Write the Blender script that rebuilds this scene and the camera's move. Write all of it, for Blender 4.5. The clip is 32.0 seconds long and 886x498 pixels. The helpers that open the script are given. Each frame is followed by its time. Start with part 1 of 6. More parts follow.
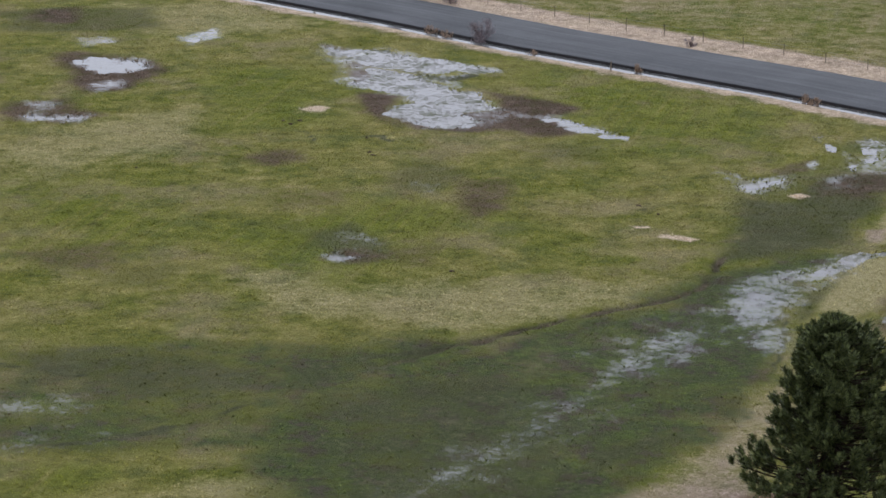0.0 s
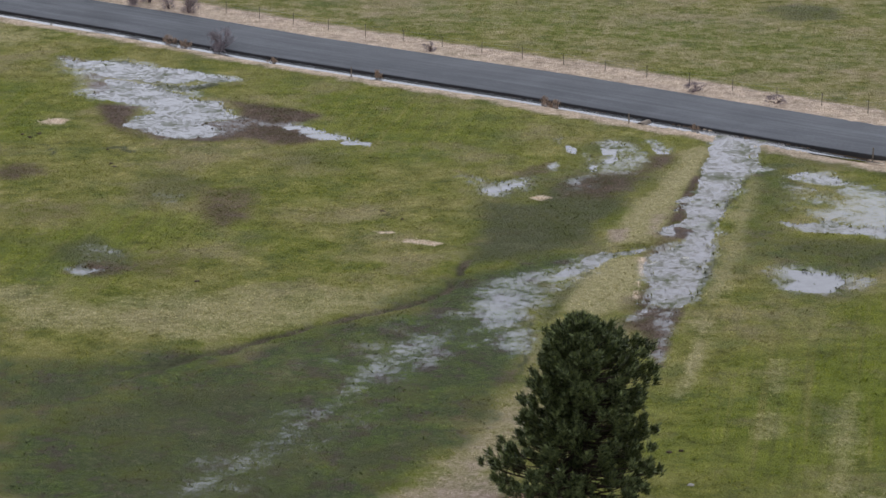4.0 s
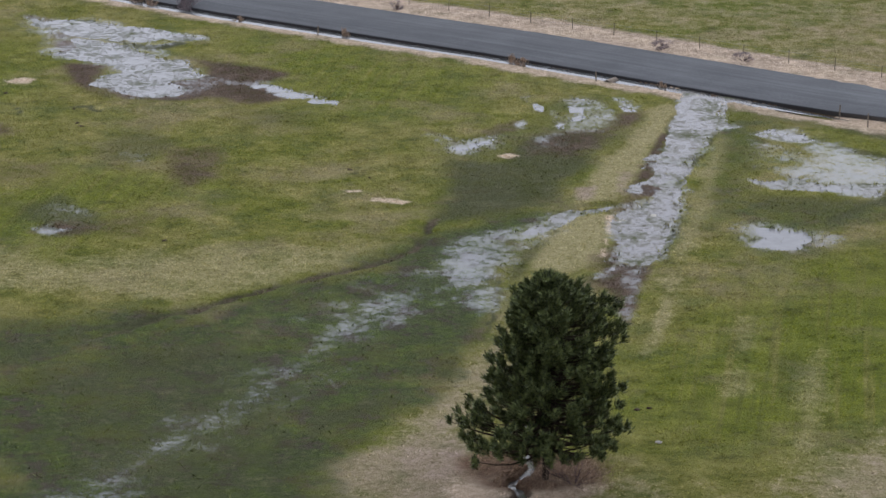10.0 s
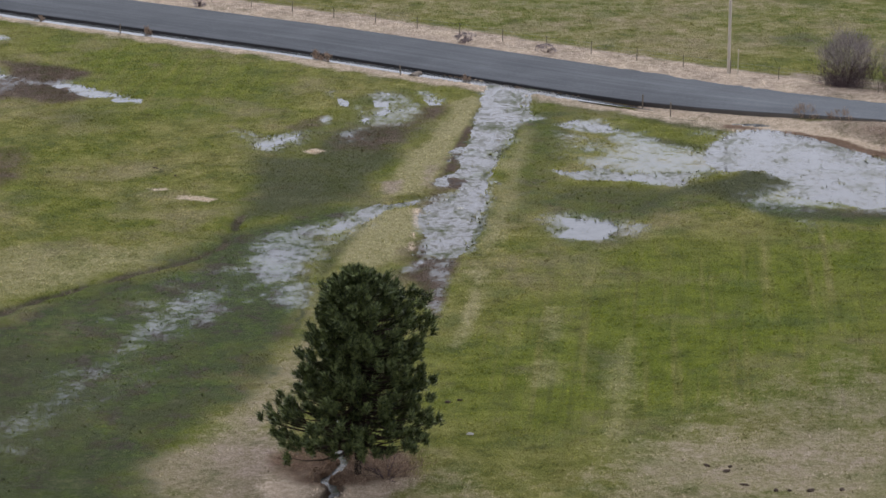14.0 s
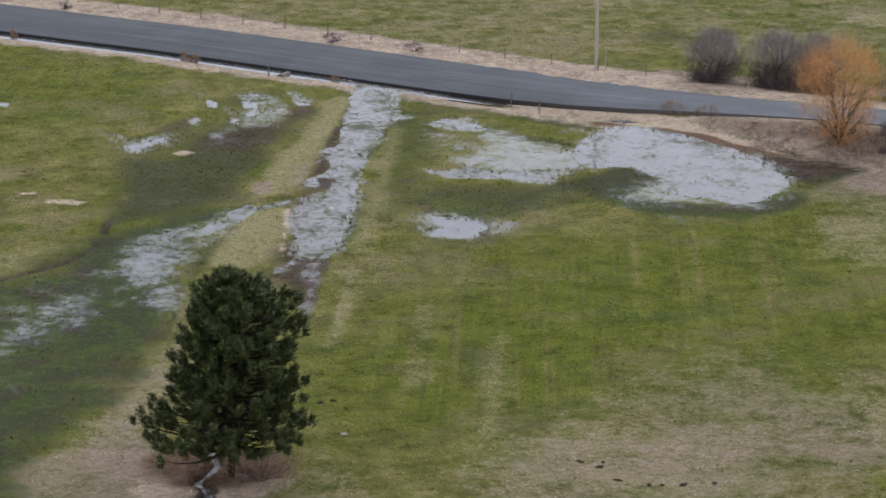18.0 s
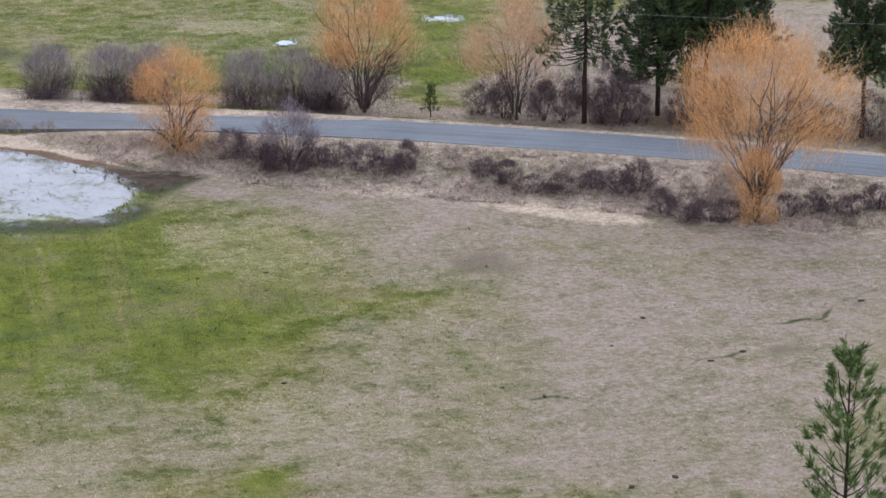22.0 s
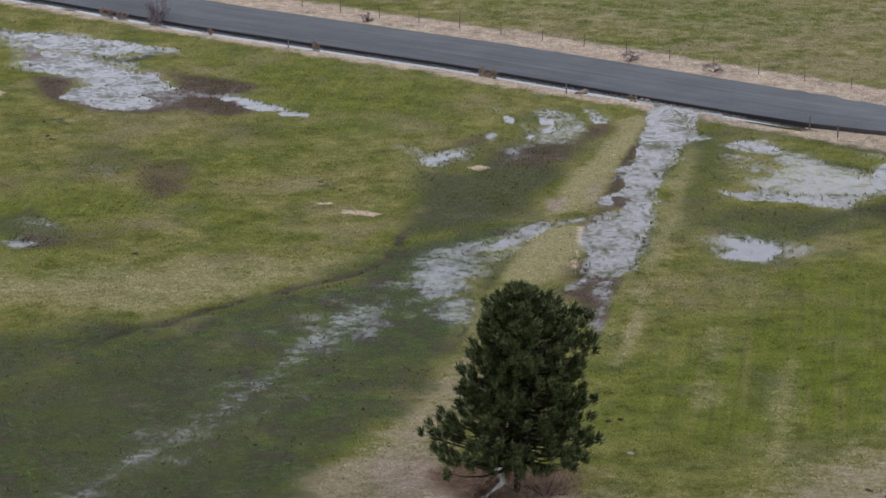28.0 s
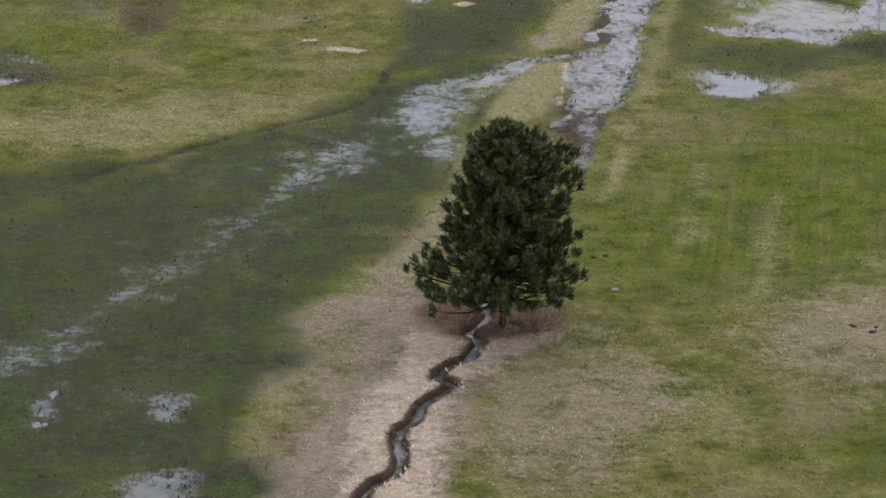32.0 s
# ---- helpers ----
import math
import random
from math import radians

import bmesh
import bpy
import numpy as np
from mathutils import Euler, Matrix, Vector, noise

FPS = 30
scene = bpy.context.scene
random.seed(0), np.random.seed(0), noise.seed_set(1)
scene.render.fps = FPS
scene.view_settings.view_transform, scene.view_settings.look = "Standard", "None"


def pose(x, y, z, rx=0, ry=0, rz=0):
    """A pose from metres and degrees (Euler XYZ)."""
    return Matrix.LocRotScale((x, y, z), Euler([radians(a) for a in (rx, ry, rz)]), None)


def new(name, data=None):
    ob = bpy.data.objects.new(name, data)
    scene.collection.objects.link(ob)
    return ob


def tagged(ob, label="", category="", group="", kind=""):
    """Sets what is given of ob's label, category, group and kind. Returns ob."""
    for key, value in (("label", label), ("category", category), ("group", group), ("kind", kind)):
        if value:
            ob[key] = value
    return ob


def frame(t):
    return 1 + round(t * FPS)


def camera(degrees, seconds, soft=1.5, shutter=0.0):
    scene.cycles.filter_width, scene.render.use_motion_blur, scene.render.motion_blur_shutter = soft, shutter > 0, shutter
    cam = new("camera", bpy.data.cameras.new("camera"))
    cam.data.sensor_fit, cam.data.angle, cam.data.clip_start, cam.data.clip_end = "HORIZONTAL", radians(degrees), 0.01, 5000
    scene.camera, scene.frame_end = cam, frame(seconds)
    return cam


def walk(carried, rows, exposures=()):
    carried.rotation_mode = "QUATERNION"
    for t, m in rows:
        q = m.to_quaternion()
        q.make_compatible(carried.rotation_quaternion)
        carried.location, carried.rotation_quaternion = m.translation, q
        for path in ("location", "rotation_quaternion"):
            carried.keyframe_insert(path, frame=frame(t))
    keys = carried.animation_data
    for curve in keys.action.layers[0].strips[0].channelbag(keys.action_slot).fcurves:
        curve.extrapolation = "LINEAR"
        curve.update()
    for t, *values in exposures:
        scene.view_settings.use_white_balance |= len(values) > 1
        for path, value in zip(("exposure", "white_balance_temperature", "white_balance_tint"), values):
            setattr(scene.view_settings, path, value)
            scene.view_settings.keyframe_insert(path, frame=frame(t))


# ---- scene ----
cam = camera(17.823, 32.0, soft=1.6, shutter=0.15)

# seconds, heading (degrees clockwise from +y), tilt (degrees above level); the camera hovers on one spot
TURNS = [
    (0.0, -5.562, -15.935), (0.5, -5.499, -15.899), (1.0, -3.973, -15.898), (1.5, -1.879, -15.898), (2.0, -0.611, -15.874), (2.5, -0.329, -15.867),
    (4.5, -0.150, -15.692), (5.0, -0.102, -15.321), (5.5, -0.040, -14.941), (6.0, 0.000, -14.876), (6.5, 0.044, -14.911), (7.0, 0.109, -15.035),
    (7.5, 0.178, -15.297), (8.0, 0.244, -15.613), (8.5, 0.314, -15.941), (9.0, 0.379, -16.274), (9.5, 0.441, -16.556), (10.0, 0.495, -16.636),
    (10.5, 0.551, -16.654), (11.0, 0.606, -16.666), (11.5, 2.251, -16.671), (12.0, 4.146, -16.676), (12.5, 4.412, -16.693), (13.0, 4.463, -16.707),
    (13.5, 4.512, -16.726), (14.0, 4.561, -16.742), (14.5, 4.598, -16.750), (15.0, 4.811, -16.757), (15.5, 5.582, -16.759), (17.5, 6.283, -16.742),
    (18.0, 7.292, -16.752), (18.5, 11.789, -16.734), (19.0, 14.306, -16.721), (19.5, 15.826, -16.684), (20.0, 17.575, -16.639), (20.5, 19.636, -16.595),
    (21.0, 21.018, -16.565), (21.5, 21.036, -16.533), (22.0, 21.048, -16.497), (22.5, 20.441, -16.449), (23.0, 16.948, -16.430), (23.5, 13.288, -16.413),
    (24.0, 10.180, -16.416), (24.5, 7.263, -16.436), (25.0, 4.553, -16.449), (25.5, 2.035, -16.483), (27.5, 1.092, -16.618), (28.0, 1.109, -16.393),
    (28.5, 1.150, -15.321), (29.0, 1.186, -14.882), (29.5, 1.220, -15.770), (30.0, 1.275, -17.006), (30.5, 1.324, -18.257), (31.0, 1.355, -19.042),
    (31.5, 1.393, -19.480), (32.0, 1.423, -19.702),
]

EYE = (0.0, 0.0, 55.0)
# the clip's camera brightens and cools its picture while it looks to the right
EXPOSURES = [(0.0, 0.0, 6500, 10), (18.6, -0.02, 6500, 10), (19.6, -0.12, 6450, 10), (20.4, -0.04, 6400, 10), (21.0, 0.18, 6200, 10), (21.6, 0.48, 6050, 11), (23.2, 0.52, 5980, 6),
             (24.0, 0.36, 5950, 2), (24.6, 0.12, 6250, 1), (25.2, -0.06, 6500, 3), (26.5, -0.05, 6500, 10), (29.3, -0.08, 6500, 10), (30.5, 0.0, 6500, 10), (32.0, 0.02, 6500, 11)]
walk(cam, [(t, pose(*EYE, 90 + tilt, 0, -turn)) for t, turn, tilt in TURNS], EXPOSURES)

# ---------------------------------------------------------------- light
SUN_ELEV, SUN_AZ = radians(36), radians(14)      # the sun stands behind thin cloud, ahead of the camera
SUN_WAY = Vector((math.sin(SUN_AZ) * math.cos(SUN_ELEV), math.cos(SUN_AZ) * math.cos(SUN_ELEV), math.sin(SUN_ELEV)))
world = bpy.data.worlds.new("overcast_sky")
scene.world = world
world.use_nodes = True
wn, wl = world.node_tree.nodes, world.node_tree.links
sky = wn.new("ShaderNodeTexSky")
sky.sky_type, sky.sun_disc, sky.sun_elevation, sky.sun_rotation = "NISHITA", False, SUN_ELEV, SUN_AZ
cloud_coord = wn.new("ShaderNodeTexCoord")
cloud = wn.new("ShaderNodeTexNoise")
cloud.inputs["Scale"].default_value, cloud.inputs["Detail"].default_value = 2.2, 4
cloud_ramp = wn.new("ShaderNodeValToRGB")
cloud_ramp.color_ramp.elements[0].position, cloud_ramp.color_ramp.elements[1].position = 0.3, 0.75
cloud_ramp.color_ramp.elements[0].color = (7.5, 7.8, 9.2, 1)
cloud_ramp.color_ramp.elements[1].color = (9.4, 9.7, 11.0, 1)
# thin cloud is brighter towards the hidden sun
toward = wn.new("ShaderNodeVectorMath")
toward.operation = "DOT_PRODUCT"
toward.inputs[1].default_value = SUN_WAY
veil = wn.new("ShaderNodeMapRange")
veil.interpolation_type = "SMOOTHSTEP"
for k, v in (("From Min", 0.2), ("From Max", 1.0), ("To Min", 0.85), ("To Max", 1.95)):
    veil.inputs[k].default_value = v
glow = wn.new("ShaderNodeVectorMath")
glow.operation = "SCALE"
cover = wn.new("ShaderNodeMixRGB")
cover.inputs["Fac"].default_value = 0.88
wl.new(cloud_coord.outputs["Generated"], cloud.inputs["Vector"])
wl.new(cloud_coord.outputs["Generated"], toward.inputs[0])
wl.new(toward.outputs["Value"], veil.inputs["Value"])
wl.new(cloud.outputs["Fac"], cloud_ramp.inputs["Fac"])
wl.new(cloud_ramp.outputs["Color"], glow.inputs[0])
wl.new(veil.outputs["Result"], glow.inputs["Scale"])
wl.new(sky.outputs["Color"], cover.inputs["Color1"])
wl.new(glow.outputs["Vector"], cover.inputs["Color2"])
wl.new(cover.outputs["Color"], wn["Background"].inputs["Color"])
wn["Background"].inputs["Strength"].default_value = 0.1
sun = new("sun", bpy.data.lights.new("sun", "SUN"))
sun.data.energy, sun.data.angle, sun.data.color = 0.6, radians(25), (1.0, 0.97, 0.92)
sun.rotation_mode = "QUATERNION"
sun.rotation_quaternion = SUN_WAY.to_track_quat("Z", "Y")


# ---------------------------------------------------------------- materials
def shader(name, rough=0.9, spec=0.3):
    m = bpy.data.materials.new(name)
    m.use_nodes = True
    n, l = m.node_tree.nodes, m.node_tree.links
    b = n["Principled BSDF"]
    b.inputs["Roughness"].default_value = rough
    b.inputs["Specular IOR Level"].default_value = spec
    return m, n, l, b


def noise_node(n, l, coord, scale, detail=3.0, rough=0.6, stretch=None):
    t = n.new("ShaderNodeTexNoise")
    t.inputs["Scale"].default_value, t.inputs["Detail"].default_value = scale, detail
    t.inputs["Roughness"].default_value = rough
    if stretch:
        mp = n.new("ShaderNodeMapping")
        mp.inputs["Scale"].default_value = stretch
        l.new(coord, mp.inputs["Vector"])
        coord = mp.outputs["Vector"]
    l.new(coord, t.inputs["Vector"])
    return t.outputs["Fac"]


def ramp_node(n, l, fac, stops):
    r = n.new("ShaderNodeValToRGB")
    e = r.color_ramp.elements
    while len(e) < len(stops):
        e.new(0.5)
    for el, (p, c) in zip(e, stops):
        el.position, el.color = p, (*c, 1)
    l.new(fac, r.inputs["Fac"])
    return r.outputs["Color"]


def mix_node(n, l, fac, a, b, blend="MIX"):
    m = n.new("ShaderNodeMixRGB")
    m.blend_type = blend
    for sock, v in (("Fac", fac), ("Color1", a), ("Color2", b)):
        if isinstance(v, (int, float)):
            m.inputs[sock].default_value = v
        elif isinstance(v, tuple):
            m.inputs[sock].default_value = (*v, 1)
        else:
            l.new(v, m.inputs[sock])
    return m.outputs["Color"]


def math_node(n, l, op, a, b=0.0, clamp=False):
    m = n.new("ShaderNodeMath")
    m.operation, m.use_clamp = op, clamp
    for k, v in ((0, a), (1, b)):
        if isinstance(v, (int, float)):
            m.inputs[k].default_value = v
        else:
            l.new(v, m.inputs[k])
    return m.outputs[0]


def bump_node(n, l, b, height, strength=0.4, dist=0.05):
    u = n.new("ShaderNodeBump")
    u.inputs["Strength"].default_value, u.inputs["Distance"].default_value = strength, dist
    l.new(height, u.inputs["Height"])
    l.new(u.outputs["Normal"], b.inputs["Normal"])


def coord_node(n, kind="Object"):
    return n.new("ShaderNodeTexCoord").outputs[kind]


def varied(name, dark, light, scale=3.0, rough=0.9, spec=0.2, bump=0.3, island=0.0, grain=None):
    """A surface that varies between two colours at two scales."""
    m, n, l, b = shader(name, rough, spec)
    co = coord_node(n)
    big = noise_node(n, l, co, scale * 0.25, 2)
    fine = noise_node(n, l, co, scale, 5, 0.7, grain)
    f = math_node(n, l, "ADD", math_node(n, l, "MULTIPLY", big, 0.5), math_node(n, l, "MULTIPLY", fine, 0.5))
    if island:
        r = n.new("ShaderNodeNewGeometry").outputs["Random Per Island"]
        f = math_node(n, l, "ADD", math_node(n, l, "MULTIPLY", f, 1 - island), math_node(n, l, "MULTIPLY", r, island))
    c = ramp_node(n, l, f, [(0.25, dark), (0.75, light)])
    l.new(c, b.inputs["Base Color"])
    if bump:
        bump_node(n, l, b, fine, bump, 0.03)
    return m


def ground_material(name="meadow", blades=False):
    m, n, l, b = shader(name, 0.95, 0.08)
    co = coord_node(n)
    a1 = n.new("ShaderNodeVertexColor")
    a1.layer_name = "cover_a"
    a2 = n.new("ShaderNodeVertexColor")
    a2.layer_name = "cover_b"
    sa, sb = n.new("ShaderNodeSeparateColor"), n.new("ShaderNodeSeparateColor")
    l.new(a1.outputs["Color"], sa.inputs["Color"])
    l.new(a2.outputs["Color"], sb.inputs["Color"])
    dry, wet, mud = sa.outputs
    lush, straw, litter = sb.outputs
    a3 = n.new("ShaderNodeVertexColor")
    a3.layer_name = "cover_c"
    sc = n.new("ShaderNodeSeparateColor")
    l.new(a3.outputs["Color"], sc.inputs["Color"])
    pale, dark = sc.outputs[0], sc.outputs[1]
    af = n.new("ShaderNodeAttribute")
    af.attribute_name = "film"
    film = af.outputs["Fac"]
    broad = noise_node(n, l, co, 0.06, 3)
    patchy = noise_node(n, l, co, 0.16, 4, 0.6)
    mid = noise_node(n, l, co, 0.55, 5, 0.7)
    fine = noise_node(n, l, co, 2.0, 6, 0.8)
    tiny = noise_node(n, l, co, 7.0, 4, 0.8)
    grain = math_node(n, l, "ADD", math_node(n, l, "MULTIPLY", fine, 0.6), math_node(n, l, "MULTIPLY", tiny, 0.4))
    if blades:
        r = n.new("ShaderNodeNewGeometry").outputs["Random Per Island"]
        grain = math_node(n, l, "ADD", math_node(n, l, "MULTIPLY", grain, 0.45), math_node(n, l, "ADD", math_node(n, l, "MULTIPLY", r, 0.24), 0.19))
    # stretch the contrast of the mottling
    tufty = noise_node(n, l, co, 0.32, 4, 0.65)
    mixed = math_node(n, l, "ADD", math_node(n, l, "MULTIPLY", tufty, 0.22), math_node(n, l, "ADD", math_node(n, l, "MULTIPLY", mid, 0.38), math_node(n, l, "MULTIPLY", grain, 0.40)))
    mixed = math_node(n, l, "ADD", math_node(n, l, "MULTIPLY", math_node(n, l, "SUBTRACT", mixed, 0.5), 2.9), 0.5, True)
    grain = math_node(n, l, "ADD", math_node(n, l, "MULTIPLY", math_node(n, l, "SUBTRACT", grain, 0.5), 2.4), 0.5, True)
    # long streaks left by the mower, running away from the road bank
    mp = n.new("ShaderNodeMapping")
    mp.vector_type = "TEXTURE"
    mp.inputs["Rotation"].default_value = (0, 0, radians(-9.3))
    mp.inputs["Scale"].default_value = (0.9, 28, 1)
    l.new(co, mp.inputs["Vector"])
    stripes = noise_node(n, l, mp.outputs["Vector"], 1.0, 3, 0.55)
    worn = noise_node(n, l, co, 0.11, 5, 0.65)
    rank = noise_node(n, l, co, 0.19, 5, 0.65)

    def over(noise, start, steep, most):
        return math_node(n, l, "MULTIPLY", math_node(n, l, "MULTIPLY", math_node(n, l, "SUBTRACT", noise, start), steep, True), most)

    def fac(weight, sharp=2.2, by=mixed, swing=0.9):
        # weight, broken up at its edge by the mottling
        d = math_node(n, l, "MULTIPLY", math_node(n, l, "SUBTRACT", by, 0.5), swing)
        s = math_node(n, l, "ADD", math_node(n, l, "SUBTRACT", weight, 0.5), d)
        s = math_node(n, l, "ADD", math_node(n, l, "MULTIPLY", s, sharp), 0.5, True)
        near = math_node(n, l, "MULTIPLY", weight, 6.0, True)
        return math_node(n, l, "MULTIPLY", s, near)

    grass = ramp_node(n, l, mixed, [(0.1, (0.030, 0.037, 0.009)), (0.42, (0.096, 0.109, 0.017)), (0.62, (0.146, 0.15, 0.03)), (0.9, (0.24, 0.223, 0.079))])
    olive = ramp_node(n, l, mixed, [(0.1, (0.05, 0.046, 0.014)), (0.42, (0.135, 0.128, 0.034)), (0.62, (0.198, 0.182, 0.06)), (0.9, (0.32, 0.28, 0.12))])
    pick = math_node(n, l, "ADD", math_node(n, l, "MULTIPLY", broad, 0.5), math_node(n, l, "MULTIPLY", patchy, 0.5))
    base = mix_node(n, l, math_node(n, l, "MULTIPLY", math_node(n, l, "SUBTRACT", pick, 0.42), 6.5, True), grass, olive)
    c_lush = ramp_node(n, l, mixed, [(0.1, (0.030, 0.042, 0.005)), (0.45, (0.090, 0.115, 0.011)), (0.7, (0.138, 0.156, 0.020)), (0.95, (0.225, 0.225, 0.048))])
    base = mix_node(n, l, over(worn, 0.52, 9.0, 0.5), base, ramp_node(n, l, grain, [(0.1, (0.11, 0.085, 0.045)), (0.9, (0.33, 0.27, 0.165))]))
    base = mix_node(n, l, over(rank, 0.53, 9.0, 0.55), base, ramp_node(n, l, grain, [(0.1, (0.03, 0.04, 0.012)), (0.9, (0.13, 0.15, 0.045))]))
    c_lush = mix_node(n, l, over(rank, 0.52, 9.0, 0.6), c_lush, ramp_node(n, l, grain, [(0.1, (0.03, 0.045, 0.01)), (0.9, (0.12, 0.155, 0.035))]))
    c_lush = mix_node(n, l, over(worn, 0.54, 9.0, 0.5), c_lush, ramp_node(n, l, grain, [(0.1, (0.10, 0.09, 0.03)), (0.9, (0.26, 0.23, 0.10))]))
    c_lush = mix_node(n, l, math_node(n, l, "MULTIPLY", math_node(n, l, "SUBTRACT", stripes, 0.52), 5.0, True), c_lush, olive)
    mq = n.new("ShaderNodeMapping")
    mq.vector_type = "TEXTURE"
    mq.inputs["Rotation"].default_value = (0, 0, radians(-9.3))
    mq.inputs["Scale"].default_value = (0.42, 16, 1)
    l.new(co, mq.inputs["Vector"])
    lines = noise_node(n, l, mq.outputs["Vector"], 1.0, 3, 0.6)
    c_lush = mix_node(n, l, math_node(n, l, "MULTIPLY", math_node(n, l, "SUBTRACT", 0.49, lines), 2.3, True), c_lush, (0.035, 0.046, 0.010))
    c_dry = ramp_node(n, l, grain, [(0.05, (0.143, 0.106, 0.082)), (0.5, (0.288, 0.220, 0.177)), (0.95, (0.435, 0.352, 0.294))])
    c_dry = mix_node(n, l, over(rank, 0.50, 7.0, 0.34), c_dry, ramp_node(n, l, grain, [(0.1, (0.09, 0.085, 0.035)), (0.9, (0.27, 0.24, 0.12))]))
    c_dry = mix_node(n, l, over(worn, 0.53, 9.0, 0.5), c_dry, ramp_node(n, l, grain, [(0.1, (0.17, 0.125, 0.09)), (0.9, (0.40, 0.325, 0.25))]))
    c_wet = ramp_node(n, l, grain, [(0.08, (0.017, 0.021, 0.010)), (0.42, (0.042, 0.055, 0.020)), (0.68, (0.068, 0.084, 0.033)), (0.95, (0.13, 0.145, 0.065))])
    c_boggy = ramp_node(n, l, mixed, [(0.1, (0.020, 0.015, 0.013)), (0.5, (0.050, 0.044, 0.031)), (0.9, (0.105, 0.094, 0.066))])
    c_sedge = ramp_node(n, l, grain, [(0.1, (0.022, 0.034, 0.01)), (0.5, (0.058, 0.082, 0.02)), (0.9, (0.125, 0.15, 0.047))])
    dapple = noise_node(n, l, co, 0.42, 5, 0.75)
    c_wet = mix_node(n, l, math_node(n, l, "MULTIPLY", math_node(n, l, "SUBTRACT", dapple, 0.52), 14.0, True), c_wet, c_boggy)
    c_wet = mix_node(n, l, math_node(n, l, "MULTIPLY", math_node(n, l, "SUBTRACT", 0.47, dapple), 12.0, True), c_wet, c_sedge)
    c_mud = ramp_node(n, l, mixed, [(0.12, (0.022, 0.014, 0.010)), (0.5, (0.070, 0.049, 0.036)), (0.85, (0.142, 0.108, 0.078))])
    c_straw = ramp_node(n, l, grain, [(0.1, (0.26, 0.19, 0.125)), (0.5, (0.47, 0.37, 0.27)), (0.9, (0.68, 0.57, 0.44))])
    c_litter = ramp_node(n, l, grain, [(0.1, (0.05, 0.032, 0.022)), (0.5, (0.14, 0.088, 0.058)), (0.9, (0.27, 0.19, 0.125))])
    base = mix_node(n, l, fac(lush, 1.4), base, c_lush)
    c_pale = ramp_node(n, l, grain, [(0.1, (0.15, 0.13, 0.056)), (0.5, (0.255, 0.227, 0.11)), (0.9, (0.39, 0.345, 0.20))])
    c_dark = ramp_node(n, l, mixed, [(0.1, (0.020, 0.018, 0.011)), (0.5, (0.053, 0.058, 0.027)), (0.9, (0.115, 0.115, 0.058))])
    base = mix_node(n, l, fac(pale, 1.5), base, c_pale)
    base = mix_node(n, l, fac(dry, 1.5), base, c_dry)
    base = mix_node(n, l, fac(wet, 2.0), base, c_wet)
    base = mix_node(n, l, fac(dark, 1.7), base, c_dark)
    base = mix_node(n, l, fac(mud, 1.8), base, c_mud)
    base = mix_node(n, l, fac(straw, 2.2), base, c_straw)
    base = mix_node(n, l, fac(litter, 1.8), base, c_litter)
    base = mix_node(n, l, 1.0, base, (1.2, 1.2, 1.2), "MULTIPLY")
    if blades:
        base = mix_node(n, l, 1.0, base, mix_node(n, l, wet, mix_node(n, l, math_node(n, l, "MULTIPLY", math_node(n, l, "ADD", dry, straw), 1.5, True), (1.6, 1.58, 1.5), (1.3, 1.3, 1.3)), (1.5, 1.5, 1.3)), "MULTIPLY")
    l.new(base, b.inputs["Base Color"])
    if blades:
        return m
    bump_node(n, l, b, grain, 0.85, 0.15)
    # standing water between the stems: "film" is the share of the ground that lies under it
    stems = math_node(n, l, "ADD", math_node(n, l, "MULTIPLY", mid, 0.34), math_node(n, l, "ADD", math_node(n, l, "MULTIPLY", fine, 0.42), math_node(n, l, "MULTIPLY", tiny, 0.24)))
    stems = math_node(n, l, "ADD", math_node(n, l, "MULTIPLY", math_node(n, l, "SUBTRACT", stems, 0.5), 5.5), 0.5, True)
    under = math_node(n, l, "ADD", math_node(n, l, "MULTIPLY", math_node(n, l, "SUBTRACT", film, stems), 1.7), 0.5, True)
    under = math_node(n, l, "MULTIPLY", under, math_node(n, l, "MULTIPLY", film, 3.5, True))
    pool = n.new("ShaderNodeBsdfPrincipled")
    pool.inputs["Roughness"].default_value, pool.inputs["IOR"].default_value = 0.07, 1.333
    l.new(mix_node(n, l, 0.65, base, (0.095, 0.105, 0.115)), pool.inputs["Base Color"])
    blend = n.new("ShaderNodeMixShader")
    level = n.new("ShaderNodeCombineXYZ")
    level.inputs[2].default_value = 1.0
    l.new(level.outputs[0], pool.inputs["Normal"])
    l.new(under, blend.inputs[0])
    l.new(b.outputs[0], blend.inputs[1])
    l.new(pool.outputs[0], blend.inputs[2])
    l.new(blend.outputs[0], n["Material Output"].inputs["Surface"])
    return m


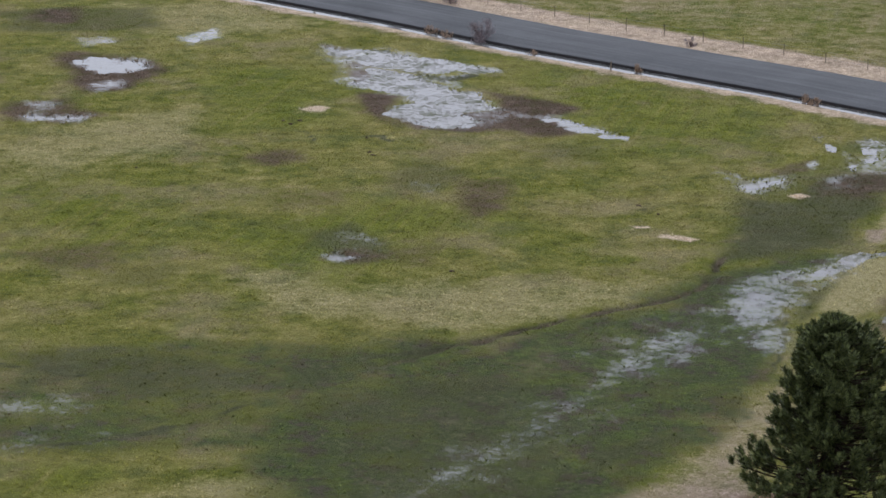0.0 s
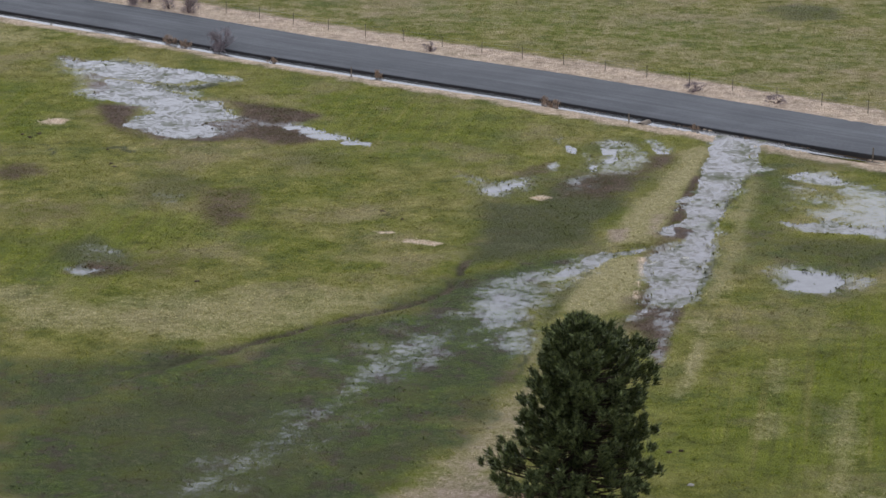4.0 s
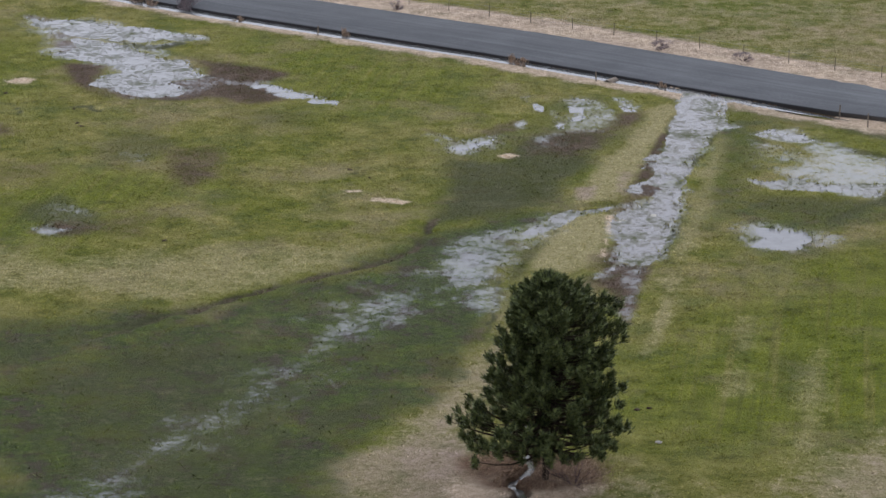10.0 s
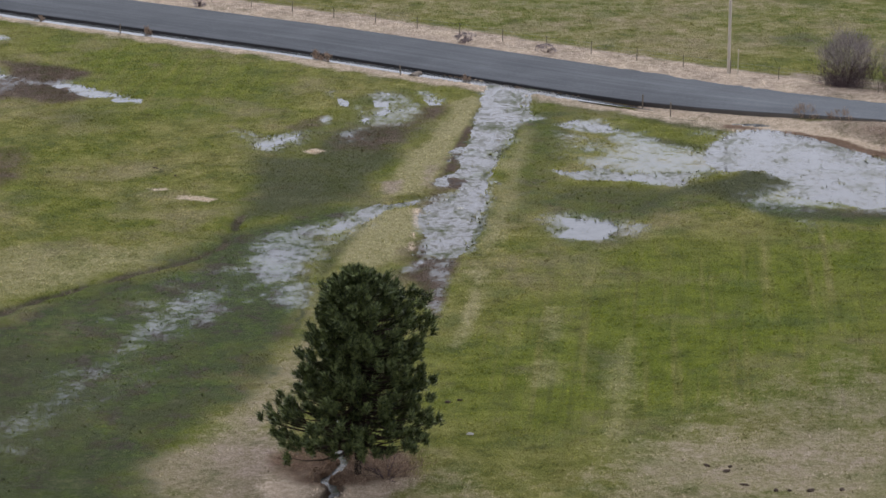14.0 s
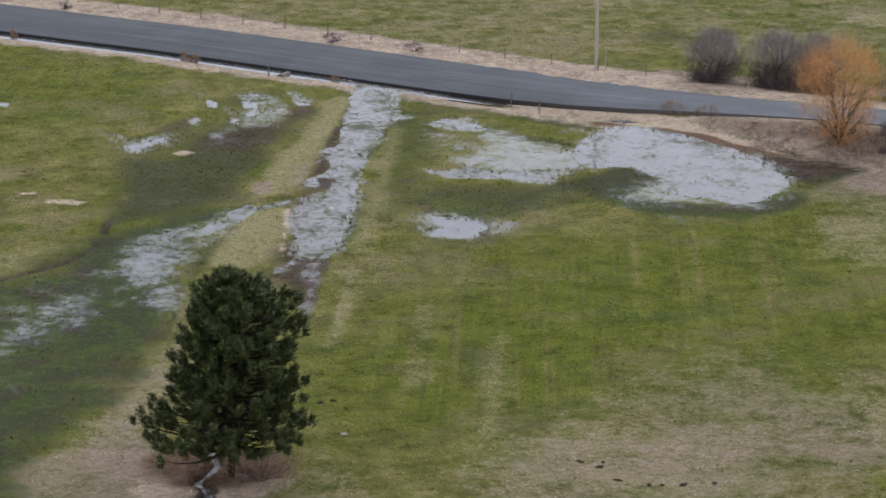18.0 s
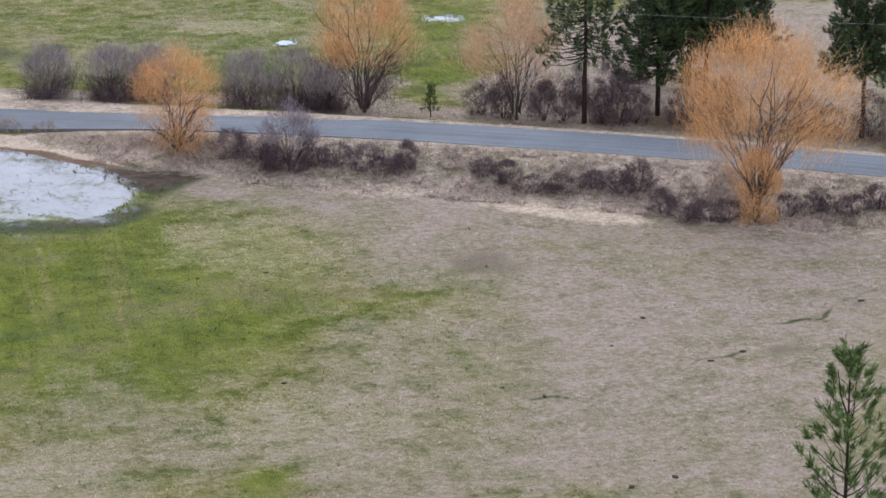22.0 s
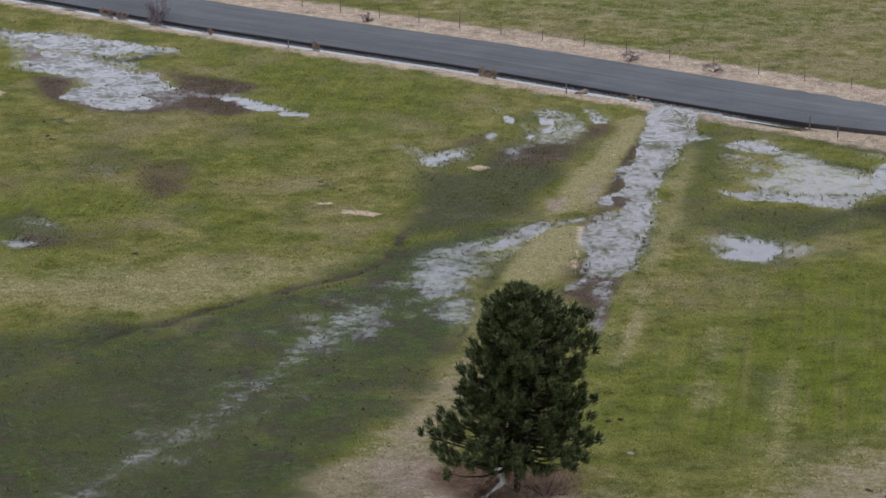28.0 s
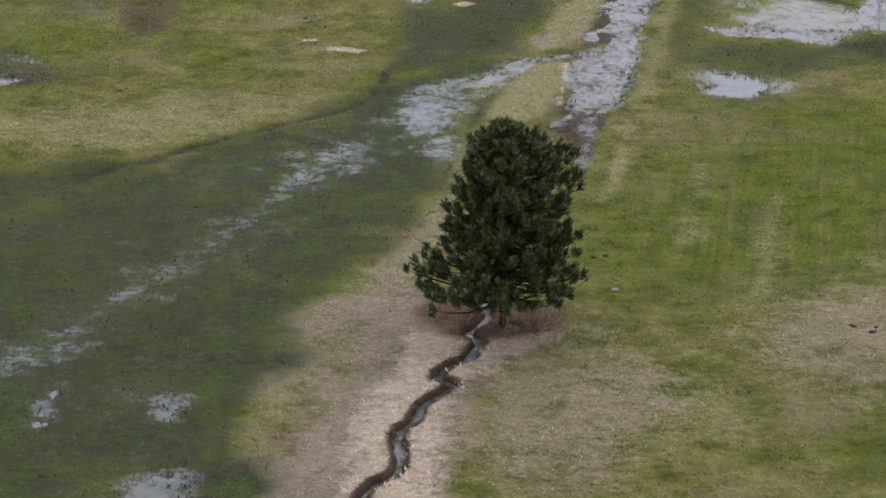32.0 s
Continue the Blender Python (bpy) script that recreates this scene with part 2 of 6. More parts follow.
def water_material(name, tint, ripple=0.015, weed=0.0):
    m, n, l, b = shader(name, 0.04, 0.5)
    co = coord_node(n)
    f = noise_node(n, l, co, 0.8, 4, 0.7)
    c = ramp_node(n, l, f, [(0.35, tuple(v * 0.6 for v in tint)), (0.7, tint)])
    b.inputs["IOR"].default_value = 1.333
    bump_node(n, l, b, noise_node(n, l, co, 2.2, 4, 0.65, (0.7, 1.6, 1)), ripple, 0.05)
    if weed:
        # drowned grass and silt at the surface; in running water also painted dark ripples
        k = noise_node(n, l, co, 2.0, 6, 0.85)
        k2 = noise_node(n, l, co, 0.35, 3, 0.6)
        w = math_node(n, l, "ADD", math_node(n, l, "MULTIPLY", k, 0.65), math_node(n, l, "MULTIPLY", k2, 0.35))
        w = math_node(n, l, "MULTIPLY", math_node(n, l, "SUBTRACT", w, 0.56 - 0.10 * weed), 7.0, True)
        c = mix_node(n, l, w, c, ramp_node(n, l, k2, [(0.42, (0.05, 0.036, 0.026)), (0.58, (0.07, 0.08, 0.035))]))
        l.new(math_node(n, l, "SUBTRACT", 0.5, math_node(n, l, "MULTIPLY", w, 0.45)), b.inputs["Specular IOR Level"])
        l.new(math_node(n, l, "ADD", 0.04, math_node(n, l, "MULTIPLY", w, 0.8)), b.inputs["Roughness"])
    l.new(c, b.inputs["Base Color"])
    return m


def road_material():
    m, n, l, b = shader("worn_asphalt", 0.9, 0.2)
    co = coord_node(n, "UV")
    sep = n.new("ShaderNodeSeparateXYZ")
    l.new(co, sep.inputs["Vector"])
    across = sep.outputs["X"]
    ob = coord_node(n)
    fine = noise_node(n, l, ob, 5.0, 6, 0.8)
    mp = n.new("ShaderNodeMapping")
    mp.inputs["Scale"].default_value = (22, 0.05, 1)
    l.new(co, mp.inputs["Vector"])
    streak = noise_node(n, l, mp.outputs["Vector"], 1.0, 4, 0.7)
    patch = noise_node(n, l, ob, 0.15, 3)
    f = math_node(n, l, "ADD", math_node(n, l, "MULTIPLY", fine, 0.35), math_node(n, l, "ADD", math_node(n, l, "MULTIPLY", streak, 0.4), math_node(n, l, "MULTIPLY", patch, 0.25)))
    c = ramp_node(n, l, f, [(0.36, (0.056, 0.060, 0.065)), (0.5, (0.087, 0.093, 0.101)), (0.66, (0.147, 0.154, 0.164))])
    # gravel and crumbled edges; in the flats their near-black paints the steep bank's shade
    e = math_node(n, l, "MULTIPLY", math_node(n, l, "ABSOLUTE", math_node(n, l, "SUBTRACT", across, 0.5)), 2.0)
    e = math_node(n, l, "MULTIPLY", math_node(n, l, "SUBTRACT", math_node(n, l, "ADD", e, math_node(n, l, "MULTIPLY", fine, 0.3)), 0.80), 9.0, True)
    # the stretch on the bank is paler; old runs from 0 to 1 along x
    so = n.new("ShaderNodeSeparateXYZ")
    l.new(ob, so.inputs["Vector"])
    old = math_node(n, l, "MULTIPLY", math_node(n, l, "SUBTRACT", so.outputs["X"], 32.0), 0.036, True)
    c = mix_node(n, l, old, c, ramp_node(n, l, f, [(0.36, (0.10, 0.108, 0.117)), (0.5, (0.155, 0.167, 0.178)), (0.66, (0.24, 0.255, 0.265))]))
    c = mix_node(n, l, e, c, mix_node(n, l, old, (0.028, 0.026, 0.025), (0.22, 0.19, 0.16)))
    l.new(c, b.inputs["Base Color"])
    bump_node(n, l, b, fine, 0.35, 0.02)
    return m


M_GROUND = ground_material()
M_BLADES = ground_material("meadow_blades", True)
M_WATER = water_material("pond_water", (0.13, 0.135, 0.135))
M_WEEDY = water_material("weedy_water", (0.13, 0.135, 0.13), 0.03, 1.0)
M_LAKE = water_material("flood_water", (0.13, 0.135, 0.135), 0.03, 0.7)
# high weed share: its streaks also paint the dark side of ripples
M_RUNNING = water_material("ditch_water", (0.12, 0.12, 0.12), 0.28, 1.05)
M_ASPHALT = road_material()
M_YELLOW = varied("yellow_sign_paint", (0.85, 0.52, 0.01), (0.92, 0.62, 0.02), 3.0, 0.5, 0.4, 0)
M_STEEL = varied("galvanised_steel", (0.22, 0.22, 0.22), (0.42, 0.42, 0.42), 5.0, 0.55, 0.5, 0.1)
M_WEED = varied("dry_weed_stalks", (0.24, 0.165, 0.11), (0.50, 0.38, 0.28), 0.8, 0.9, 0.15, 0, 0.6)
M_TUSSOCK = varied("bleached_tussock_grass", (0.27, 0.20, 0.16), (0.66, 0.54, 0.45), 0.8, 0.9, 0.15, 0, 0.6)
M_SOIL = varied("fresh_soil", (0.03, 0.022, 0.016), (0.10, 0.07, 0.05), 6.0, 0.95, 0.1, 0.5)
M_STONE = varied("field_stone", (0.2, 0.19, 0.17), (0.42, 0.40, 0.36), 6.0, 0.9, 0.2, 0.3)
M_SNOW = varied("old_snow", (0.38, 0.41, 0.46), (0.62, 0.65, 0.7), 3.0, 0.8, 0.2, 0.3)
M_PORCELAIN = varied("insulator_glaze", (0.25, 0.2, 0.18), (0.4, 0.34, 0.3), 3.0, 0.3, 0.5, 0)
M_NEEDLE = varied("pine_needles", (0.018, 0.03, 0.012), (0.095, 0.13, 0.045), 1.2, 0.7, 0.25, 0, 0.6)
M_NEEDLE_YOUNG = varied("young_pine_needles", (0.05, 0.08, 0.02), (0.20, 0.27, 0.08), 1.2, 0.7, 0.25, 0, 0.6)
M_NEEDLE_LONE = varied("lone_pine_needles", (0.016, 0.026, 0.010), (0.18, 0.215, 0.075), 1.6, 0.6, 0.3, 0, 0.6)
M_BARK = varied("pine_bark", (0.02, 0.015, 0.012), (0.075, 0.055, 0.043), 5.0, 0.95, 0.1, 0.6)
M_GREYBARK = varied("grey_bark", (0.05, 0.042, 0.036), (0.16, 0.13, 0.11), 5.0, 0.95, 0.1, 0.5)
M_ORANGE = varied("orange_willow_twigs", (0.48, 0.235, 0.085), (0.88, 0.54, 0.25), 0.8, 0.8, 0.2, 0, 0.6)
M_PALE = varied("pale_willow_twigs", (0.46, 0.27, 0.15), (0.84, 0.58, 0.34), 0.8, 0.8, 0.2, 0, 0.6)
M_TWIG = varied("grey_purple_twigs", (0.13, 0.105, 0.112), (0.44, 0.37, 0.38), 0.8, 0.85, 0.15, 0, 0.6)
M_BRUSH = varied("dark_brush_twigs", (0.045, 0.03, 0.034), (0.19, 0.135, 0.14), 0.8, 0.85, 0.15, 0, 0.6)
M_POLE = varied("weathered_pole_wood", (0.50, 0.43, 0.35), (0.74, 0.66, 0.56), 4.0, 0.9, 0.15, 0.3, grain=(4, 4, 0.4))
M_POST = varied("old_post_wood", (0.10, 0.085, 0.07), (0.30, 0.25, 0.20), 6.0, 0.9, 0.15, 0.4)

# ---------------------------------------------------------------- plan
POOLS = {
    'pond_a': [(-31.5, 251.0), (-29.4, 250.3), (-26.6, 248.4), (-24.3, 244.9), (-22.1, 242.7), (-20.3, 242.2), (-19.6, 238.9), (-18.0, 235.7), (-19.9, 234.6), (-21.3, 234.0), (-19.8, 230.5), (-20.4, 228.8), (-22.7, 228.4), (-24.5, 229.8), (-25.9, 231.5), (-27.7, 232.5), (-27.3, 235.7), (-25.6, 237.8), (-27.3, 240.4), (-28.9, 241.8), (-31.7, 244.0), (-32.8, 244.5), (-30.0, 246.8)],
    'pond_b': [(-14.7, 233.3), (-13.6, 233.6), (-11.6, 231.7), (-9.1, 229.2), (-6.7, 226.4), (-6.7, 225.3), (-8.6, 226.2), (-11.0, 228.0), (-13.5, 230.7)],
    'pond_c': [(2.5, 212.5), (3.6, 212.7), (4.5, 213.2), (5.8, 214.3), (5.7, 212.6), (4.7, 211.4), (3.5, 209.5), (2.6, 209.9), (2.3, 211.1)],
    'pond_d': [(8.7, 227.4), (9.7, 225.8), (10.3, 224.9), (10.1, 223.0), (9.6, 223.3), (9.3, 225.0)],
    'pond_e': [(10.8, 223.0), (11.4, 222.4), (11.5, 219.9), (12.0, 218.9), (11.3, 217.1), (10.7, 217.9), (11.1, 219.7)],
    'pond_f': [(11.9, 226.2), (12.7, 228.1), (13.7, 227.4), (15.1, 225.5), (14.0, 224.8), (13.2, 224.9), (13.1, 221.5), (12.5, 219.6), (12.4, 222.3)],
    'pond_g': [(16.5, 227.2), (17.0, 226.4), (17.4, 223.4), (16.8, 223.1), (16.5, 225.0)],
    'ditch': [(22.8, 231.8), (26.2, 229.9), (25.4, 227.6), (25.0, 225.7), (24.5, 222.8), (24.4, 219.0), (24.9, 217.5), (23.2, 216.4), (22.5, 213.8), (21.9, 210.3), (20.7, 207.1), (20.1, 203.0), (19.2, 199.1), (18.5, 193.9), (17.8, 189.6), (16.8, 185.5), (16.1, 181.6), (15.2, 180.4), (14.3, 180.3), (13.4, 181.3), (13.8, 186.1), (13.7, 189.6), (13.9, 192.5), (15.1, 194.5), (16.9, 196.4), (17.2, 197.9), (15.8, 198.2), (15.5, 199.0), (16.3, 201.3), (17.5, 202.7), (17.6, 205.9), (18.3, 209.2), (19.3, 213.4), (19.9, 217.0), (21.1, 223.4), (21.8, 227.2)],
    'pond_a_north': [(-36.7, 260.7), (-34.6, 258.9), (-32.8, 259.4), (-30.6, 258.9), (-28.0, 256.9), (-25.3, 255.6), (-22.5, 253.4), (-19.8, 251.5), (-19.1, 250.5), (-21.2, 250.0), (-23.1, 251.0), (-24.7, 249.1), (-26.8, 250.0), (-29.5, 251.5), (-32.9, 253.9), (-35.3, 256.4)],
    'marsh_neck': [(7.0, 188.0), (8.7, 190.6), (10.0, 192.7), (10.8, 193.8), (10.9, 192.3), (10.1, 190.3), (8.6, 188.2), (7.4, 186.6)],
    'lake_south': [(24.4, 202.2), (25.7, 201.2), (28.0, 202.4), (29.9, 200.4), (32.5, 201.1), (34.8, 200.7), (33.9, 198.1), (32.6, 196.6), (30.3, 198.1), (27.1, 199.0), (25.5, 199.8)],
    'rill': [(11.0, 193.2), (12.6, 194.3), (13.8, 194.8), (14.7, 195.0), (14.7, 193.9), (13.3, 193.6), (11.6, 192.5), (11.0, 192.3)],
    'lake': [(38.7, 211.4), (40.8, 212.8), (42.6, 212.9), (44.5, 211.1), (46.1, 209.0), (47.6, 206.6), (48.8, 204.1), (50.0, 201.0), (50.7, 197.5), (50.6, 194.6), (50.0, 193.1), (48.7, 192.1), (47.2, 190.2), (45.4, 189.7), (43.3, 191.4), (41.1, 192.9), (39.8, 193.7), (41.3, 195.7), (41.1, 197.6), (40.2, 200.7), (38.6, 201.3), (37.1, 200.3), (36.4, 201.4), (36.2, 205.1), (37.0, 208.5)],
    'lake_west': [(26.2, 215.5), (27.9, 217.4), (29.6, 217.1), (30.8, 215.0), (31.0, 212.4), (29.1, 212.9), (27.4, 214.0)],
    'pool': [(23.0, 189.4), (23.8, 189.7), (25.3, 189.1), (26.8, 188.0), (27.5, 186.4), (26.4, 185.2), (25.8, 183.9), (24.2, 183.8), (22.8, 184.6), (23.3, 186.5)],
    'pond_h': [(-58.8, 251.8), (-57.8, 253.9), (-55.0, 253.6), (-52.8, 252.1), (-51.2, 249.8), (-52.6, 247.0), (-55.1, 246.5), (-56.9, 247.8)],
    'pond_i': [(-50.8, 261.6), (-49.4, 263.9), (-49.9, 266.3), (-48.0, 265.9), (-48.3, 263.4), (-49.1, 260.7)],
    'pond_j': [(-58.5, 229.7), (-55.8, 229.5), (-52.2, 229.9), (-53.1, 228.1), (-56.8, 227.6)],
    'pond_k': [(-26.4, 189.5), (-25.9, 189.9), (-24.8, 189.2), (-25.6, 188.2), (-26.2, 188.4)],
    'pond_l': [(-5.1, 307.1), (-2.8, 309.6), (1.0, 310.3), (4.4, 308.9), (4.1, 305.7), (-0.2, 305.0), (-3.9, 304.7)],
    'pond_m': [(32.4, 309.9), (34.8, 309.2), (38.0, 304.3), (41.1, 299.6), (39.6, 297.6), (37.0, 300.9), (33.8, 305.7)],
    'pond_n': [(75.6, 239.2), (76.6, 240.9), (78.0, 240.5), (78.1, 239.0), (76.8, 237.9)],
    'pond_o': [(93.0, 246.5), (94.7, 246.9), (96.1, 245.2), (95.0, 243.1), (93.1, 244.1)],
    'pond_p': [(-17.1, 128.6), (-16.9, 130.7), (-16.6, 132.9), (-16.1, 133.2), (-16.1, 131.0), (-16.3, 128.9), (-16.8, 128.2)],
    'pond_q': [(-11.7, 119.7), (-11.2, 121.7), (-9.9, 122.6), (-9.0, 121.6), (-9.1, 119.1), (-10.6, 118.2)],
    'pond_r': [(-11.2, 129.1), (-10.8, 131.6), (-10.2, 130.9), (-10.3, 128.7)],
}

PATCHES = {
    'wet_spot': [(47.4, 244.4), (50.3, 248.1), (53.4, 247.8), (54.0, 243.7), (52.3, 240.3), (49.2, 240.6)],
    'mud_lake': [(50.7, 206.3), (52.0, 202.2), (55.5, 199.1), (52.7, 194.9), (49.7, 190.9), (46.5, 189.1), (43.6, 188.2), (44.4, 189.8), (48.2, 190.1), (50.9, 194.1), (51.0, 198.6)],
    'dry_near_stream': [(9.5, 140.1), (6.6, 133.1), (4.4, 125.9), (3.1, 118.2), (11.1, 118.0), (16.1, 127.0), (15.5, 135.1), (12.9, 139.2)],
    'dry_near_slope': [(-3.8, 136.4), (-2.1, 144.6), (1.7, 150.8), (2.2, 142.8), (-0.8, 131.8), (-3.0, 124.8), (-4.4, 118.4), (-6.0, 118.4), (-5.5, 127.6)],
    'dark_neck': [(1.4, 190.0), (1.3, 199.7), (1.9, 209.4), (-0.3, 214.8), (3.3, 213.6), (6.9, 216.9), (9.0, 223.3), (10.9, 226.1), (14.8, 227.8), (17.7, 223.6), (15.2, 213.6), (12.4, 205.2), (10.6, 198.2), (11.3, 193.6), (7.7, 194.3), (4.4, 192.4)],
    'mud_ditch': [(21.3, 224.3), (19.8, 215.9), (17.8, 208.2), (16.4, 201.7), (15.0, 196.3), (14.1, 192.6), (13.0, 185.6), (12.2, 179.7), (11.2, 176.6), (11.5, 175.3), (12.8, 180.3), (13.8, 186.9), (15.2, 194.0), (17.0, 200.8), (18.4, 207.3), (20.3, 215.0), (21.5, 222.4)],
    'mud_b': [(-19.5, 207.2), (-17.5, 208.9), (-14.7, 206.4), (-14.8, 202.3), (-17.2, 200.7), (-19.1, 203.1)],
    'mud_c': [(-37.6, 216.5), (-35.9, 220.1), (-33.5, 219.7), (-32.2, 217.0), (-34.6, 214.9)],
    'mud_d': [(-61.1, 254.6), (-59.7, 255.5), (-51.4, 251.7), (-49.5, 247.0), (-52.3, 245.6), (-52.6, 239.7), (-54.4, 238.4), (-57.6, 246.2)],
    'mud_e': [(-60.9, 232.3), (-58.8, 235.8), (-55.3, 233.9), (-51.0, 230.0), (-53.3, 227.1), (-58.7, 227.2)],
    'mud_f': [(-26.9, 188.8), (-25.6, 191.0), (-23.2, 191.0), (-21.9, 189.5), (-23.6, 187.4), (-25.9, 187.4)],
    'mud_g': [(8.9, 213.2), (11.5, 216.8), (14.5, 215.9), (17.3, 223.0), (17.6, 221.5), (14.7, 212.4), (11.9, 208.9), (9.4, 209.8)],
    'marsh': [(-20.9, 164.1), (-14.6, 170.2), (-11.2, 173.5), (-7.8, 176.8), (-3.0, 180.9), (0.0, 185.3), (1.4, 190.0), (4.4, 192.7), (7.7, 194.6), (11.3, 193.6), (9.0, 188.7), (6.9, 184.7), (6.0, 179.5), (5.4, 173.4), (4.1, 167.6), (2.2, 160.2), (0.1, 154.3), (-2.7, 148.0), (-5.1, 141.3), (-6.3, 133.5), (-17.7, 134.4)],
    'marsh_low': [(-27.0, 156.4), (-22.5, 160.3), (-16.2, 165.5), (-8.9, 173.4), (-3.9, 178.1), (-0.2, 184.6), (2.2, 187.2), (6.2, 191.4), (6.3, 183.1), (5.0, 176.7), (4.3, 166.1), (2.4, 157.6), (-2.2, 153.8), (-4.0, 146.4), (-5.2, 136.4), (-5.9, 129.0), (-6.3, 118.4), (-21.3, 118.8)],
    'dark_ditch': [(26.1, 227.9), (30.5, 225.6), (33.0, 219.6), (36.7, 214.6), (27.2, 217.2), (26.0, 211.0), (24.0, 197.9), (34.2, 196.4), (38.0, 196.8), (40.0, 192.1), (46.1, 188.7), (45.1, 185.9), (37.7, 190.8), (33.0, 189.7), (28.3, 187.2), (27.9, 181.8), (21.9, 183.6), (21.9, 190.6), (20.4, 187.8), (19.4, 189.3), (21.0, 202.9)],
    'lakeshore': [(52.7, 203.7), (54.3, 199.8), (55.5, 197.8), (51.8, 192.2), (48.7, 188.3), (44.7, 185.5), (40.2, 187.4), (36.8, 190.5), (36.2, 196.1), (38.7, 200.4), (40.5, 196.6), (38.0, 192.5), (41.6, 189.8), (46.3, 188.6), (50.8, 193.2)],
    'tan_right': [(54.8, 200.1), (61.5, 195.8), (66.7, 190.3), (71.6, 184.3), (75.7, 177.1), (81.5, 171.8), (90.1, 167.0), (102.6, 165.2), (72.6, 115.4), (44.9, 130.2), (51.2, 140.6), (57.2, 151.0), (54.8, 156.5), (62.7, 163.5), (59.6, 170.1), (59.4, 178.8), (55.4, 183.3), (52.2, 190.9), (51.5, 194.5)],
    'tan_low': [(18.1, 139.2), (23.2, 142.8), (30.0, 145.3), (37.2, 152.0), (42.3, 148.4), (48.9, 152.7), (56.0, 162.1), (60.8, 160.6), (61.0, 151.2), (53.6, 128.3)],
    'bank_left': [(22.9, 231.2), (20.4, 232.5), (14.4, 237.6), (7.8, 243.2), (14.3, 235.1), (20.0, 228.4), (21.4, 227.3)],
    'streambank': [(2.8, 142.8), (-0.8, 135.5), (-3.1, 131.8), (-4.1, 124.8), (-6.3, 118.4), (2.3, 118.2), (4.5, 128.7), (6.8, 135.4), (9.7, 140.1), (9.6, 143.5), (7.2, 144.4), (5.6, 142.7)],
    'strawbed': [(2.2, 141.9), (0.6, 135.5), (-0.8, 130.3), (-1.6, 124.7), (-2.9, 118.3), (2.3, 118.2), (3.6, 127.3), (5.2, 132.3), (7.4, 136.9), (9.5, 140.1), (7.0, 141.4), (5.3, 142.7)],
    'straw_a': [(-4.1, 196.4), (-3.4, 197.5), (-1.8, 197.2), (-0.4, 196.0), (-1.0, 195.1), (-3.0, 195.7)],
    'straw_b': [(5.9, 208.9), (7.0, 209.8), (7.6, 208.9), (6.7, 207.7)],
    'straw_c': [(-5.7, 199.2), (-4.3, 199.3), (-4.1, 198.6), (-5.3, 198.4)],
    'straw_e': [(-35.3, 234.0), (-34.0, 235.5), (-32.7, 234.9), (-32.8, 233.2), (-34.4, 233.0)],
    'tree_litter': [(2.2, 144.1), (4.1, 146.2), (9.6, 144.3), (9.7, 140.5), (6.9, 139.3), (4.5, 139.4), (2.8, 141.1)],
    'lush_a': [(34.0, 180.4), (39.8, 181.7), (45.0, 180.4), (45.3, 172.2), (42.2, 163.1), (36.7, 155.5), (32.1, 156.6), (26.5, 151.9), (21.5, 145.5), (14.1, 145.6), (13.8, 155.1), (18.3, 164.6), (26.0, 178.4), (30.5, 182.7)],
    'olive_patch': [(40.9, 136.1), (42.1, 137.1), (43.6, 136.8), (43.6, 133.7), (42.5, 131.3), (40.3, 132.1)],
    'dark_marsh_west': [(-46.8, 162.3), (-43.9, 164.8), (-34.0, 169.3), (-23.2, 169.7), (-14.2, 170.6), (-8.7, 174.7), (-5.3, 172.1), (-7.9, 154.5), (-13.3, 141.3), (-20.5, 140.6), (-20.1, 146.8), (-25.4, 150.0), (-33.8, 151.0), (-39.8, 148.5), (-42.8, 147.3)],
    'mud_h': [(-68.2, 270.1), (-67.6, 275.1), (-64.9, 273.3), (-64.8, 269.0)],
    'mud_i': [(-19.8, 205.9), (-17.9, 208.6), (-15.6, 207.1), (-15.6, 201.4), (-18.1, 201.9)],
    'strip_c': [(26.1, 227.9), (29.7, 226.6), (32.1, 223.5), (29.2, 222.2), (25.6, 223.0)],
    'straw_f': [(32.0, 220.6), (34.3, 222.3), (36.6, 222.2), (37.0, 219.2), (35.5, 217.9), (32.8, 218.8)],
    'straw_g': [(34.8, 220.2), (40.5, 218.9), (44.5, 215.4), (47.6, 210.8), (51.3, 205.5), (52.3, 202.4), (50.1, 204.0), (46.7, 208.9), (42.9, 212.4), (39.0, 215.7), (35.3, 217.8)],
    'straw_h': [(21.3, 232.4), (22.8, 230.6), (22.1, 228.2), (20.5, 228.8), (19.5, 230.9)],
    'dry_right_low': [(24.3, 145.0), (27.6, 145.6), (35.6, 143.2), (38.8, 139.5), (35.9, 128.1), (19.0, 129.4), (21.9, 139.2)],
    'dry_slope': [(5.4, 173.4), (4.1, 167.6), (2.2, 160.2), (0.1, 154.3), (-2.7, 148.0), (-5.1, 141.3), (-6.3, 132.8), (1.6, 132.2), (3.1, 143.2), (4.7, 153.9), (6.1, 164.1)],
    'tan_far': [(103.0, 245.9), (108.9, 236.6), (121.5, 234.5), (110.6, 213.2), (100.6, 214.8), (93.9, 215.1), (96.2, 233.5)],
    'rust_litter': [(91.5, 207.3), (98.9, 203.4), (106.2, 197.5), (112.4, 190.1), (109.4, 185.0), (98.9, 193.2), (90.4, 201.5)],
    'straw_toe': [(66.5, 192.1), (71.4, 188.5), (75.7, 183.5), (80.5, 179.2), (83.7, 176.4), (82.9, 172.8), (78.7, 175.1), (74.8, 179.3), (71.0, 185.0), (67.1, 188.8)],
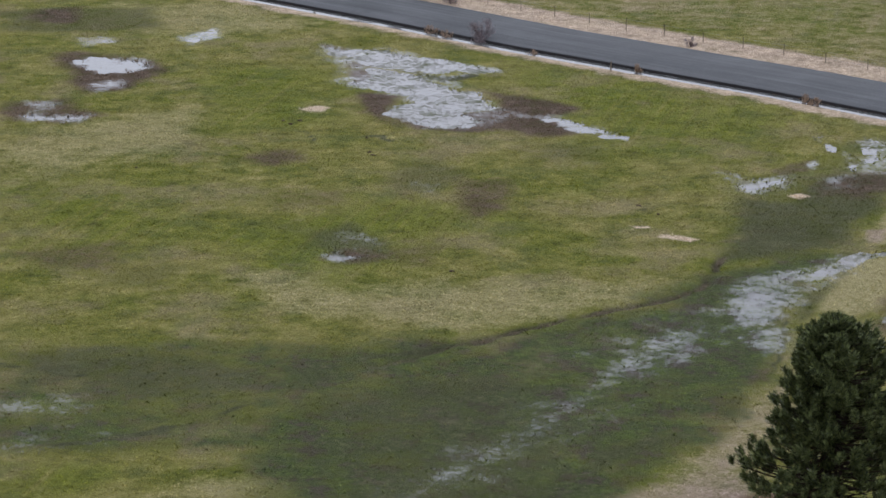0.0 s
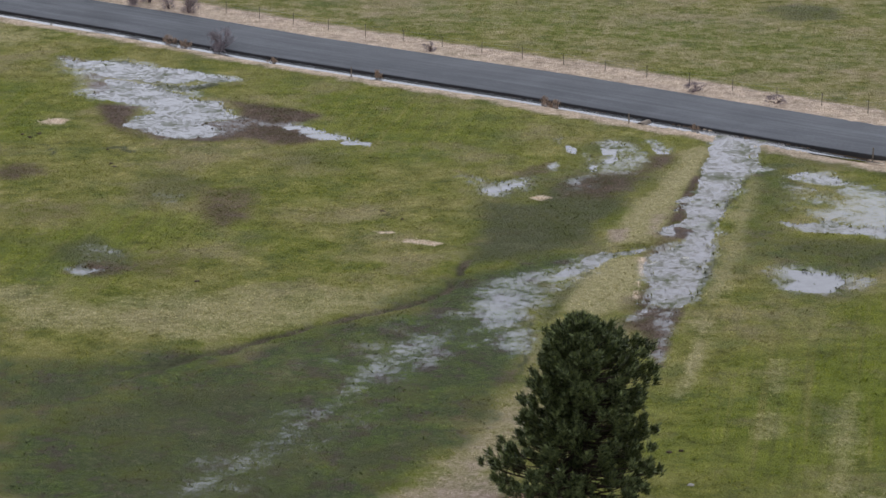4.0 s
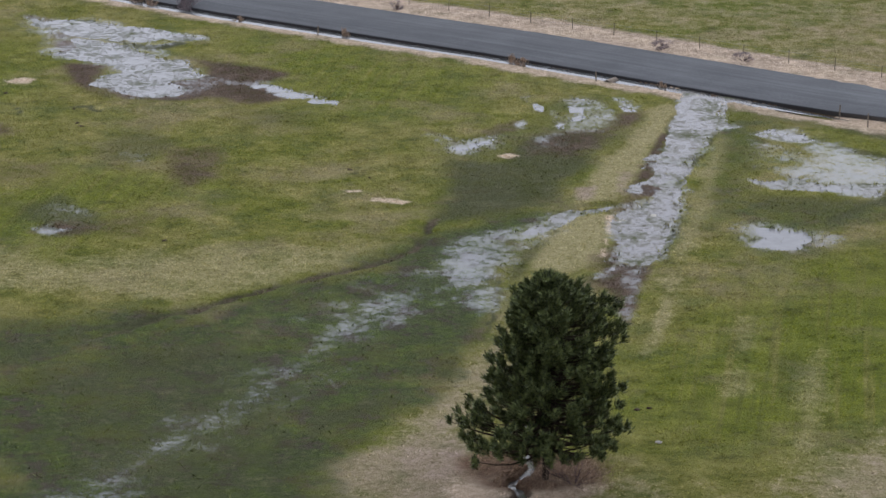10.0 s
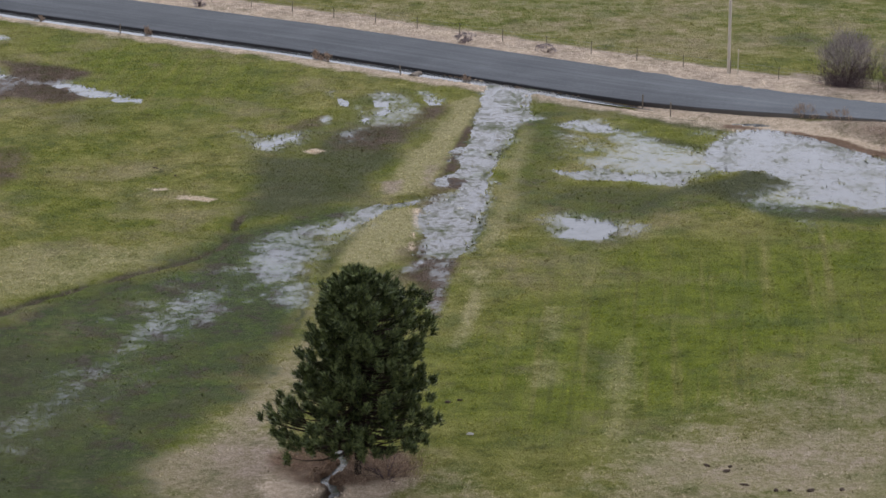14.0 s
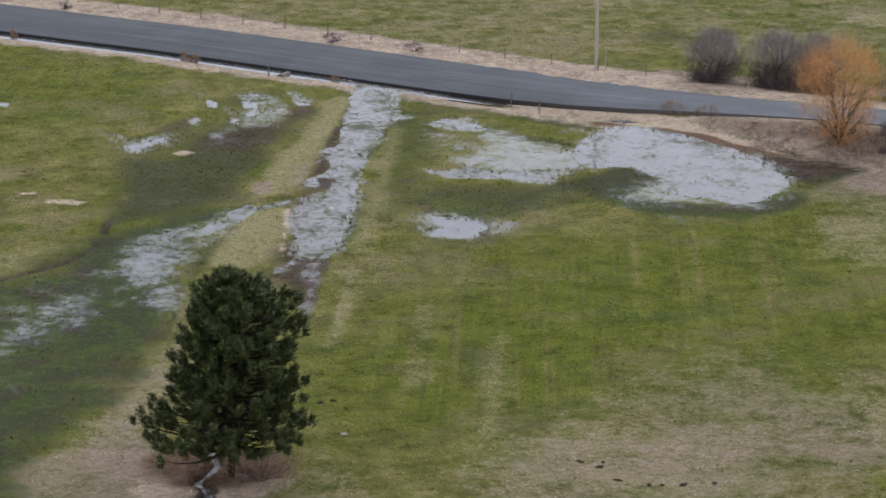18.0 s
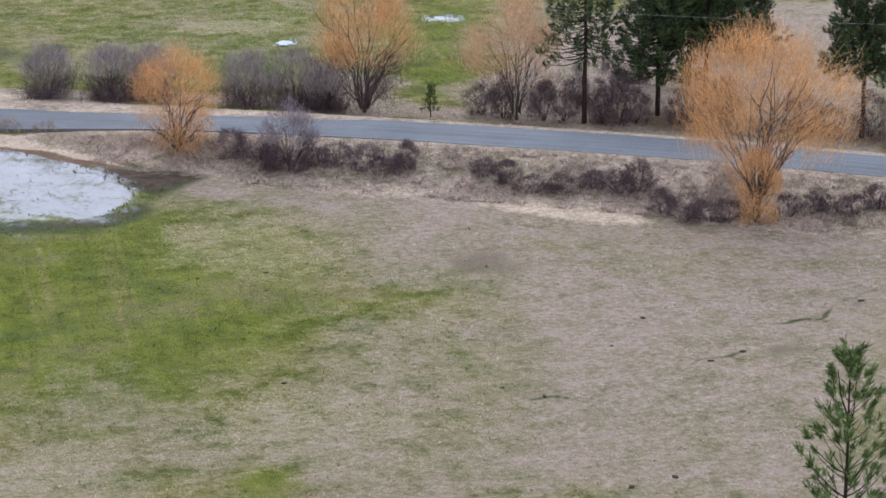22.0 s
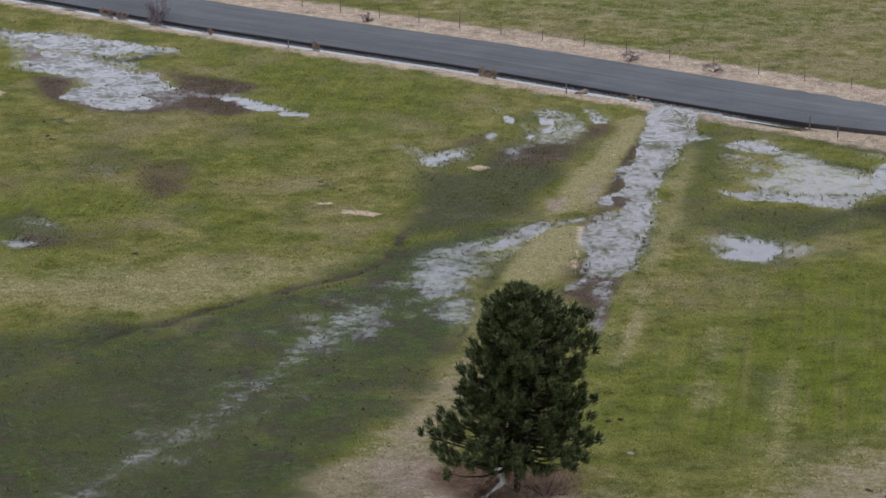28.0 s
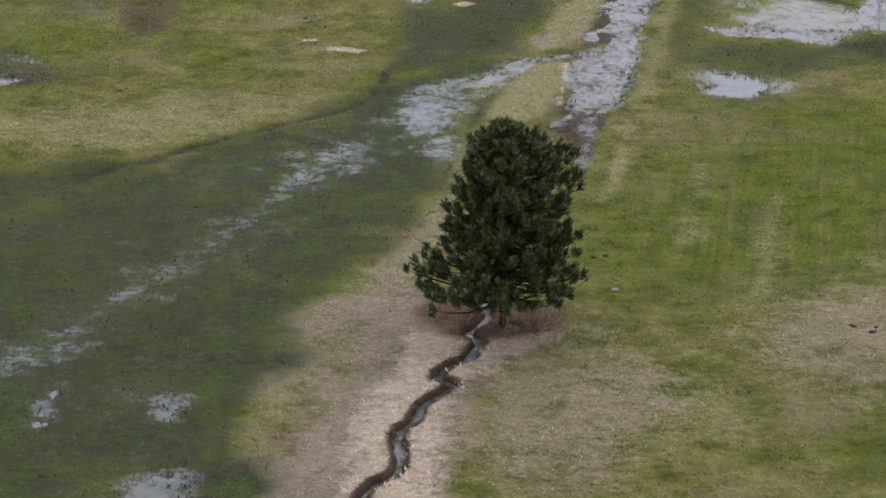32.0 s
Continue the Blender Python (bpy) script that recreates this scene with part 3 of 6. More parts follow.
    'dry_toe': [(52.5, 203.1), (62.5, 196.3), (71.1, 187.8), (76.7, 179.6), (83.7, 171.7), (100.7, 168.3), (96.1, 160.3), (81.0, 166.1), (71.8, 174.0), (62.9, 184.4), (54.0, 192.7)],
    # thin dry cover beyond the road, paling the field to paint in aerial haze
    'dry_beyond': [(-64.6, 324.9), (-24.6, 317.3), (1.0, 317.3), (26.7, 317.3), (70.1, 283.6), (95.1, 256.2), (84.9, 227.3), (39.8, 237.6), (21.1, 247.8), (0.9, 265.2), (-22.1, 283.6), (-61.7, 309.9)],
    'dark_far': [(31.6, 285.2), (35.9, 287.3), (39.7, 285.2), (39.0, 279.2), (34.7, 277.1), (31.7, 280.1)],
    'dark_far_b': [(5.8, 299.6), (13.0, 296.9), (22.3, 292.3), (19.8, 289.8), (11.7, 293.6), (5.8, 296.9)],
    'dark_far_c': [(-6.5, 309.2), (-1.5, 312.1), (7.3, 311.4), (7.2, 304.3), (-0.2, 302.3), (-5.8, 303.6)],
    'dark_far_d': [(31.3, 312.1), (38.5, 308.5), (47.1, 296.2), (46.4, 291.4), (38.7, 295.6), (33.4, 302.3)],
    'green_far': [(67.3, 234.6), (73.2, 240.3), (78.4, 236.5), (77.0, 227.5), (70.1, 224.9)],
}

# what lies where in more detail: cover, amount, softness of the edge in metres, outline
MOTTLES = [
    ('pale', 0.53, 4, [(-57.9, 220.2), (-52.5, 227.8), (-44.9, 233.8), (-41.7, 223.8), (-45.7, 215.7), (-49.5, 208.1), (-54.3, 205.9)]),
    ('pale', 0.51, 4, [(-60.8, 278.2), (-45.2, 282.7), (-39.0, 271.5), (-45.4, 262.6), (-54.5, 264.4)]),
    ('pale', 0.57, 3, [(-31.3, 183.6), (-23.7, 179.6), (-16.0, 183.0), (-9.6, 185.0), (-0.8, 186.2), (-2.7, 182.6), (-9.1, 175.9), (-14.5, 173.6), (-20.9, 174.8), (-27.1, 176.7)]),
    ('pale', 0.41, 2, [(-9.2, 184.3), (-4.6, 184.8), (-4.9, 180.8), (-9.0, 179.7)]),
    ('pale', 0.41, 3, [(-24.1, 182.9), (-17.4, 184.9), (-16.5, 175.8), (-22.3, 174.0)]),
    ('pale', 0.41, 1, [(-35.3, 234.8), (-33.0, 235.9), (-32.8, 232.9), (-35.2, 232.6)]),
    ('lush', 0.62, 5, [(-29.1, 201.7), (-23.8, 207.2), (-16.3, 199.7), (-19.6, 191.8), (-24.9, 182.8), (-30.2, 179.6), (-35.3, 193.2)]),
    ('lush', 0.64, 5, [(-45.7, 252.3), (-36.4, 253.2), (-32.2, 237.2), (-34.5, 226.5), (-42.2, 232.0)]),
    ('lush', 0.56, 6, [(-18.9, 257.4), (-8.1, 248.7), (9.2, 237.0), (2.0, 220.3), (-7.0, 217.6), (-14.5, 236.8)]),
    ('lush', 0.54, 5, [(-54.3, 205.9), (-41.3, 207.2), (-37.3, 193.0), (-45.0, 185.0), (-49.3, 186.0)]),
    ('lush', 0.62, 2, [(-38.7, 144.1), (-35.7, 147.5), (-30.8, 145.7), (-32.9, 140.9), (-37.8, 140.5)]),
    ('pale', 0.53, 2, [(-29.3, 144.5), (-21.5, 147.5), (-19.8, 144.1), (-25.0, 141.7), (-29.3, 141.3)]),
    ('mud', 0.55, 1.6, [(-19.8, 211.0), (-15.5, 211.4), (-14.9, 203.1), (-17.9, 199.6)]),
    ('mud', 0.41, 1.5, [(-22.7, 190.7), (-18.2, 193.1), (-19.2, 187.5), (-22.0, 187.9)]),
    ('mud', 0.5, 2, [(-48.0, 187.6), (-42.3, 191.1), (-40.8, 184.0), (-45.5, 183.6)]),
    ('dark', 0.5, 2, [(-24.8, 215.9), (-21.1, 220.0), (-17.4, 213.0), (-20.2, 205.8), (-24.2, 207.1)]),
    ('dark', 0.45, 2, [(-31.7, 196.6), (-26.8, 197.1), (-24.0, 191.3), (-27.5, 190.3)]),
    ('dark', 0.45, 2, [(-15.1, 225.4), (-8.1, 222.8), (-8.8, 217.5), (-14.2, 217.8)]),
    ('dark', 0.4, 2, [(-41.1, 185.4), (-35.6, 185.9), (-36.2, 180.4), (-40.6, 181.3)]),
    ('film', 0.2, 0.7, [(-27.1, 193.3), (-26.7, 196.4), (-24.5, 195.5), (-22.9, 192.6), (-22.9, 188.8), (-25.9, 187.6)]),
    ('film', 0.3, 0.7, [(-23.3, 210.3), (-20.2, 210.1), (-20.3, 206.7), (-22.5, 207.3)]),
    ('mud', 0.72, 1.5, [(-69.3, 274.9), (-63.6, 277.9), (-62.1, 268.7), (-67.1, 268.2)]),
    ('dark', 0.55, 2, [(-71.5, 274.1), (-56.2, 278.6), (-52.9, 267.4), (-63.2, 263.6), (-69.0, 264.4)]),
    ('film', 0.5, 0.8, [(-60.6, 261.7), (-58.0, 262.5), (-56.8, 259.4), (-59.2, 258.1)]),
    ('film', 0.7, 0.7, [(-50.9, 262.6), (-48.5, 267.8), (-47.1, 263.8), (-49.2, 259.6)]),
    ('mud', 0.78, 1.6, [(-61.7, 254.5), (-50.6, 253.0), (-49.2, 248.3), (-51.9, 238.7), (-55.3, 238.3), (-58.7, 246.1)]),
    ('film', 0.55, 0.6, [(-55.3, 241.7), (-52.8, 244.3), (-51.9, 240.9), (-53.9, 238.5)]),
    ('mud', 0.66, 1.6, [(-61.4, 234.4), (-55.8, 236.0), (-50.6, 230.1), (-53.7, 226.7), (-59.6, 227.1)]),
    ('film', 0.45, 0.6, [(-59.5, 234.6), (-56.7, 235.3), (-55.8, 231.7), (-58.0, 230.4)]),
    ('film', 0.3, 1.5, [(-41.6, 155.8), (-37.8, 156.9), (-37.3, 154.7), (-41.0, 153.1)]),
    ('pale', 0.41, 1.5, [(-32.5, 152.9), (-26.1, 154.1), (-27.2, 150.9), (-31.1, 150.5)]),
    ('pale', 0.36, 1.2, [(-31.2, 160.3), (-26.2, 161.0), (-26.5, 158.8), (-30.2, 158.5)]),
    ('film', 0.2, 2, [(-40.4, 150.9), (-34.1, 152.5), (-33.7, 149.1), (-39.6, 147.6)]),
    ('dark', 0.55, 3, [(-44.2, 165.9), (-35.6, 167.9), (-28.2, 165.2), (-21.2, 165.9), (-19.4, 168.3), (-23.4, 161.2), (-30.5, 156.4), (-38.2, 158.7), (-42.3, 158.3)]),
    ('dark', 0.5, 2, [(-23.4, 161.2), (-20.6, 160.5), (-15.2, 162.0), (-15.6, 151.9), (-19.7, 153.4), (-24.2, 157.0)]),
    ('film', 0.4, 1.6, [(-1.1, 174.3), (-5.4, 169.2), (-8.2, 160.5), (-11.2, 154.5), (-13.9, 150.8), (-16.7, 143.7), (-19.9, 138.0), (-19.4, 133.4), (-16.4, 137.9), (-13.6, 143.6), (-10.8, 148.0), (-8.2, 153.5), (-6.5, 159.4), (-3.9, 164.7), (-0.8, 170.5)]),
    ('film', 0.14, 2.5, [(-1.2, 181.6), (-4.1, 177.8), (-8.7, 171.9), (-9.4, 164.0), (-11.4, 156.7), (-10.7, 146.4), (-5.7, 155.6), (-1.1, 168.2), (1.8, 175.2)]),
    ('film', 0.42, 0.5, [(-17.5, 131.2), (-16.1, 133.3), (-15.9, 129.1), (-16.8, 128.2)]),
    ('film', 0.24, 1.2, [(-13.6, 133.4), (-9.8, 131.4), (-10.3, 128.2), (-13.3, 129.7)]),
    ('film', 0.2, 1, [(-11.9, 129.0), (-9.5, 127.5), (-9.3, 124.1), (-11.8, 124.2)]),
    ('dark', 0.68, 1, [(-6.1, 148.0), (-4.2, 149.8), (-0.7, 154.5), (-3.7, 153.6), (-6.2, 151.7)]),
    ('dark', 0.63, 1, [(0.9, 161.0), (3.0, 162.4), (2.3, 157.4), (0.6, 156.4)]),
    ('mud', 0.5, 0.7, [(3.1, 167.0), (4.5, 167.2), (4.1, 164.2), (2.9, 164.0)]),
    ('dark', 0.63, 1.4, [(-19.5, 162.1), (-12.8, 164.0), (-8.6, 161.8), (-11.5, 159.8), (-18.3, 156.9)]),
    ('dark', 0.68, 0.8, [(-8.2, 123.3), (-8.1, 128.9), (-7.6, 133.2), (-6.8, 135.9), (-6.5, 134.7), (-7.0, 129.6), (-7.0, 123.3)]),
    ('pale', 0.55, 1.6, [(-1.1, 149.7), (3.7, 161.5), (4.2, 155.4), (1.5, 147.0), (-1.0, 141.0), (-3.3, 136.2), (-4.9, 129.5), (-5.5, 123.2), (-6.6, 123.2), (-6.6, 128.8), (-5.6, 134.7), (-3.5, 142.7)]),
    ('litter', 0.5, 0.6, [(-6.0, 127.8), (-4.3, 127.4), (-3.4, 125.3), (-4.2, 124.1), (-5.3, 125.7)]),
    ('film', 0.44, 1.0, [(1.1, 183.5), (3.1, 188.1), (6.2, 188.8), (8.8, 192.2), (11.1, 194.2), (11.0, 191.6), (9.3, 188.0), (7.6, 184.3), (5.9, 180.5), (5.4, 176.7), (4.8, 175.5), (2.8, 175.0), (1.0, 177.0)]),
    ('film', 0.5, 0.8, [(2.4, 175.7), (5.0, 175.5), (5.2, 171.2), (3.7, 169.4), (1.8, 173.0)]),
    ('film', 0.28, 1.5, [(-0.5, 178.4), (1.8, 180.1), (2.3, 170.9), (-0.2, 171.7)]),
    ('film', 0.5, 0.7, [(12.2, 226.4), (13.3, 227.9), (15.1, 225.8), (16.3, 222.2), (15.6, 219.4), (14.2, 216.4), (12.6, 215.8), (11.2, 216.6), (12.3, 219.7), (12.4, 222.5)]),
    ('film', 0.4, 0.7, [(0.1, 216.0), (1.9, 215.0), (2.7, 213.2), (5.9, 214.5), (5.3, 211.2), (3.1, 208.7), (2.0, 211.1)]),
    ('film', 0.65, 0.4, [(7.8, 219.5), (8.4, 220.0), (8.1, 217.4), (7.7, 217.8)]),
    ('film', 0.44, 1, [(8.9, 214.4), (10.8, 215.6), (10.6, 212.5), (9.3, 211.8)]),
    ('mud', 0.5, 1.2, [(8.9, 214.4), (11.2, 215.5), (14.5, 217.3), (16.2, 221.2), (15.3, 215.7), (12.3, 211.2), (9.2, 210.7)]),
    ('mud', 0.5, 0.7, [(4.6, 216.6), (7.4, 220.1), (8.8, 220.9), (8.1, 216.3), (5.4, 214.7)]),
    ('mud', 0.55, 0.7, [(0.1, 217.5), (1.9, 215.5), (2.7, 214.1), (4.6, 216.1), (5.4, 214.7), (2.7, 212.3), (1.4, 214.2)]),
    ('dark', 0.68, 1.6, [(1.8, 208.9), (5.2, 207.8), (7.1, 213.7), (9.9, 215.3), (15.4, 217.6), (12.3, 204.8), (10.5, 195.5), (6.4, 192.8), (1.5, 190.3), (-0.0, 189.0), (1.6, 197.7)]),
    ('dark', 0.58, 0.8, [(6.3, 180.4), (7.6, 184.3), (9.4, 189.0), (10.2, 189.6), (8.4, 184.2), (6.8, 177.8), (5.7, 175.4)]),
    ('pale', 0.82, 0.9, [(20.5, 225.3), (21.2, 223.8), (19.1, 214.7), (17.2, 206.4), (15.6, 199.3), (14.5, 196.4), (11.3, 195.3), (11.3, 197.8), (13.9, 205.6), (16.3, 213.8), (18.9, 223.6)]),
    ('dry', 0.6, 0.5, [(15.0, 203.8), (15.9, 204.4), (14.8, 197.9), (14.3, 198.8)]),
    ('dry', 0.6, 0.5, [(11.6, 199.6), (13.2, 200.4), (12.3, 196.1), (11.3, 196.2)]),
    ('pale', 0.82, 0.9, [(8.6, 186.9), (10.9, 192.1), (13.3, 192.4), (13.2, 187.4), (12.4, 180.8), (10.0, 178.6), (7.5, 179.7)]),
    ('straw', 0.72, 0.35, [(13.2, 192.6), (13.9, 192.8), (13.3, 187.4), (12.5, 181.8), (12.1, 183.2), (12.8, 187.5)]),
    ('pale', 0.68, 1.0, [(23.2, 216.2), (24.9, 214.4), (22.2, 202.5), (20.5, 191.9), (17.9, 182.5), (16.1, 171.4), (14.0, 161.5), (13.3, 161.7), (15.4, 171.5), (17.2, 182.6), (19.7, 195.0)]),
    ('pale', 0.82, 0.5, [(16.1, 175.0), (16.8, 176.2), (15.2, 166.9), (14.1, 162.6), (14.6, 167.0)]),
    ('mud', 0.9, 0.35, [(16.1, 201.0), (17.0, 202.1), (18.0, 200.8), (18.0, 199.1), (17.2, 197.2), (16.0, 197.7)]),
    ('mud', 0.8, 0.3, [(24.0, 229.7), (25.4, 228.9), (25.1, 226.5), (23.9, 226.7)]),
    ('film', 0.6, 1.4, [(37.4, 193.1), (40.2, 196.3), (42.5, 195.6), (43.4, 192.0), (45.5, 190.1), (48.2, 190.7), (45.9, 188.2), (41.3, 189.6), (38.1, 190.5)]),
    ('film', 0.7, 1.2, [(30.1, 214.0), (32.5, 211.8), (34.6, 208.4), (37.3, 206.5), (37.2, 201.1), (34.5, 200.0), (29.9, 200.8), (27.2, 202.9), (27.0, 204.6), (28.9, 205.9), (30.2, 208.7), (29.6, 211.8)]),
    ('film', 0.3, 1, [(26.0, 213.5), (29.7, 211.4), (29.4, 206.2), (25.4, 205.2), (25.3, 209.5)]),
    ('film', 0.4, 0.8, [(21.8, 189.9), (23.5, 190.8), (27.9, 187.6), (29.6, 185.9), (27.4, 183.9), (25.6, 182.8), (21.9, 184.2)]),
    ('film', 0.35, 0.8, [(36.3, 213.5), (39.0, 213.4), (38.5, 210.2), (36.4, 211.3)]),
    ('film', 0.3, 0.8, [(39.6, 187.7), (41.8, 186.3), (40.9, 184.2), (39.2, 185.6)]),
    ('dark', 0.6, 0.8, [(31.7, 212.5), (35.6, 208.9), (37.6, 207.9), (37.3, 206.5), (34.5, 208.1), (31.9, 211.0)]),
    ('dark', 1.0, 1.2, [(49.8, 202.6), (52.1, 201.3), (55.7, 199.8), (57.3, 197.8), (54.6, 195.8), (52.1, 194.7), (51.1, 195.7), (50.7, 198.2)]),
    ('dark', 0.78, 1.4, [(33.2, 197.3), (36.4, 199.1), (38.9, 200.8), (40.7, 199.2), (41.1, 196.7), (38.5, 194.4), (37.0, 191.2), (38.8, 189.8), (42.9, 189.4), (47.0, 189.4), (50.1, 191.9), (50.4, 189.5), (46.7, 186.4), (42.5, 187.6), (38.4, 187.5), (36.1, 190.6), (33.8, 194.0), (30.9, 191.5), (28.1, 189.0), (29.3, 194.1)]),
    ('dark', 0.5, 1.4, [(24.2, 209.7), (25.6, 206.9), (27.1, 204.9), (24.1, 202.1), (25.4, 198.7), (29.4, 197.2), (32.4, 195.5), (28.6, 191.9), (24.6, 192.6), (23.0, 196.0), (22.9, 202.4)]),
    ('dark', 0.63, 0.8, [(33.4, 220.2), (38.0, 217.4), (40.5, 213.5), (38.8, 211.2), (33.3, 216.1)]),
    ('lush', 0.7, 7, [(13.6, 163.2), (20.6, 163.7), (24.5, 171.5), (32.3, 181.0), (44.7, 181.3), (39.0, 156.9), (28.3, 148.0), (21.4, 144.9), (15.0, 143.7), (12.6, 151.1)]),
    ('dark', 0.4, 1.4, [(29.0, 177.3), (30.9, 175.9), (29.0, 168.8), (28.2, 170.0)]),
    ('dark', 0.42, 1.2, [(21.6, 160.4), (24.3, 168.0), (22.1, 154.2), (20.6, 153.4)]),
    ('dark', 0.38, 1.4, [(33.2, 173.2), (34.7, 173.1), (32.6, 166.1), (31.6, 166.2)]),
    ('pale', 0.5, 1, [(19.8, 169.5), (21.3, 169.4), (18.8, 154.5), (17.8, 154.6)]),
    ('pale', 0.55, 1.5, [(22.6, 158.2), (24.2, 162.4), (23.7, 154.1), (21.2, 143.2), (20.7, 146.8)]),
    ('lush', 0.6, 4, [(39.6, 189.9), (50.4, 191.8), (59.8, 194.4), (64.6, 189.1), (58.2, 182.8), (55.3, 166.7), (50.4, 158.6), (44.7, 149.6), (37.5, 144.2), (29.7, 145.3)]),
    ('lush', 0.7, 1.6, [(50.2, 166.1), (54.7, 168.3), (54.0, 164.0), (49.4, 162.6)]),
    ('lush', 0.5, 1.6, [(52.6, 154.3), (56.2, 154.0), (54.7, 150.1), (52.2, 151.0)]),
    ('lush', 0.62, 2.0, [(58.4, 168.9), (66.2, 172.5), (70.3, 170.3), (69.8, 166.6), (63.1, 166.4)]),
    ('mud', 0.42, 1.6, [(66.0, 170.9), (69.2, 171.8), (70.5, 167.7), (68.5, 166.0), (65.4, 168.3)]),
    ('pale', 0.6, 0.8, [(54.2, 154.6), (56.0, 153.0), (55.0, 151.9), (54.0, 153.1)]),
    ('pale', 0.55, 3, [(45.9, 150.2), (54.4, 149.1), (54.4, 141.7), (47.2, 134.9), (42.5, 140.4), (38.9, 143.7)]),
    ('pale', 0.5, 3, [(50.8, 185.6), (59.1, 185.5), (61.3, 177.0), (59.1, 170.7), (52.3, 170.6), (49.2, 175.9)]),
    ('mud', 0.4, 0.8, [(77.5, 146.7), (81.1, 145.4), (79.9, 144.0), (77.1, 145.1)]),
    ('mud', 0.4, 0.6, [(87.0, 153.2), (88.5, 153.3), (87.1, 151.3), (86.1, 151.6)]),
    ('litter', 0.3, 0.8, [(59.4, 145.5), (62.6, 143.7), (61.7, 142.4), (59.1, 143.8)]),
    ('lush', 0.56, 3, [(71.5, 263.3), (85.9, 257.7), (76.2, 232.0), (67.2, 226.1), (59.8, 245.8), (62.2, 255.4)]),
    ('lush', 0.7, 2, [(92.4, 246.6), (98.8, 249.8), (86.5, 218.6), (81.8, 217.1)]),
    ('pale', 0.6, 1.5, [(71.1, 252.0), (80.7, 248.9), (76.9, 243.9), (68.3, 247.7)]),
    ('lush', 0.55, 5, [(-49.2, 309.9), (-24.1, 309.9), (-9.1, 313.5), (-5.1, 301.2), (-22.8, 293.0), (-40.3, 299.5)]),
    ('lush', 0.5, 5, [(-8.7, 296.2), (12.6, 286.7), (28.9, 274.8), (43.0, 269.2), (40.7, 253.7), (22.2, 261.3), (0.9, 274.8)]),
    ('dark', 0.5, 2, [(32.2, 285.1), (39.2, 285.1), (39.5, 279.2), (33.8, 279.2)]),
    ('dark', 0.5, 2, [(-6.6, 311.7), (7.3, 311.7), (5.3, 304.3), (-5.2, 304.3)]),
    ('mud', 0.35, 2, [(-26.5, 208.9), (-33.6, 207.2), (-32.6, 200.7), (-26.6, 202.3)]),
    ('mud', 0.78, 1.4, [(-37.0, 261.3), (-34.1, 259.2), (-35.3, 256.2), (-32.2, 252.5), (-32.2, 244.3), (-28.8, 240.9), (-29.7, 235.5), (-27.8, 231.3), (-24.5, 227.3), (-20.3, 227.3), (-17.1, 228.3), (-13.2, 225.3), (-10.5, 228.3), (-12.7, 233.4), (-10.8, 235.9), (-14.9, 238.7), (-17.9, 240.3), (-20.1, 243.2), (-18.6, 236.6), (-23.2, 233.4), (-28.1, 234.4), (-27.2, 239.4)]),
    ('film', 0.42, 1.0, [(-36.8, 260.2), (-31.0, 260.2), (-19.2, 250.8), (-23.0, 247.5), (-18.6, 236.6), (-16.1, 234.2), (-19.4, 227.3), (-25.1, 228.3), (-28.0, 233.4), (-26.6, 238.7), (-33.5, 244.3), (-33.0, 250.1), (-35.5, 253.7)]),
    ('film', 0.4, 0.8, [(-18.6, 235.9), (-15.1, 233.4), (-15.4, 232.3), (-18.5, 234.0)]),
    ('wet', 0.62, 2.5, [(-43.4, 162.6), (-33.6, 167.0), (-23.2, 169.7), (-14.3, 170.9), (-10.4, 166.9), (-11.7, 160.3), (-14.1, 150.1), (-18.3, 142.4), (-19.8, 142.2), (-20.1, 146.8), (-26.9, 149.3), (-33.2, 148.2), (-39.5, 147.2)]),
    ('dry', 0.72, 2.5, [(84.9, 215.9), (92.1, 223.4), (102.3, 234.6), (113.7, 247.0), (137.8, 237.7), (108.9, 186.8), (95.7, 196.6), (82.2, 207.8)]),
    ('dry', 0.7, 1.0, [(47.7, 226.5), (64.7, 217.9), (81.3, 204.1), (94.9, 194.9), (107.0, 183.5), (109.5, 187.9), (97.1, 199.6), (83.4, 209.4), (65.8, 221.7), (48.5, 229.9)]),
    ('dry', 0.55, 2, [(76.4, 229.5), (82.5, 220.2), (79.4, 209.5), (71.4, 214.6)]),
    ('film', 0.66, 0.7, [(1.6, 181.1), (3.0, 183.3), (4.5, 183.7), (5.9, 182.7), (5.5, 179.7), (4.9, 177.2), (3.7, 175.6), (2.6, 176.6), (2.2, 178.4)]),
    ('mud', 0.75, 0.5, [(13.4, 180.9), (15.2, 180.3), (16.1, 180.9), (15.6, 178.9), (14.4, 175.3), (13.6, 170.6), (13.0, 167.8), (12.5, 170.2), (12.2, 173.9), (11.6, 176.8), (12.4, 179.5)]),
    ('film', 0.6, 0.4, [(11.4, 177.6), (12.4, 179.5), (14.0, 181.3), (14.2, 180.0), (12.6, 178.4), (11.8, 177.1)]),
    ('film', 0.5, 0.5, [(13.7, 178.6), (14.9, 179.7), (14.5, 175.3), (13.6, 170.6), (13.0, 168.4), (12.8, 170.8), (13.3, 174.9)]),
    ('mud', 0.8, 0.4, [(13.5, 193.2), (14.0, 192.8), (13.9, 188.7), (14.0, 185.9), (13.5, 181.3), (12.2, 177.6), (11.4, 177.1), (12.5, 180.8), (13.2, 183.3), (13.2, 187.4)]),
    # two narrow dark lines paint the shade along the ditch's east bank
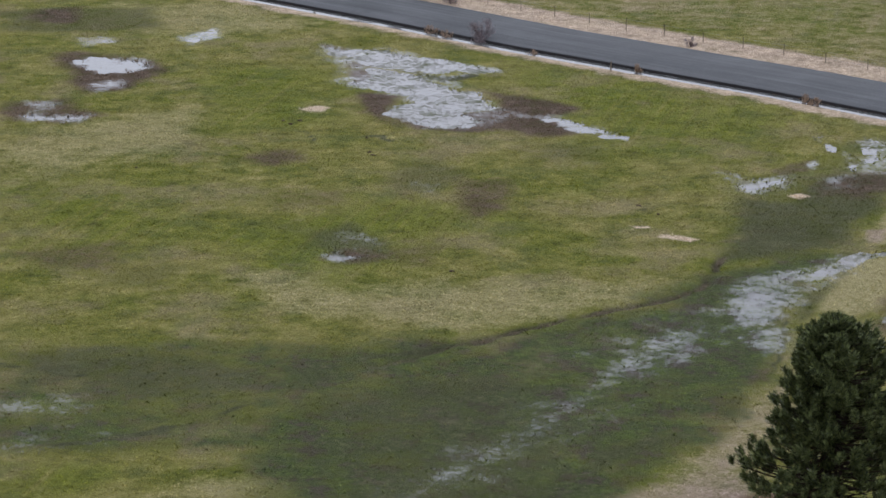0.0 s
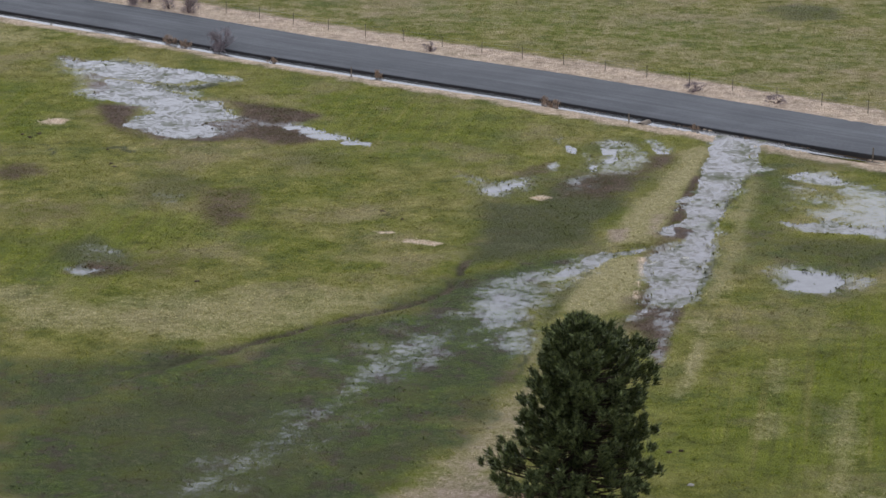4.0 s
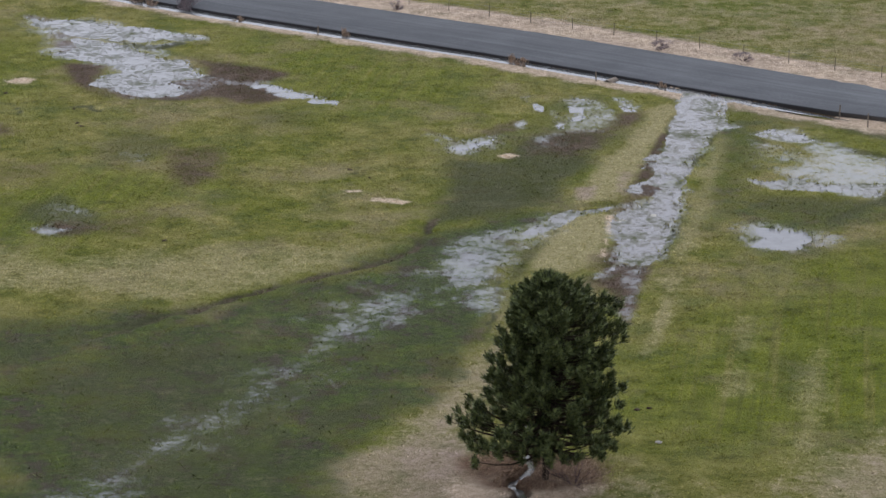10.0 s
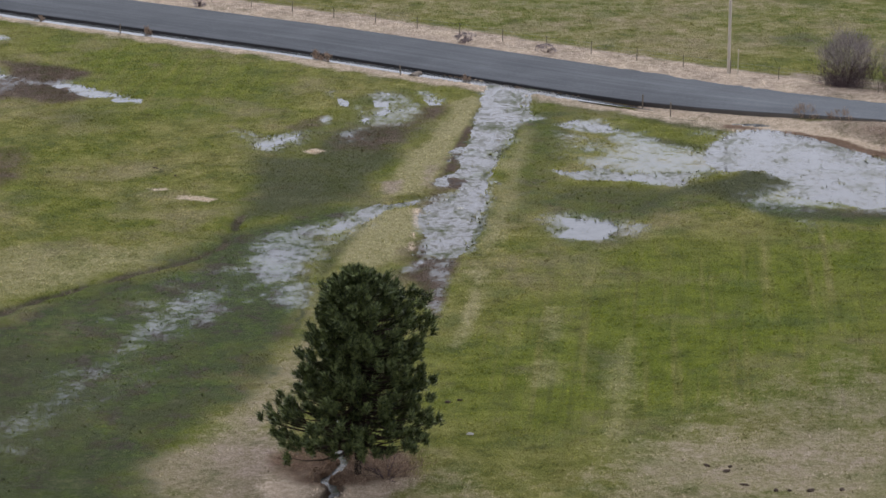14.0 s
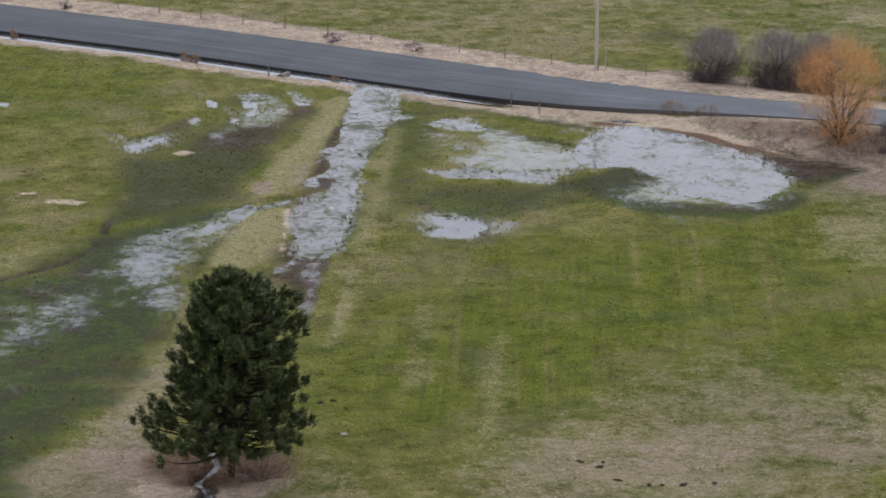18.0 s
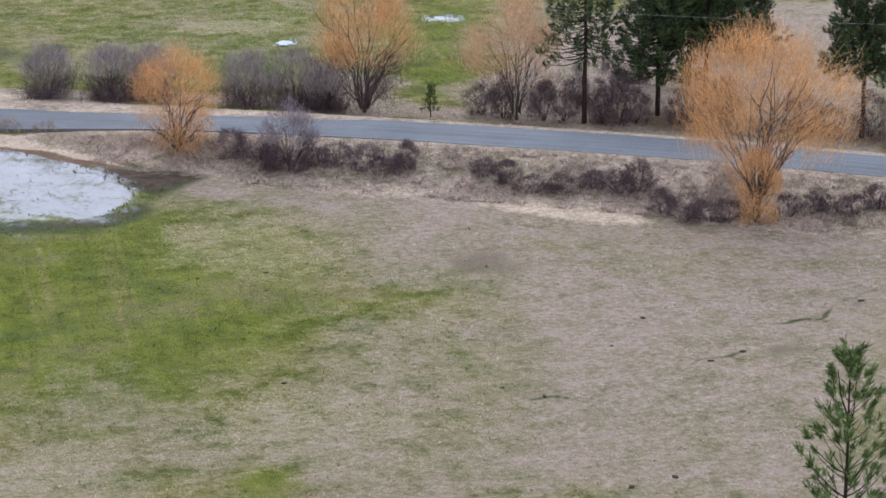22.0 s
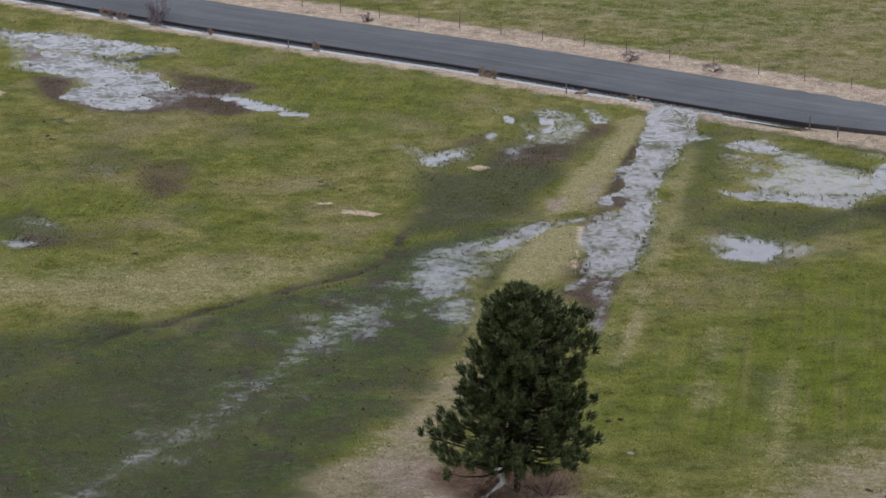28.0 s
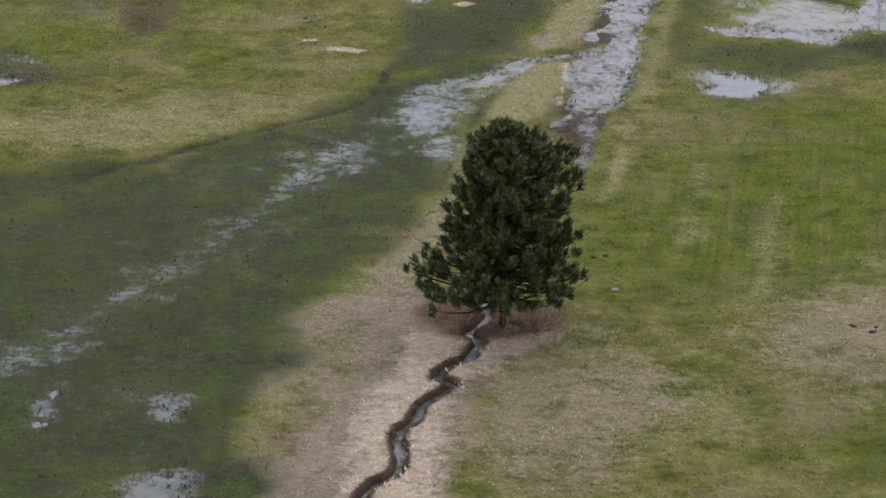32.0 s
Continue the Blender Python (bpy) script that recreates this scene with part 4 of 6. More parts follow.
    ('dark', 0.9, 0.35, [(16.1, 180.9), (16.9, 185.4), (18.0, 190.1), (18.6, 194.0), (18.8, 193.7), (18.2, 189.4), (17.1, 184.6), (16.2, 179.9)]),
    ('dark', 0.8, 0.3, [(20.6, 206.9), (21.9, 210.1), (22.5, 213.4), (23.2, 215.8), (23.5, 215.4), (22.7, 212.3), (21.9, 208.9), (20.6, 205.7)]),
    ('dark', 0.7, 0.3, [(21.8, 227.1), (21.0, 223.2), (19.8, 216.8), (19.2, 213.3), (18.2, 209.1), (18.0, 209.5), (19.1, 214.7), (20.4, 221.4), (21.5, 227.1)]),
    ('dark', 0.6, 1.2, [(-28.1, 194.7), (-26.1, 198.0), (-22.2, 193.0), (-22.3, 187.2), (-26.2, 186.8)]),
    ('pale', 0.5, 1.2, [(-3.5, 144.4), (-1.0, 147.9), (-2.2, 141.0), (-3.9, 136.2), (-5.1, 134.7)]),
    ('dry', 0.6, 1.5, [(-1.0, 144.4), (2.1, 147.8), (3.2, 142.6), (1.3, 136.1), (-1.0, 128.7), (-2.0, 123.1), (-3.6, 123.2), (-2.7, 133.1)]),
    ('mud', 0.84, 0.35, [(19.7, 215.9), (18.3, 209.1), (17.5, 205.3), (17.4, 202.5), (16.2, 201.1), (15.4, 198.6), (15.0, 198.6), (15.9, 202.0), (16.9, 205.4), (17.8, 210.0), (19.2, 216.0)]),
    ('litter', 0.85, 0.35, [(39.3, 215.0), (43.5, 212.8), (47.4, 209.8), (50.0, 205.3), (52.0, 202.5), (51.1, 201.6), (48.5, 204.8), (45.1, 209.5), (41.2, 212.8), (39.0, 213.4)]),
    ('mud', 0.78, 0.9, [(49.3, 204.4), (51.4, 202.2), (55.6, 199.5), (57.0, 197.5), (54.1, 195.8), (51.4, 195.0), (51.0, 197.6), (50.2, 200.8)]),
    ('pale', 0.5, 3, [(6.0, 134.4), (11.4, 140.7), (15.4, 135.8), (17.4, 128.3), (14.1, 122.8), (3.3, 123.0)]),
    ('pale', 0.55, 3, [(21.2, 143.2), (26.2, 145.4), (36.4, 145.5), (34.0, 135.4), (20.2, 136.5)]),
    ('dark', 0.45, 3, [(-22.7, 160.0), (-12.7, 161.9), (-5.0, 155.6), (-6.9, 144.5), (-7.8, 131.8), (-8.5, 123.3), (-18.1, 123.5)]),
    ('dark', 0.9, 0.5, [(-28.7, 250.8), (-26.2, 248.9), (-23.9, 245.9), (-22.2, 247.0), (-20.8, 248.7), (-21.6, 249.9), (-23.6, 248.0), (-25.1, 248.4), (-27.3, 250.1)]),
    ('mud', 0.78, 1.0, [(-31.4, 241.6), (-27.0, 240.3), (-27.5, 235.5), (-27.6, 231.7), (-24.6, 228.1), (-26.0, 228.1), (-29.4, 233.4)]),
    ('mud', 0.78, 1.0, [(-19.8, 242.5), (-16.5, 241.1), (-10.9, 236.6), (-12.7, 233.8), (-17.1, 235.5), (-18.4, 237.2)]),
]

# trodden wet lines in the grass: half width, amount, line
TRACKS = [
    (0.4, 1.0, [(-12.5, 171.6), (-14.2, 170.6), (-16.6, 169.2), (-19.3, 167.4), (-21.2, 165.9), (-23.5, 162.1), (-25.2, 158.9), (-27.2, 156.7), (-29.9, 153.2), (-34.4, 150.5), (-37.9, 148.7)]),
    (0.27999999999999997, 0.8999999999999999, [(-20.9, 165.9), (-23.9, 164.5), (-29.2, 162.3), (-36.7, 161.3), (-43.5, 163.1)]),
    (0.24, 0.75, [(-25.8, 158.9), (-28.9, 157.0), (-31.7, 153.7)]),
    (0.22400000000000003, 0.8250000000000001, [(77.4, 150.4), (79.8, 150.4), (83.6, 150.7), (86.7, 152.7), (90.9, 155.1)]),
    (0.2, 0.75, [(70.0, 143.9), (73.0, 145.3), (76.1, 146.1)]),
    (0.17600000000000002, 0.75, [(60.5, 143.0), (62.0, 142.7), (64.1, 141.3)]),
    (0.17600000000000002, 0.6000000000000001, [(71.9, 155.2), (73.5, 154.4), (75.2, 155.5)]),
    (0.24, 0.75, [(-36.4, 229.4), (-34.8, 228.1), (-31.8, 220.8), (-30.1, 222.0)]),
    (0.24, 0.8999999999999999, [(-28.6, 224.7), (-26.8, 225.2), (-26.1, 223.3)]),
    (0.2, 0.8999999999999999, [(-6.3, 204.7), (-4.4, 205.4), (-5.0, 203.7)]),
    (0.24, 1.0, [(5.3, 176.7), (4.8, 170.7), (4.3, 166.2), (3.3, 165.1)]),
]

ROAD = [(-760, 833), (-330, 506), (-130, 356.5), (-47.0, 295.1), (-27.6, 280.5), (-13.3, 268.8), (0.8, 258.7), (11.1, 251.4),
        (23.6, 241.5), (36.2, 231.4), (47.2, 222.3), (54.5, 216.4), (65.0, 208.9), (71.0, 204.3), (78.1, 199.3),
        (88.5, 191.8), (95.5, 186.4), (104.1, 178.8), (125, 160), (200, 88), (420, -124)]
HALF = 3.2


# ---------------------------------------------------------------- plan arithmetic
def lattice(ix, iy, seed):
    h = (ix.astype(np.int64) * 374761393 + iy.astype(np.int64) * 668265263 + seed * 982451653) & 0x7FFFFFFF
    h = ((h ^ (h >> 13)) * 1274126177) & 0x7FFFFFFF
    return ((h ^ (h >> 16)) & 0xFFFF) / 65535.0


def value_noise(x, y, seed=0):
    ix, iy = np.floor(x), np.floor(y)
    u, v = x - ix, y - iy
    u, v = u * u * (3 - 2 * u), v * v * (3 - 2 * v)
    a, b = lattice(ix, iy, seed), lattice(ix + 1, iy, seed)
    c, d = lattice(ix, iy + 1, seed), lattice(ix + 1, iy + 1, seed)
    return (a + (b - a) * u) * (1 - v) + (c + (d - c) * u) * v


def fbm(x, y, scale, octaves=4, seed=0):
    total, amp, norm = 0.0, 1.0, 0.0
    for k in range(octaves):
        total = total + amp * (value_noise(x / scale, y / scale, seed + k) - 0.5)
        norm, amp, scale = norm + amp, amp * 0.55, scale / 2.03
    return 2 * total / norm


def inside(poly, x, y):
    """Signed distance to a closed outline, positive inside."""
    p = np.array(poly)
    q = np.roll(p, -1, 0)
    d2 = np.full(x.shape, 1e12)
    odd = np.zeros(x.shape, bool)
    for (ax, ay), (bx, by) in zip(p, q):
        ex, ey = bx - ax, by - ay
        k = np.clip(((x - ax) * ex + (y - ay) * ey) / (ex * ex + ey * ey + 1e-9), 0, 1)
        d2 = np.minimum(d2, (x - ax - k * ex) ** 2 + (y - ay - k * ey) ** 2)
        cross = (ay > y) != (by > y)
        odd ^= cross & (x < ex * (y - ay) / (ey if abs(ey) > 1e-9 else 1e-9) + ax)
    return np.where(odd, 1, -1) * np.sqrt(d2)


def along(line, x, y):
    """Signed distance from a line (positive on its right as it runs), and the distance run."""
    best, side, run = np.full(x.shape, 1e12), np.zeros(x.shape), np.zeros(x.shape)
    total = 0.0
    for (ax, ay), (bx, by) in zip(line[:-1], line[1:]):
        ex, ey = bx - ax, by - ay
        size = math.hypot(ex, ey)
        k = np.clip(((x - ax) * ex + (y - ay) * ey) / size ** 2, 0, 1)
        d2 = (x - ax - k * ex) ** 2 + (y - ay - k * ey) ** 2
        near = d2 < best
        best = np.where(near, d2, best)
        side = np.where(near, np.sign((x - ax) * ey - (y - ay) * ex), side)
        run = np.where(near, total + k * size, run)
        total += size
    return side * np.sqrt(best), run


def smooth(a, b, v):
    k = np.clip((v - a) / (b - a), 0, 1)
    return k * k * (3 - 2 * k)


ROAD_EDGE = np.array(ROAD, float)          # far edge of the road
_d = np.gradient(ROAD_EDGE, axis=0)
_d /= np.linalg.norm(_d, axis=1)[:, None]
CENTRE = ROAD_EDGE + np.stack([_d[:, 1], -_d[:, 0]], 1) * HALF     # moved towards the near side
CENTRE = [tuple(p) for p in CENTRE]


def road_level(x):
    return 0.30 + 1.40 * smooth(30, 75, x)


def near_half(x):
    """The near lane has a wide gravel shoulder in the flats, none on the bank."""
    return HALF - 0.6 + 3.3 * (1 - smooth(36, 57, x))


def flats(x):
    return 1 - smooth(40, 57, x)


def bank_width(x):
    return 0.40 + 7.4 * smooth(38, 66, x)


def land(x, y):
    """Height of the land without pools: road bank, roadside ditch, gentle swells."""
    x, y = np.asarray(x, float), np.asarray(y, float)
    s, _ = along(CENTRE, x, y)
    top, bw, nh = road_level(x), bank_width(x), near_half(x)
    fl = flats(x)
    near = (top - 0.34 * fl) * (1 - smooth(nh + 0.2 - 0.3 * fl, nh + 0.2 - 0.3 * fl + bw, s))
    far = top - (top - 0.32) * smooth(HALF + 0.4, HALF + 6.0, -s) - 0.25 * smooth(HALF + 6, HALF + 40, -s)
    lift = np.where(s > 0, near, far)
    ditch = np.exp(-((s - nh - 0.85) / 0.66) ** 2) * 0.36 * (1 - smooth(40, 46, x)) * np.clip(0.85 + 0.6 * fbm(x, y, 10.0, 2, 33) + smooth(16, 24, x), 0.5, 1)
    swell = 0.10 * fbm(x, y, 18.0, 2, 40) * smooth(HALF + 4, HALF + 12, np.abs(s))
    return lift - ditch + swell


def ground_at(x, y):
    return float(land(np.array([x]), np.array([y]))[0])


def sheet(name, verts, faces, material=None, smooth_shade=False):
    me = bpy.data.meshes.new(name)
    me.from_pydata(verts, [], faces)
    if material:
        me.materials.append(material)
    if smooth_shade:
        me.polygons.foreach_set("use_smooth", [True] * len(me.polygons))
    me.update()
    return me


# ---------------------------------------------------------------- ground
STEP = 0.4
xs = np.concatenate([-np.geomspace(4200, 100, 16), np.arange(-92, -6, STEP), np.arange(-6, 9, 0.2), np.arange(9.2, 150, STEP), np.geomspace(160, 4200, 16)])
ys = np.concatenate([-np.geomspace(4200, 20, 14), np.linspace(0, 95, 12), np.arange(100, 112, STEP), np.arange(112, 151, 0.2), np.arange(151.2, 330, STEP), np.geomspace(340, 4300, 18)])
GX, GY = np.meshgrid(xs, ys)
core = (GX > -100) & (GX < 155) & (GY > 95) & (GY < 335)
gx, gy = GX[core], GY[core]


def weight(poly, x, y, soft, wob, seed):
    p = np.array(poly)
    m = 1.3 * wob + soft + 1
    box = (x > p[:, 0].min() - m) & (x < p[:, 0].max() + m) & (y > p[:, 1].min() - m) & (y < p[:, 1].max() + m)
    out = np.zeros(x.shape)
    bx, by = x[box], y[box]
    d = inside(poly, bx, by) + wob * fbm(bx, by, 3.5 + wob, 4, seed)
    out[box] = smooth(-soft, soft, d)
    return out


STREAM = [(6.0, 150.5), (5.9, 148.6), (5.80, 147.25), (5.68, 145.73), (5.94, 144.41), (6.08, 143.37), (5.54, 142.02), (4.96, 141.20), (4.81, 140.37), (5.22, 140.03), (5.36, 138.96), (5.02, 137.76), (4.70, 136.82), (3.85, 136.05), (3.18, 135.06), (3.07, 134.06), (3.58, 133.82), (3.77, 133.13), (3.31, 132.25), (2.73, 131.52), (2.23, 130.65), (1.92, 129.50), (1.68, 128.37), (1.12, 127.68), (0.91, 126.30), (1.03, 124.66), (1.01, 123.00), (0.60, 121.97), (-0.15, 121.28), (-0.68, 120.15), (-1.01, 118.91), (-1.82, 116.50), (-2.54, 113.03)]
# how deep each pool is cut, and how much grass stands out of it
DEPTH = {"pool": (0.10, 0.06), "pond_a": (0.09, 0.10), "pond_f": (0.04, 0.13), "marsh_pool": (0.105, 0.11), "ditch": (0.16, 0.15),
         "lake": (0.09, 0.06), "lake_west": (0.06, 0.09), "lake_south": (0.06, 0.09), "pond_a_north": (0.08, 0.10), "marsh_neck": (0.07, 0.1), "pond_k": (0.02, 0.12), "pond_q": (0.02, 0.12), "pond_c": (0.06, 0.09), "pond_s": (0.01, 0.12), "pond_p": (0.03, 0.1), "pond_r": (0.02, 0.1)}
z = land(gx, gy)
z += 0.03 * fbm(gx, gy, 1.6, 3, 7)
# a worn step where the pasture drops to the marsh
STEP_LINE = [(-40, 150.0), (-21.0, 164.7), (-14.6, 170.8), (-7.8, 176.9), (-3.0, 181.1), (-0.4, 184.2), (0.6, 188.1), (1.2, 191.6)]
s_step, _ = along(STEP_LINE, gx, gy)
s_step = s_step + 0.6 * fbm(gx, gy, 2.0, 3, 21)
w_step = np.exp(-(s_step / 0.42) ** 2) * smooth(-26, -14, gx) * np.clip(0.85 + 0.9 * fbm(gx, gy, 2.2, 3, 23), 0.2, 1)
z -= 0.2 * w_step
pooled, shore = np.zeros(gx.shape), np.zeros(gx.shape)
for name, poly in POOLS.items():
    rim = np.zeros(gx.shape)
    q = np.array(poly)
    box = (gx > q[:, 0].min() - 5) & (gx < q[:, 0].max() + 5) & (gy > q[:, 1].min() - 5) & (gy < q[:, 1].max() + 5)
    rim[box] = inside(poly, gx[box], gy[box]) > -4.4
    z = np.where((rim > 0) & (z > -0.15), np.maximum(z, 0.0 + 0.025 * fbm(gx, gy, 1.3, 2, 9)), z)
for k, (name, poly) in enumerate(POOLS.items()):
    depth, rough = DEPTH.get(name, (0.04, 0.11))
    w = weight(poly, gx, gy, 0.5, 0.7 if name not in ("rill", "ditch") else 0.5, 100 + k * 5)
    z = z * (1 - w) + w * (-0.04 - depth + rough * 2.2 * fbm(gx, gy, 1.1, 4, 300 + k))
    pooled = np.maximum(pooled, w)
    shore = np.maximum(shore, weight(poly, gx, gy, 1.2, 1.2, 100 + k * 5))
for k, (kind, amount, soft, poly) in enumerate(MOTTLES):
    if kind == "mud" and amount >= 0.8:
        w = weight(poly, gx, gy, 0.5, 0.6, 700 + k)
        z = z * (1 - w) + w * (-0.03 + 0.16 * fbm(gx, gy, 1.1, 3, 720 + k))
s_stream, _ = along(STREAM, gx, gy)
w_stream = 1 - smooth(0.12, 0.36, np.abs(s_stream + 0.2 * fbm(gx, gy, 0.6, 2, 77)))
z -= 0.62 * w_stream

# what grows where
cover = {k: np.zeros(gx.shape) for k in ("dry", "wet", "mud", "lush", "straw", "litter", "film", "pale", "dark")}


def lay(kind, poly, amount=1.0, soft=1.5, wob=1.6, seed=0):
    cover[kind] = np.maximum(cover[kind], amount * weight(poly, gx, gy, soft, wob, seed))


for k, (name, poly) in enumerate(PATCHES.items()):
    kind, amount, soft = {
        "mud": ("mud", 0.68, 1.8), "marsh": ("wet", 0.75, 3.0), "dark": ("wet", 0.5, 2.0), "lakeshore": ("wet", 0.8, 1.2), "wet": ("wet", 0.6, 2.0),
        "tan": ("dry", 0.66, 9.0), "bank": ("dry", 0.8, 0.8), "strip": ("dry", 0.55, 0.9), "streambank": ("dry", 0.72, 1.6), "dry": ("dry", 0.46, 4.0),
        "pale": ("dry", 0.5, 1.0), "strawbed": ("straw", 0.72, 1.1), "straw": ("straw", 0.75, 0.35), "tree": ("litter", 0.8, 0.9), "rust": ("litter", 0.7, 1.5),
        "lush": ("lush", 0.72, 8.0), "olive": ("lush", 0.7, 1.6), "brown": ("mud", 0.48, 2.2), "green": ("lush", 0.7, 3.0)}[name.split("_")[0]]
    if name in ("dry_near_stream", "dry_right_low"):
        amount, soft = 0.36, 3.5
    if name == "dry_near_slope":
        amount, soft = 0.52, 2.0
    if name == "tan_low":
        amount, soft = 0.5, 8.0
    if name == "straw_toe":
        amount, soft = 0.66, 1.4
    # weak and wide: haze over the far field put into its colour
    if name == "dry_beyond":
        amount, soft = 0.26, 6.0
    if name == "dry_toe":
        amount, soft = 0.7, 1.8
    lay(kind, poly, amount, soft, min(6.0, soft * 1.2), 500 + k * 7)
for k, (kind, amount, soft, poly) in enumerate(MOTTLES):
    lay(kind, poly, amount, soft * (1.5 if kind == "film" else 1.0), min(4.0, soft * 1.1), 3000 + k * 7)
for k, (half, amount, line) in enumerate(TRACKS):
    d_line, _ = along(line, gx, gy)
    d_line = d_line + 0.9 * fbm(gx, gy, 2.2, 3, 4000 + k)
    cover["dark"] = np.maximum(cover["dark"], amount * np.exp(-(d_line / half) ** 2) * np.clip(0.7 + 1.2 * fbm(gx, gy, 2.4, 3, 4100 + k), 0.0, 1.2))
side, _ = along(CENTRE, gx, gy)
edge_n = 0.6 * fbm(gx, gy, 2.5, 3, 61)
bw = bank_width(gx)
left = 1 - smooth(38, 52, gx)
nh = near_half(gx)
verge_near = smooth(nh + 1.9 * left - 0.9, nh + 2.1 * left - 0.6, side) * (1 - smooth(nh + bw + 2.2, nh + bw + 4.0, side + 1.6 * edge_n))
verge_far = smooth(HALF - 1.4, HALF - 0.9, -side) * (1 - smooth(HALF + 4.4, HALF + 6.4, -side + edge_n))
cover["dry"] = np.maximum(cover["dry"], np.maximum(0.72 * verge_near, 0.85 * verge_far))
cover["straw"] = np.maximum(cover["straw"], np.maximum(0.52 * verge_far, 0.36 * verge_near + 0.16 * left * verge_near))
# dark strip down the steep near bank, its shade painted with the mud cover
bank_dark = smooth(nh - 0.6, nh - 0.3, side) * (1 - smooth(nh + 0.35, nh + 0.6, side)) * left
toe = smooth(nh + bw - 1, nh + bw + 1, side) * (1 - smooth(nh + bw + 8, nh + bw + 16, side + 4 * edge_n)) * smooth(54, 64, gx)
cover["dry"] = np.maximum(cover["dry"], 0.66 * toe)
slope = smooth(nh + 0.2, nh + 0.8, side) * (1 - smooth(nh + 0.5 * bw, nh + 0.8 * bw, side)) * smooth(41, 52, gx) * (1 - smooth(60, 74, gx))
cover["litter"] = np.maximum(cover["litter"], 0.45 * slope)
cover["mud"] = np.maximum(cover["mud"], 0.85 * bank_dark)
cover["mud"] = np.maximum(cover["mud"], 0.8 * (1 - smooth(0.35, 0.75, np.abs(s_stream))))
# dark growth along the step, with the small bank's shadow painted in
cover["dark"] = np.maximum(cover["dark"], 1.0 * w_step)
cover["mud"] = np.maximum(cover["mud"], 0.6 * w_step)
cover["mud"] = np.maximum(cover["mud"], 0.30 * pooled)
cover["wet"] = np.maximum(cover["wet"], 0.5 * shore)
cover["film"] = np.maximum(cover["film"], 0.76 * shore)
cover["straw"] *= 1 - 0.95 * (1 - smooth(0.35, 0.7, np.abs(s_stream)))
cover["wet"] = cover["wet"] + 0.26 * fbm(gx, gy, 6.0, 5, 921) * (cover["wet"] > 0.04)
cover["film"] = cover["film"] + 0.22 * fbm(gx, gy, 2.6, 4, 931) * (cover["film"] > 0.06)
cover["film"] *= 1 - 0.8 * (cover["mud"] > 0.79)
cover["dry"] *= 1 - 0.8 * shore
cover["dry"] *= 1 - 0.95 * weight(PATCHES["olive_patch"], gx, gy, 1.4, 1.6, 41)
cover["dry"] = cover["dry"] + 0.10 * fbm(gx, gy, 9.0, 4, 911) * (cover["dry"] > 0.05)

vz = np.zeros(GX.shape)
vz[core] = z
verts = np.stack([GX.ravel(), GY.ravel(), vz.ravel()], 1)
ny, nx = GX.shape
idx = np.arange(nx * ny).reshape(ny, nx)
quads = np.stack([idx[:-1, :-1].ravel(), idx[:-1, 1:].ravel(), idx[1:, 1:].ravel(), idx[1:, :-1].ravel()], 1)
me = bpy.data.meshes.new("ground")
me.vertices.add(len(verts))
me.vertices.foreach_set("co", verts.ravel())
me.loops.add(quads.size)
me.loops.foreach_set("vertex_index", quads.ravel().astype(np.int32))
me.polygons.add(len(quads))
me.polygons.foreach_set("loop_start", np.arange(0, quads.size, 4, dtype=np.int32))
me.polygons.foreach_set("use_smooth", np.ones(len(quads), bool))
me.update(calc_edges=True)
for layer, keys in (("cover_a", ("dry", "wet", "mud")), ("cover_b", ("lush", "straw", "litter")), ("cover_c", ("pale", "dark"))):
    at = me.color_attributes.new(layer, "FLOAT_COLOR", "POINT")
    data = np.zeros((ny, nx, 4), np.float32)
    data[..., 3] = 1
    for c, key in enumerate(keys):
        data[..., c] = 0
        tmp = np.zeros(GX.shape, np.float32)
        tmp[core] = cover[key]
        data[..., c] = tmp
    at.data.foreach_set("color", data.ravel())
film_at = me.attributes.new("film", "FLOAT", "POINT")
film_all = np.zeros(GX.shape, np.float32)
film_all[core] = cover["film"]
film_at.data.foreach_set("value", film_all.ravel())
me.materials.append(M_GROUND)
ground = tagged(new("ground", me), "waterlogged pasture of green and straw-coloured grass", "ground", kind="structure")


# ---------------------------------------------------------------- water
def pool_sheet(poly, material, label, level=-0.04, grow=1.6, cell=0.8):
    """A level sheet of water that reaches a little under its banks."""
    p = np.array(poly)
    ax = np.arange(p[:, 0].min() - grow, p[:, 0].max() + grow + cell, cell)
    ay = np.arange(p[:, 1].min() - grow, p[:, 1].max() + grow + cell, cell)
    X, Y = np.meshgrid(ax, ay)
    near = inside(poly, X, Y) > -grow
    ids = np.full(X.shape, -1)
    ids[near] = np.arange(near.sum())
    v = [(x, y, level) for x, y in zip(X[near], Y[near])]
    a, b, c, d = ids[:-1, :-1].ravel(), ids[:-1, 1:].ravel(), ids[1:, 1:].ravel(), ids[1:, :-1].ravel()
    ok = (a >= 0) & (b >= 0) & (c >= 0) & (d >= 0)
    f = np.stack([a[ok], b[ok], c[ok], d[ok]], 1).tolist()
    return tagged(new("water", sheet("water", v, f, material)), label, "water", kind="structure")


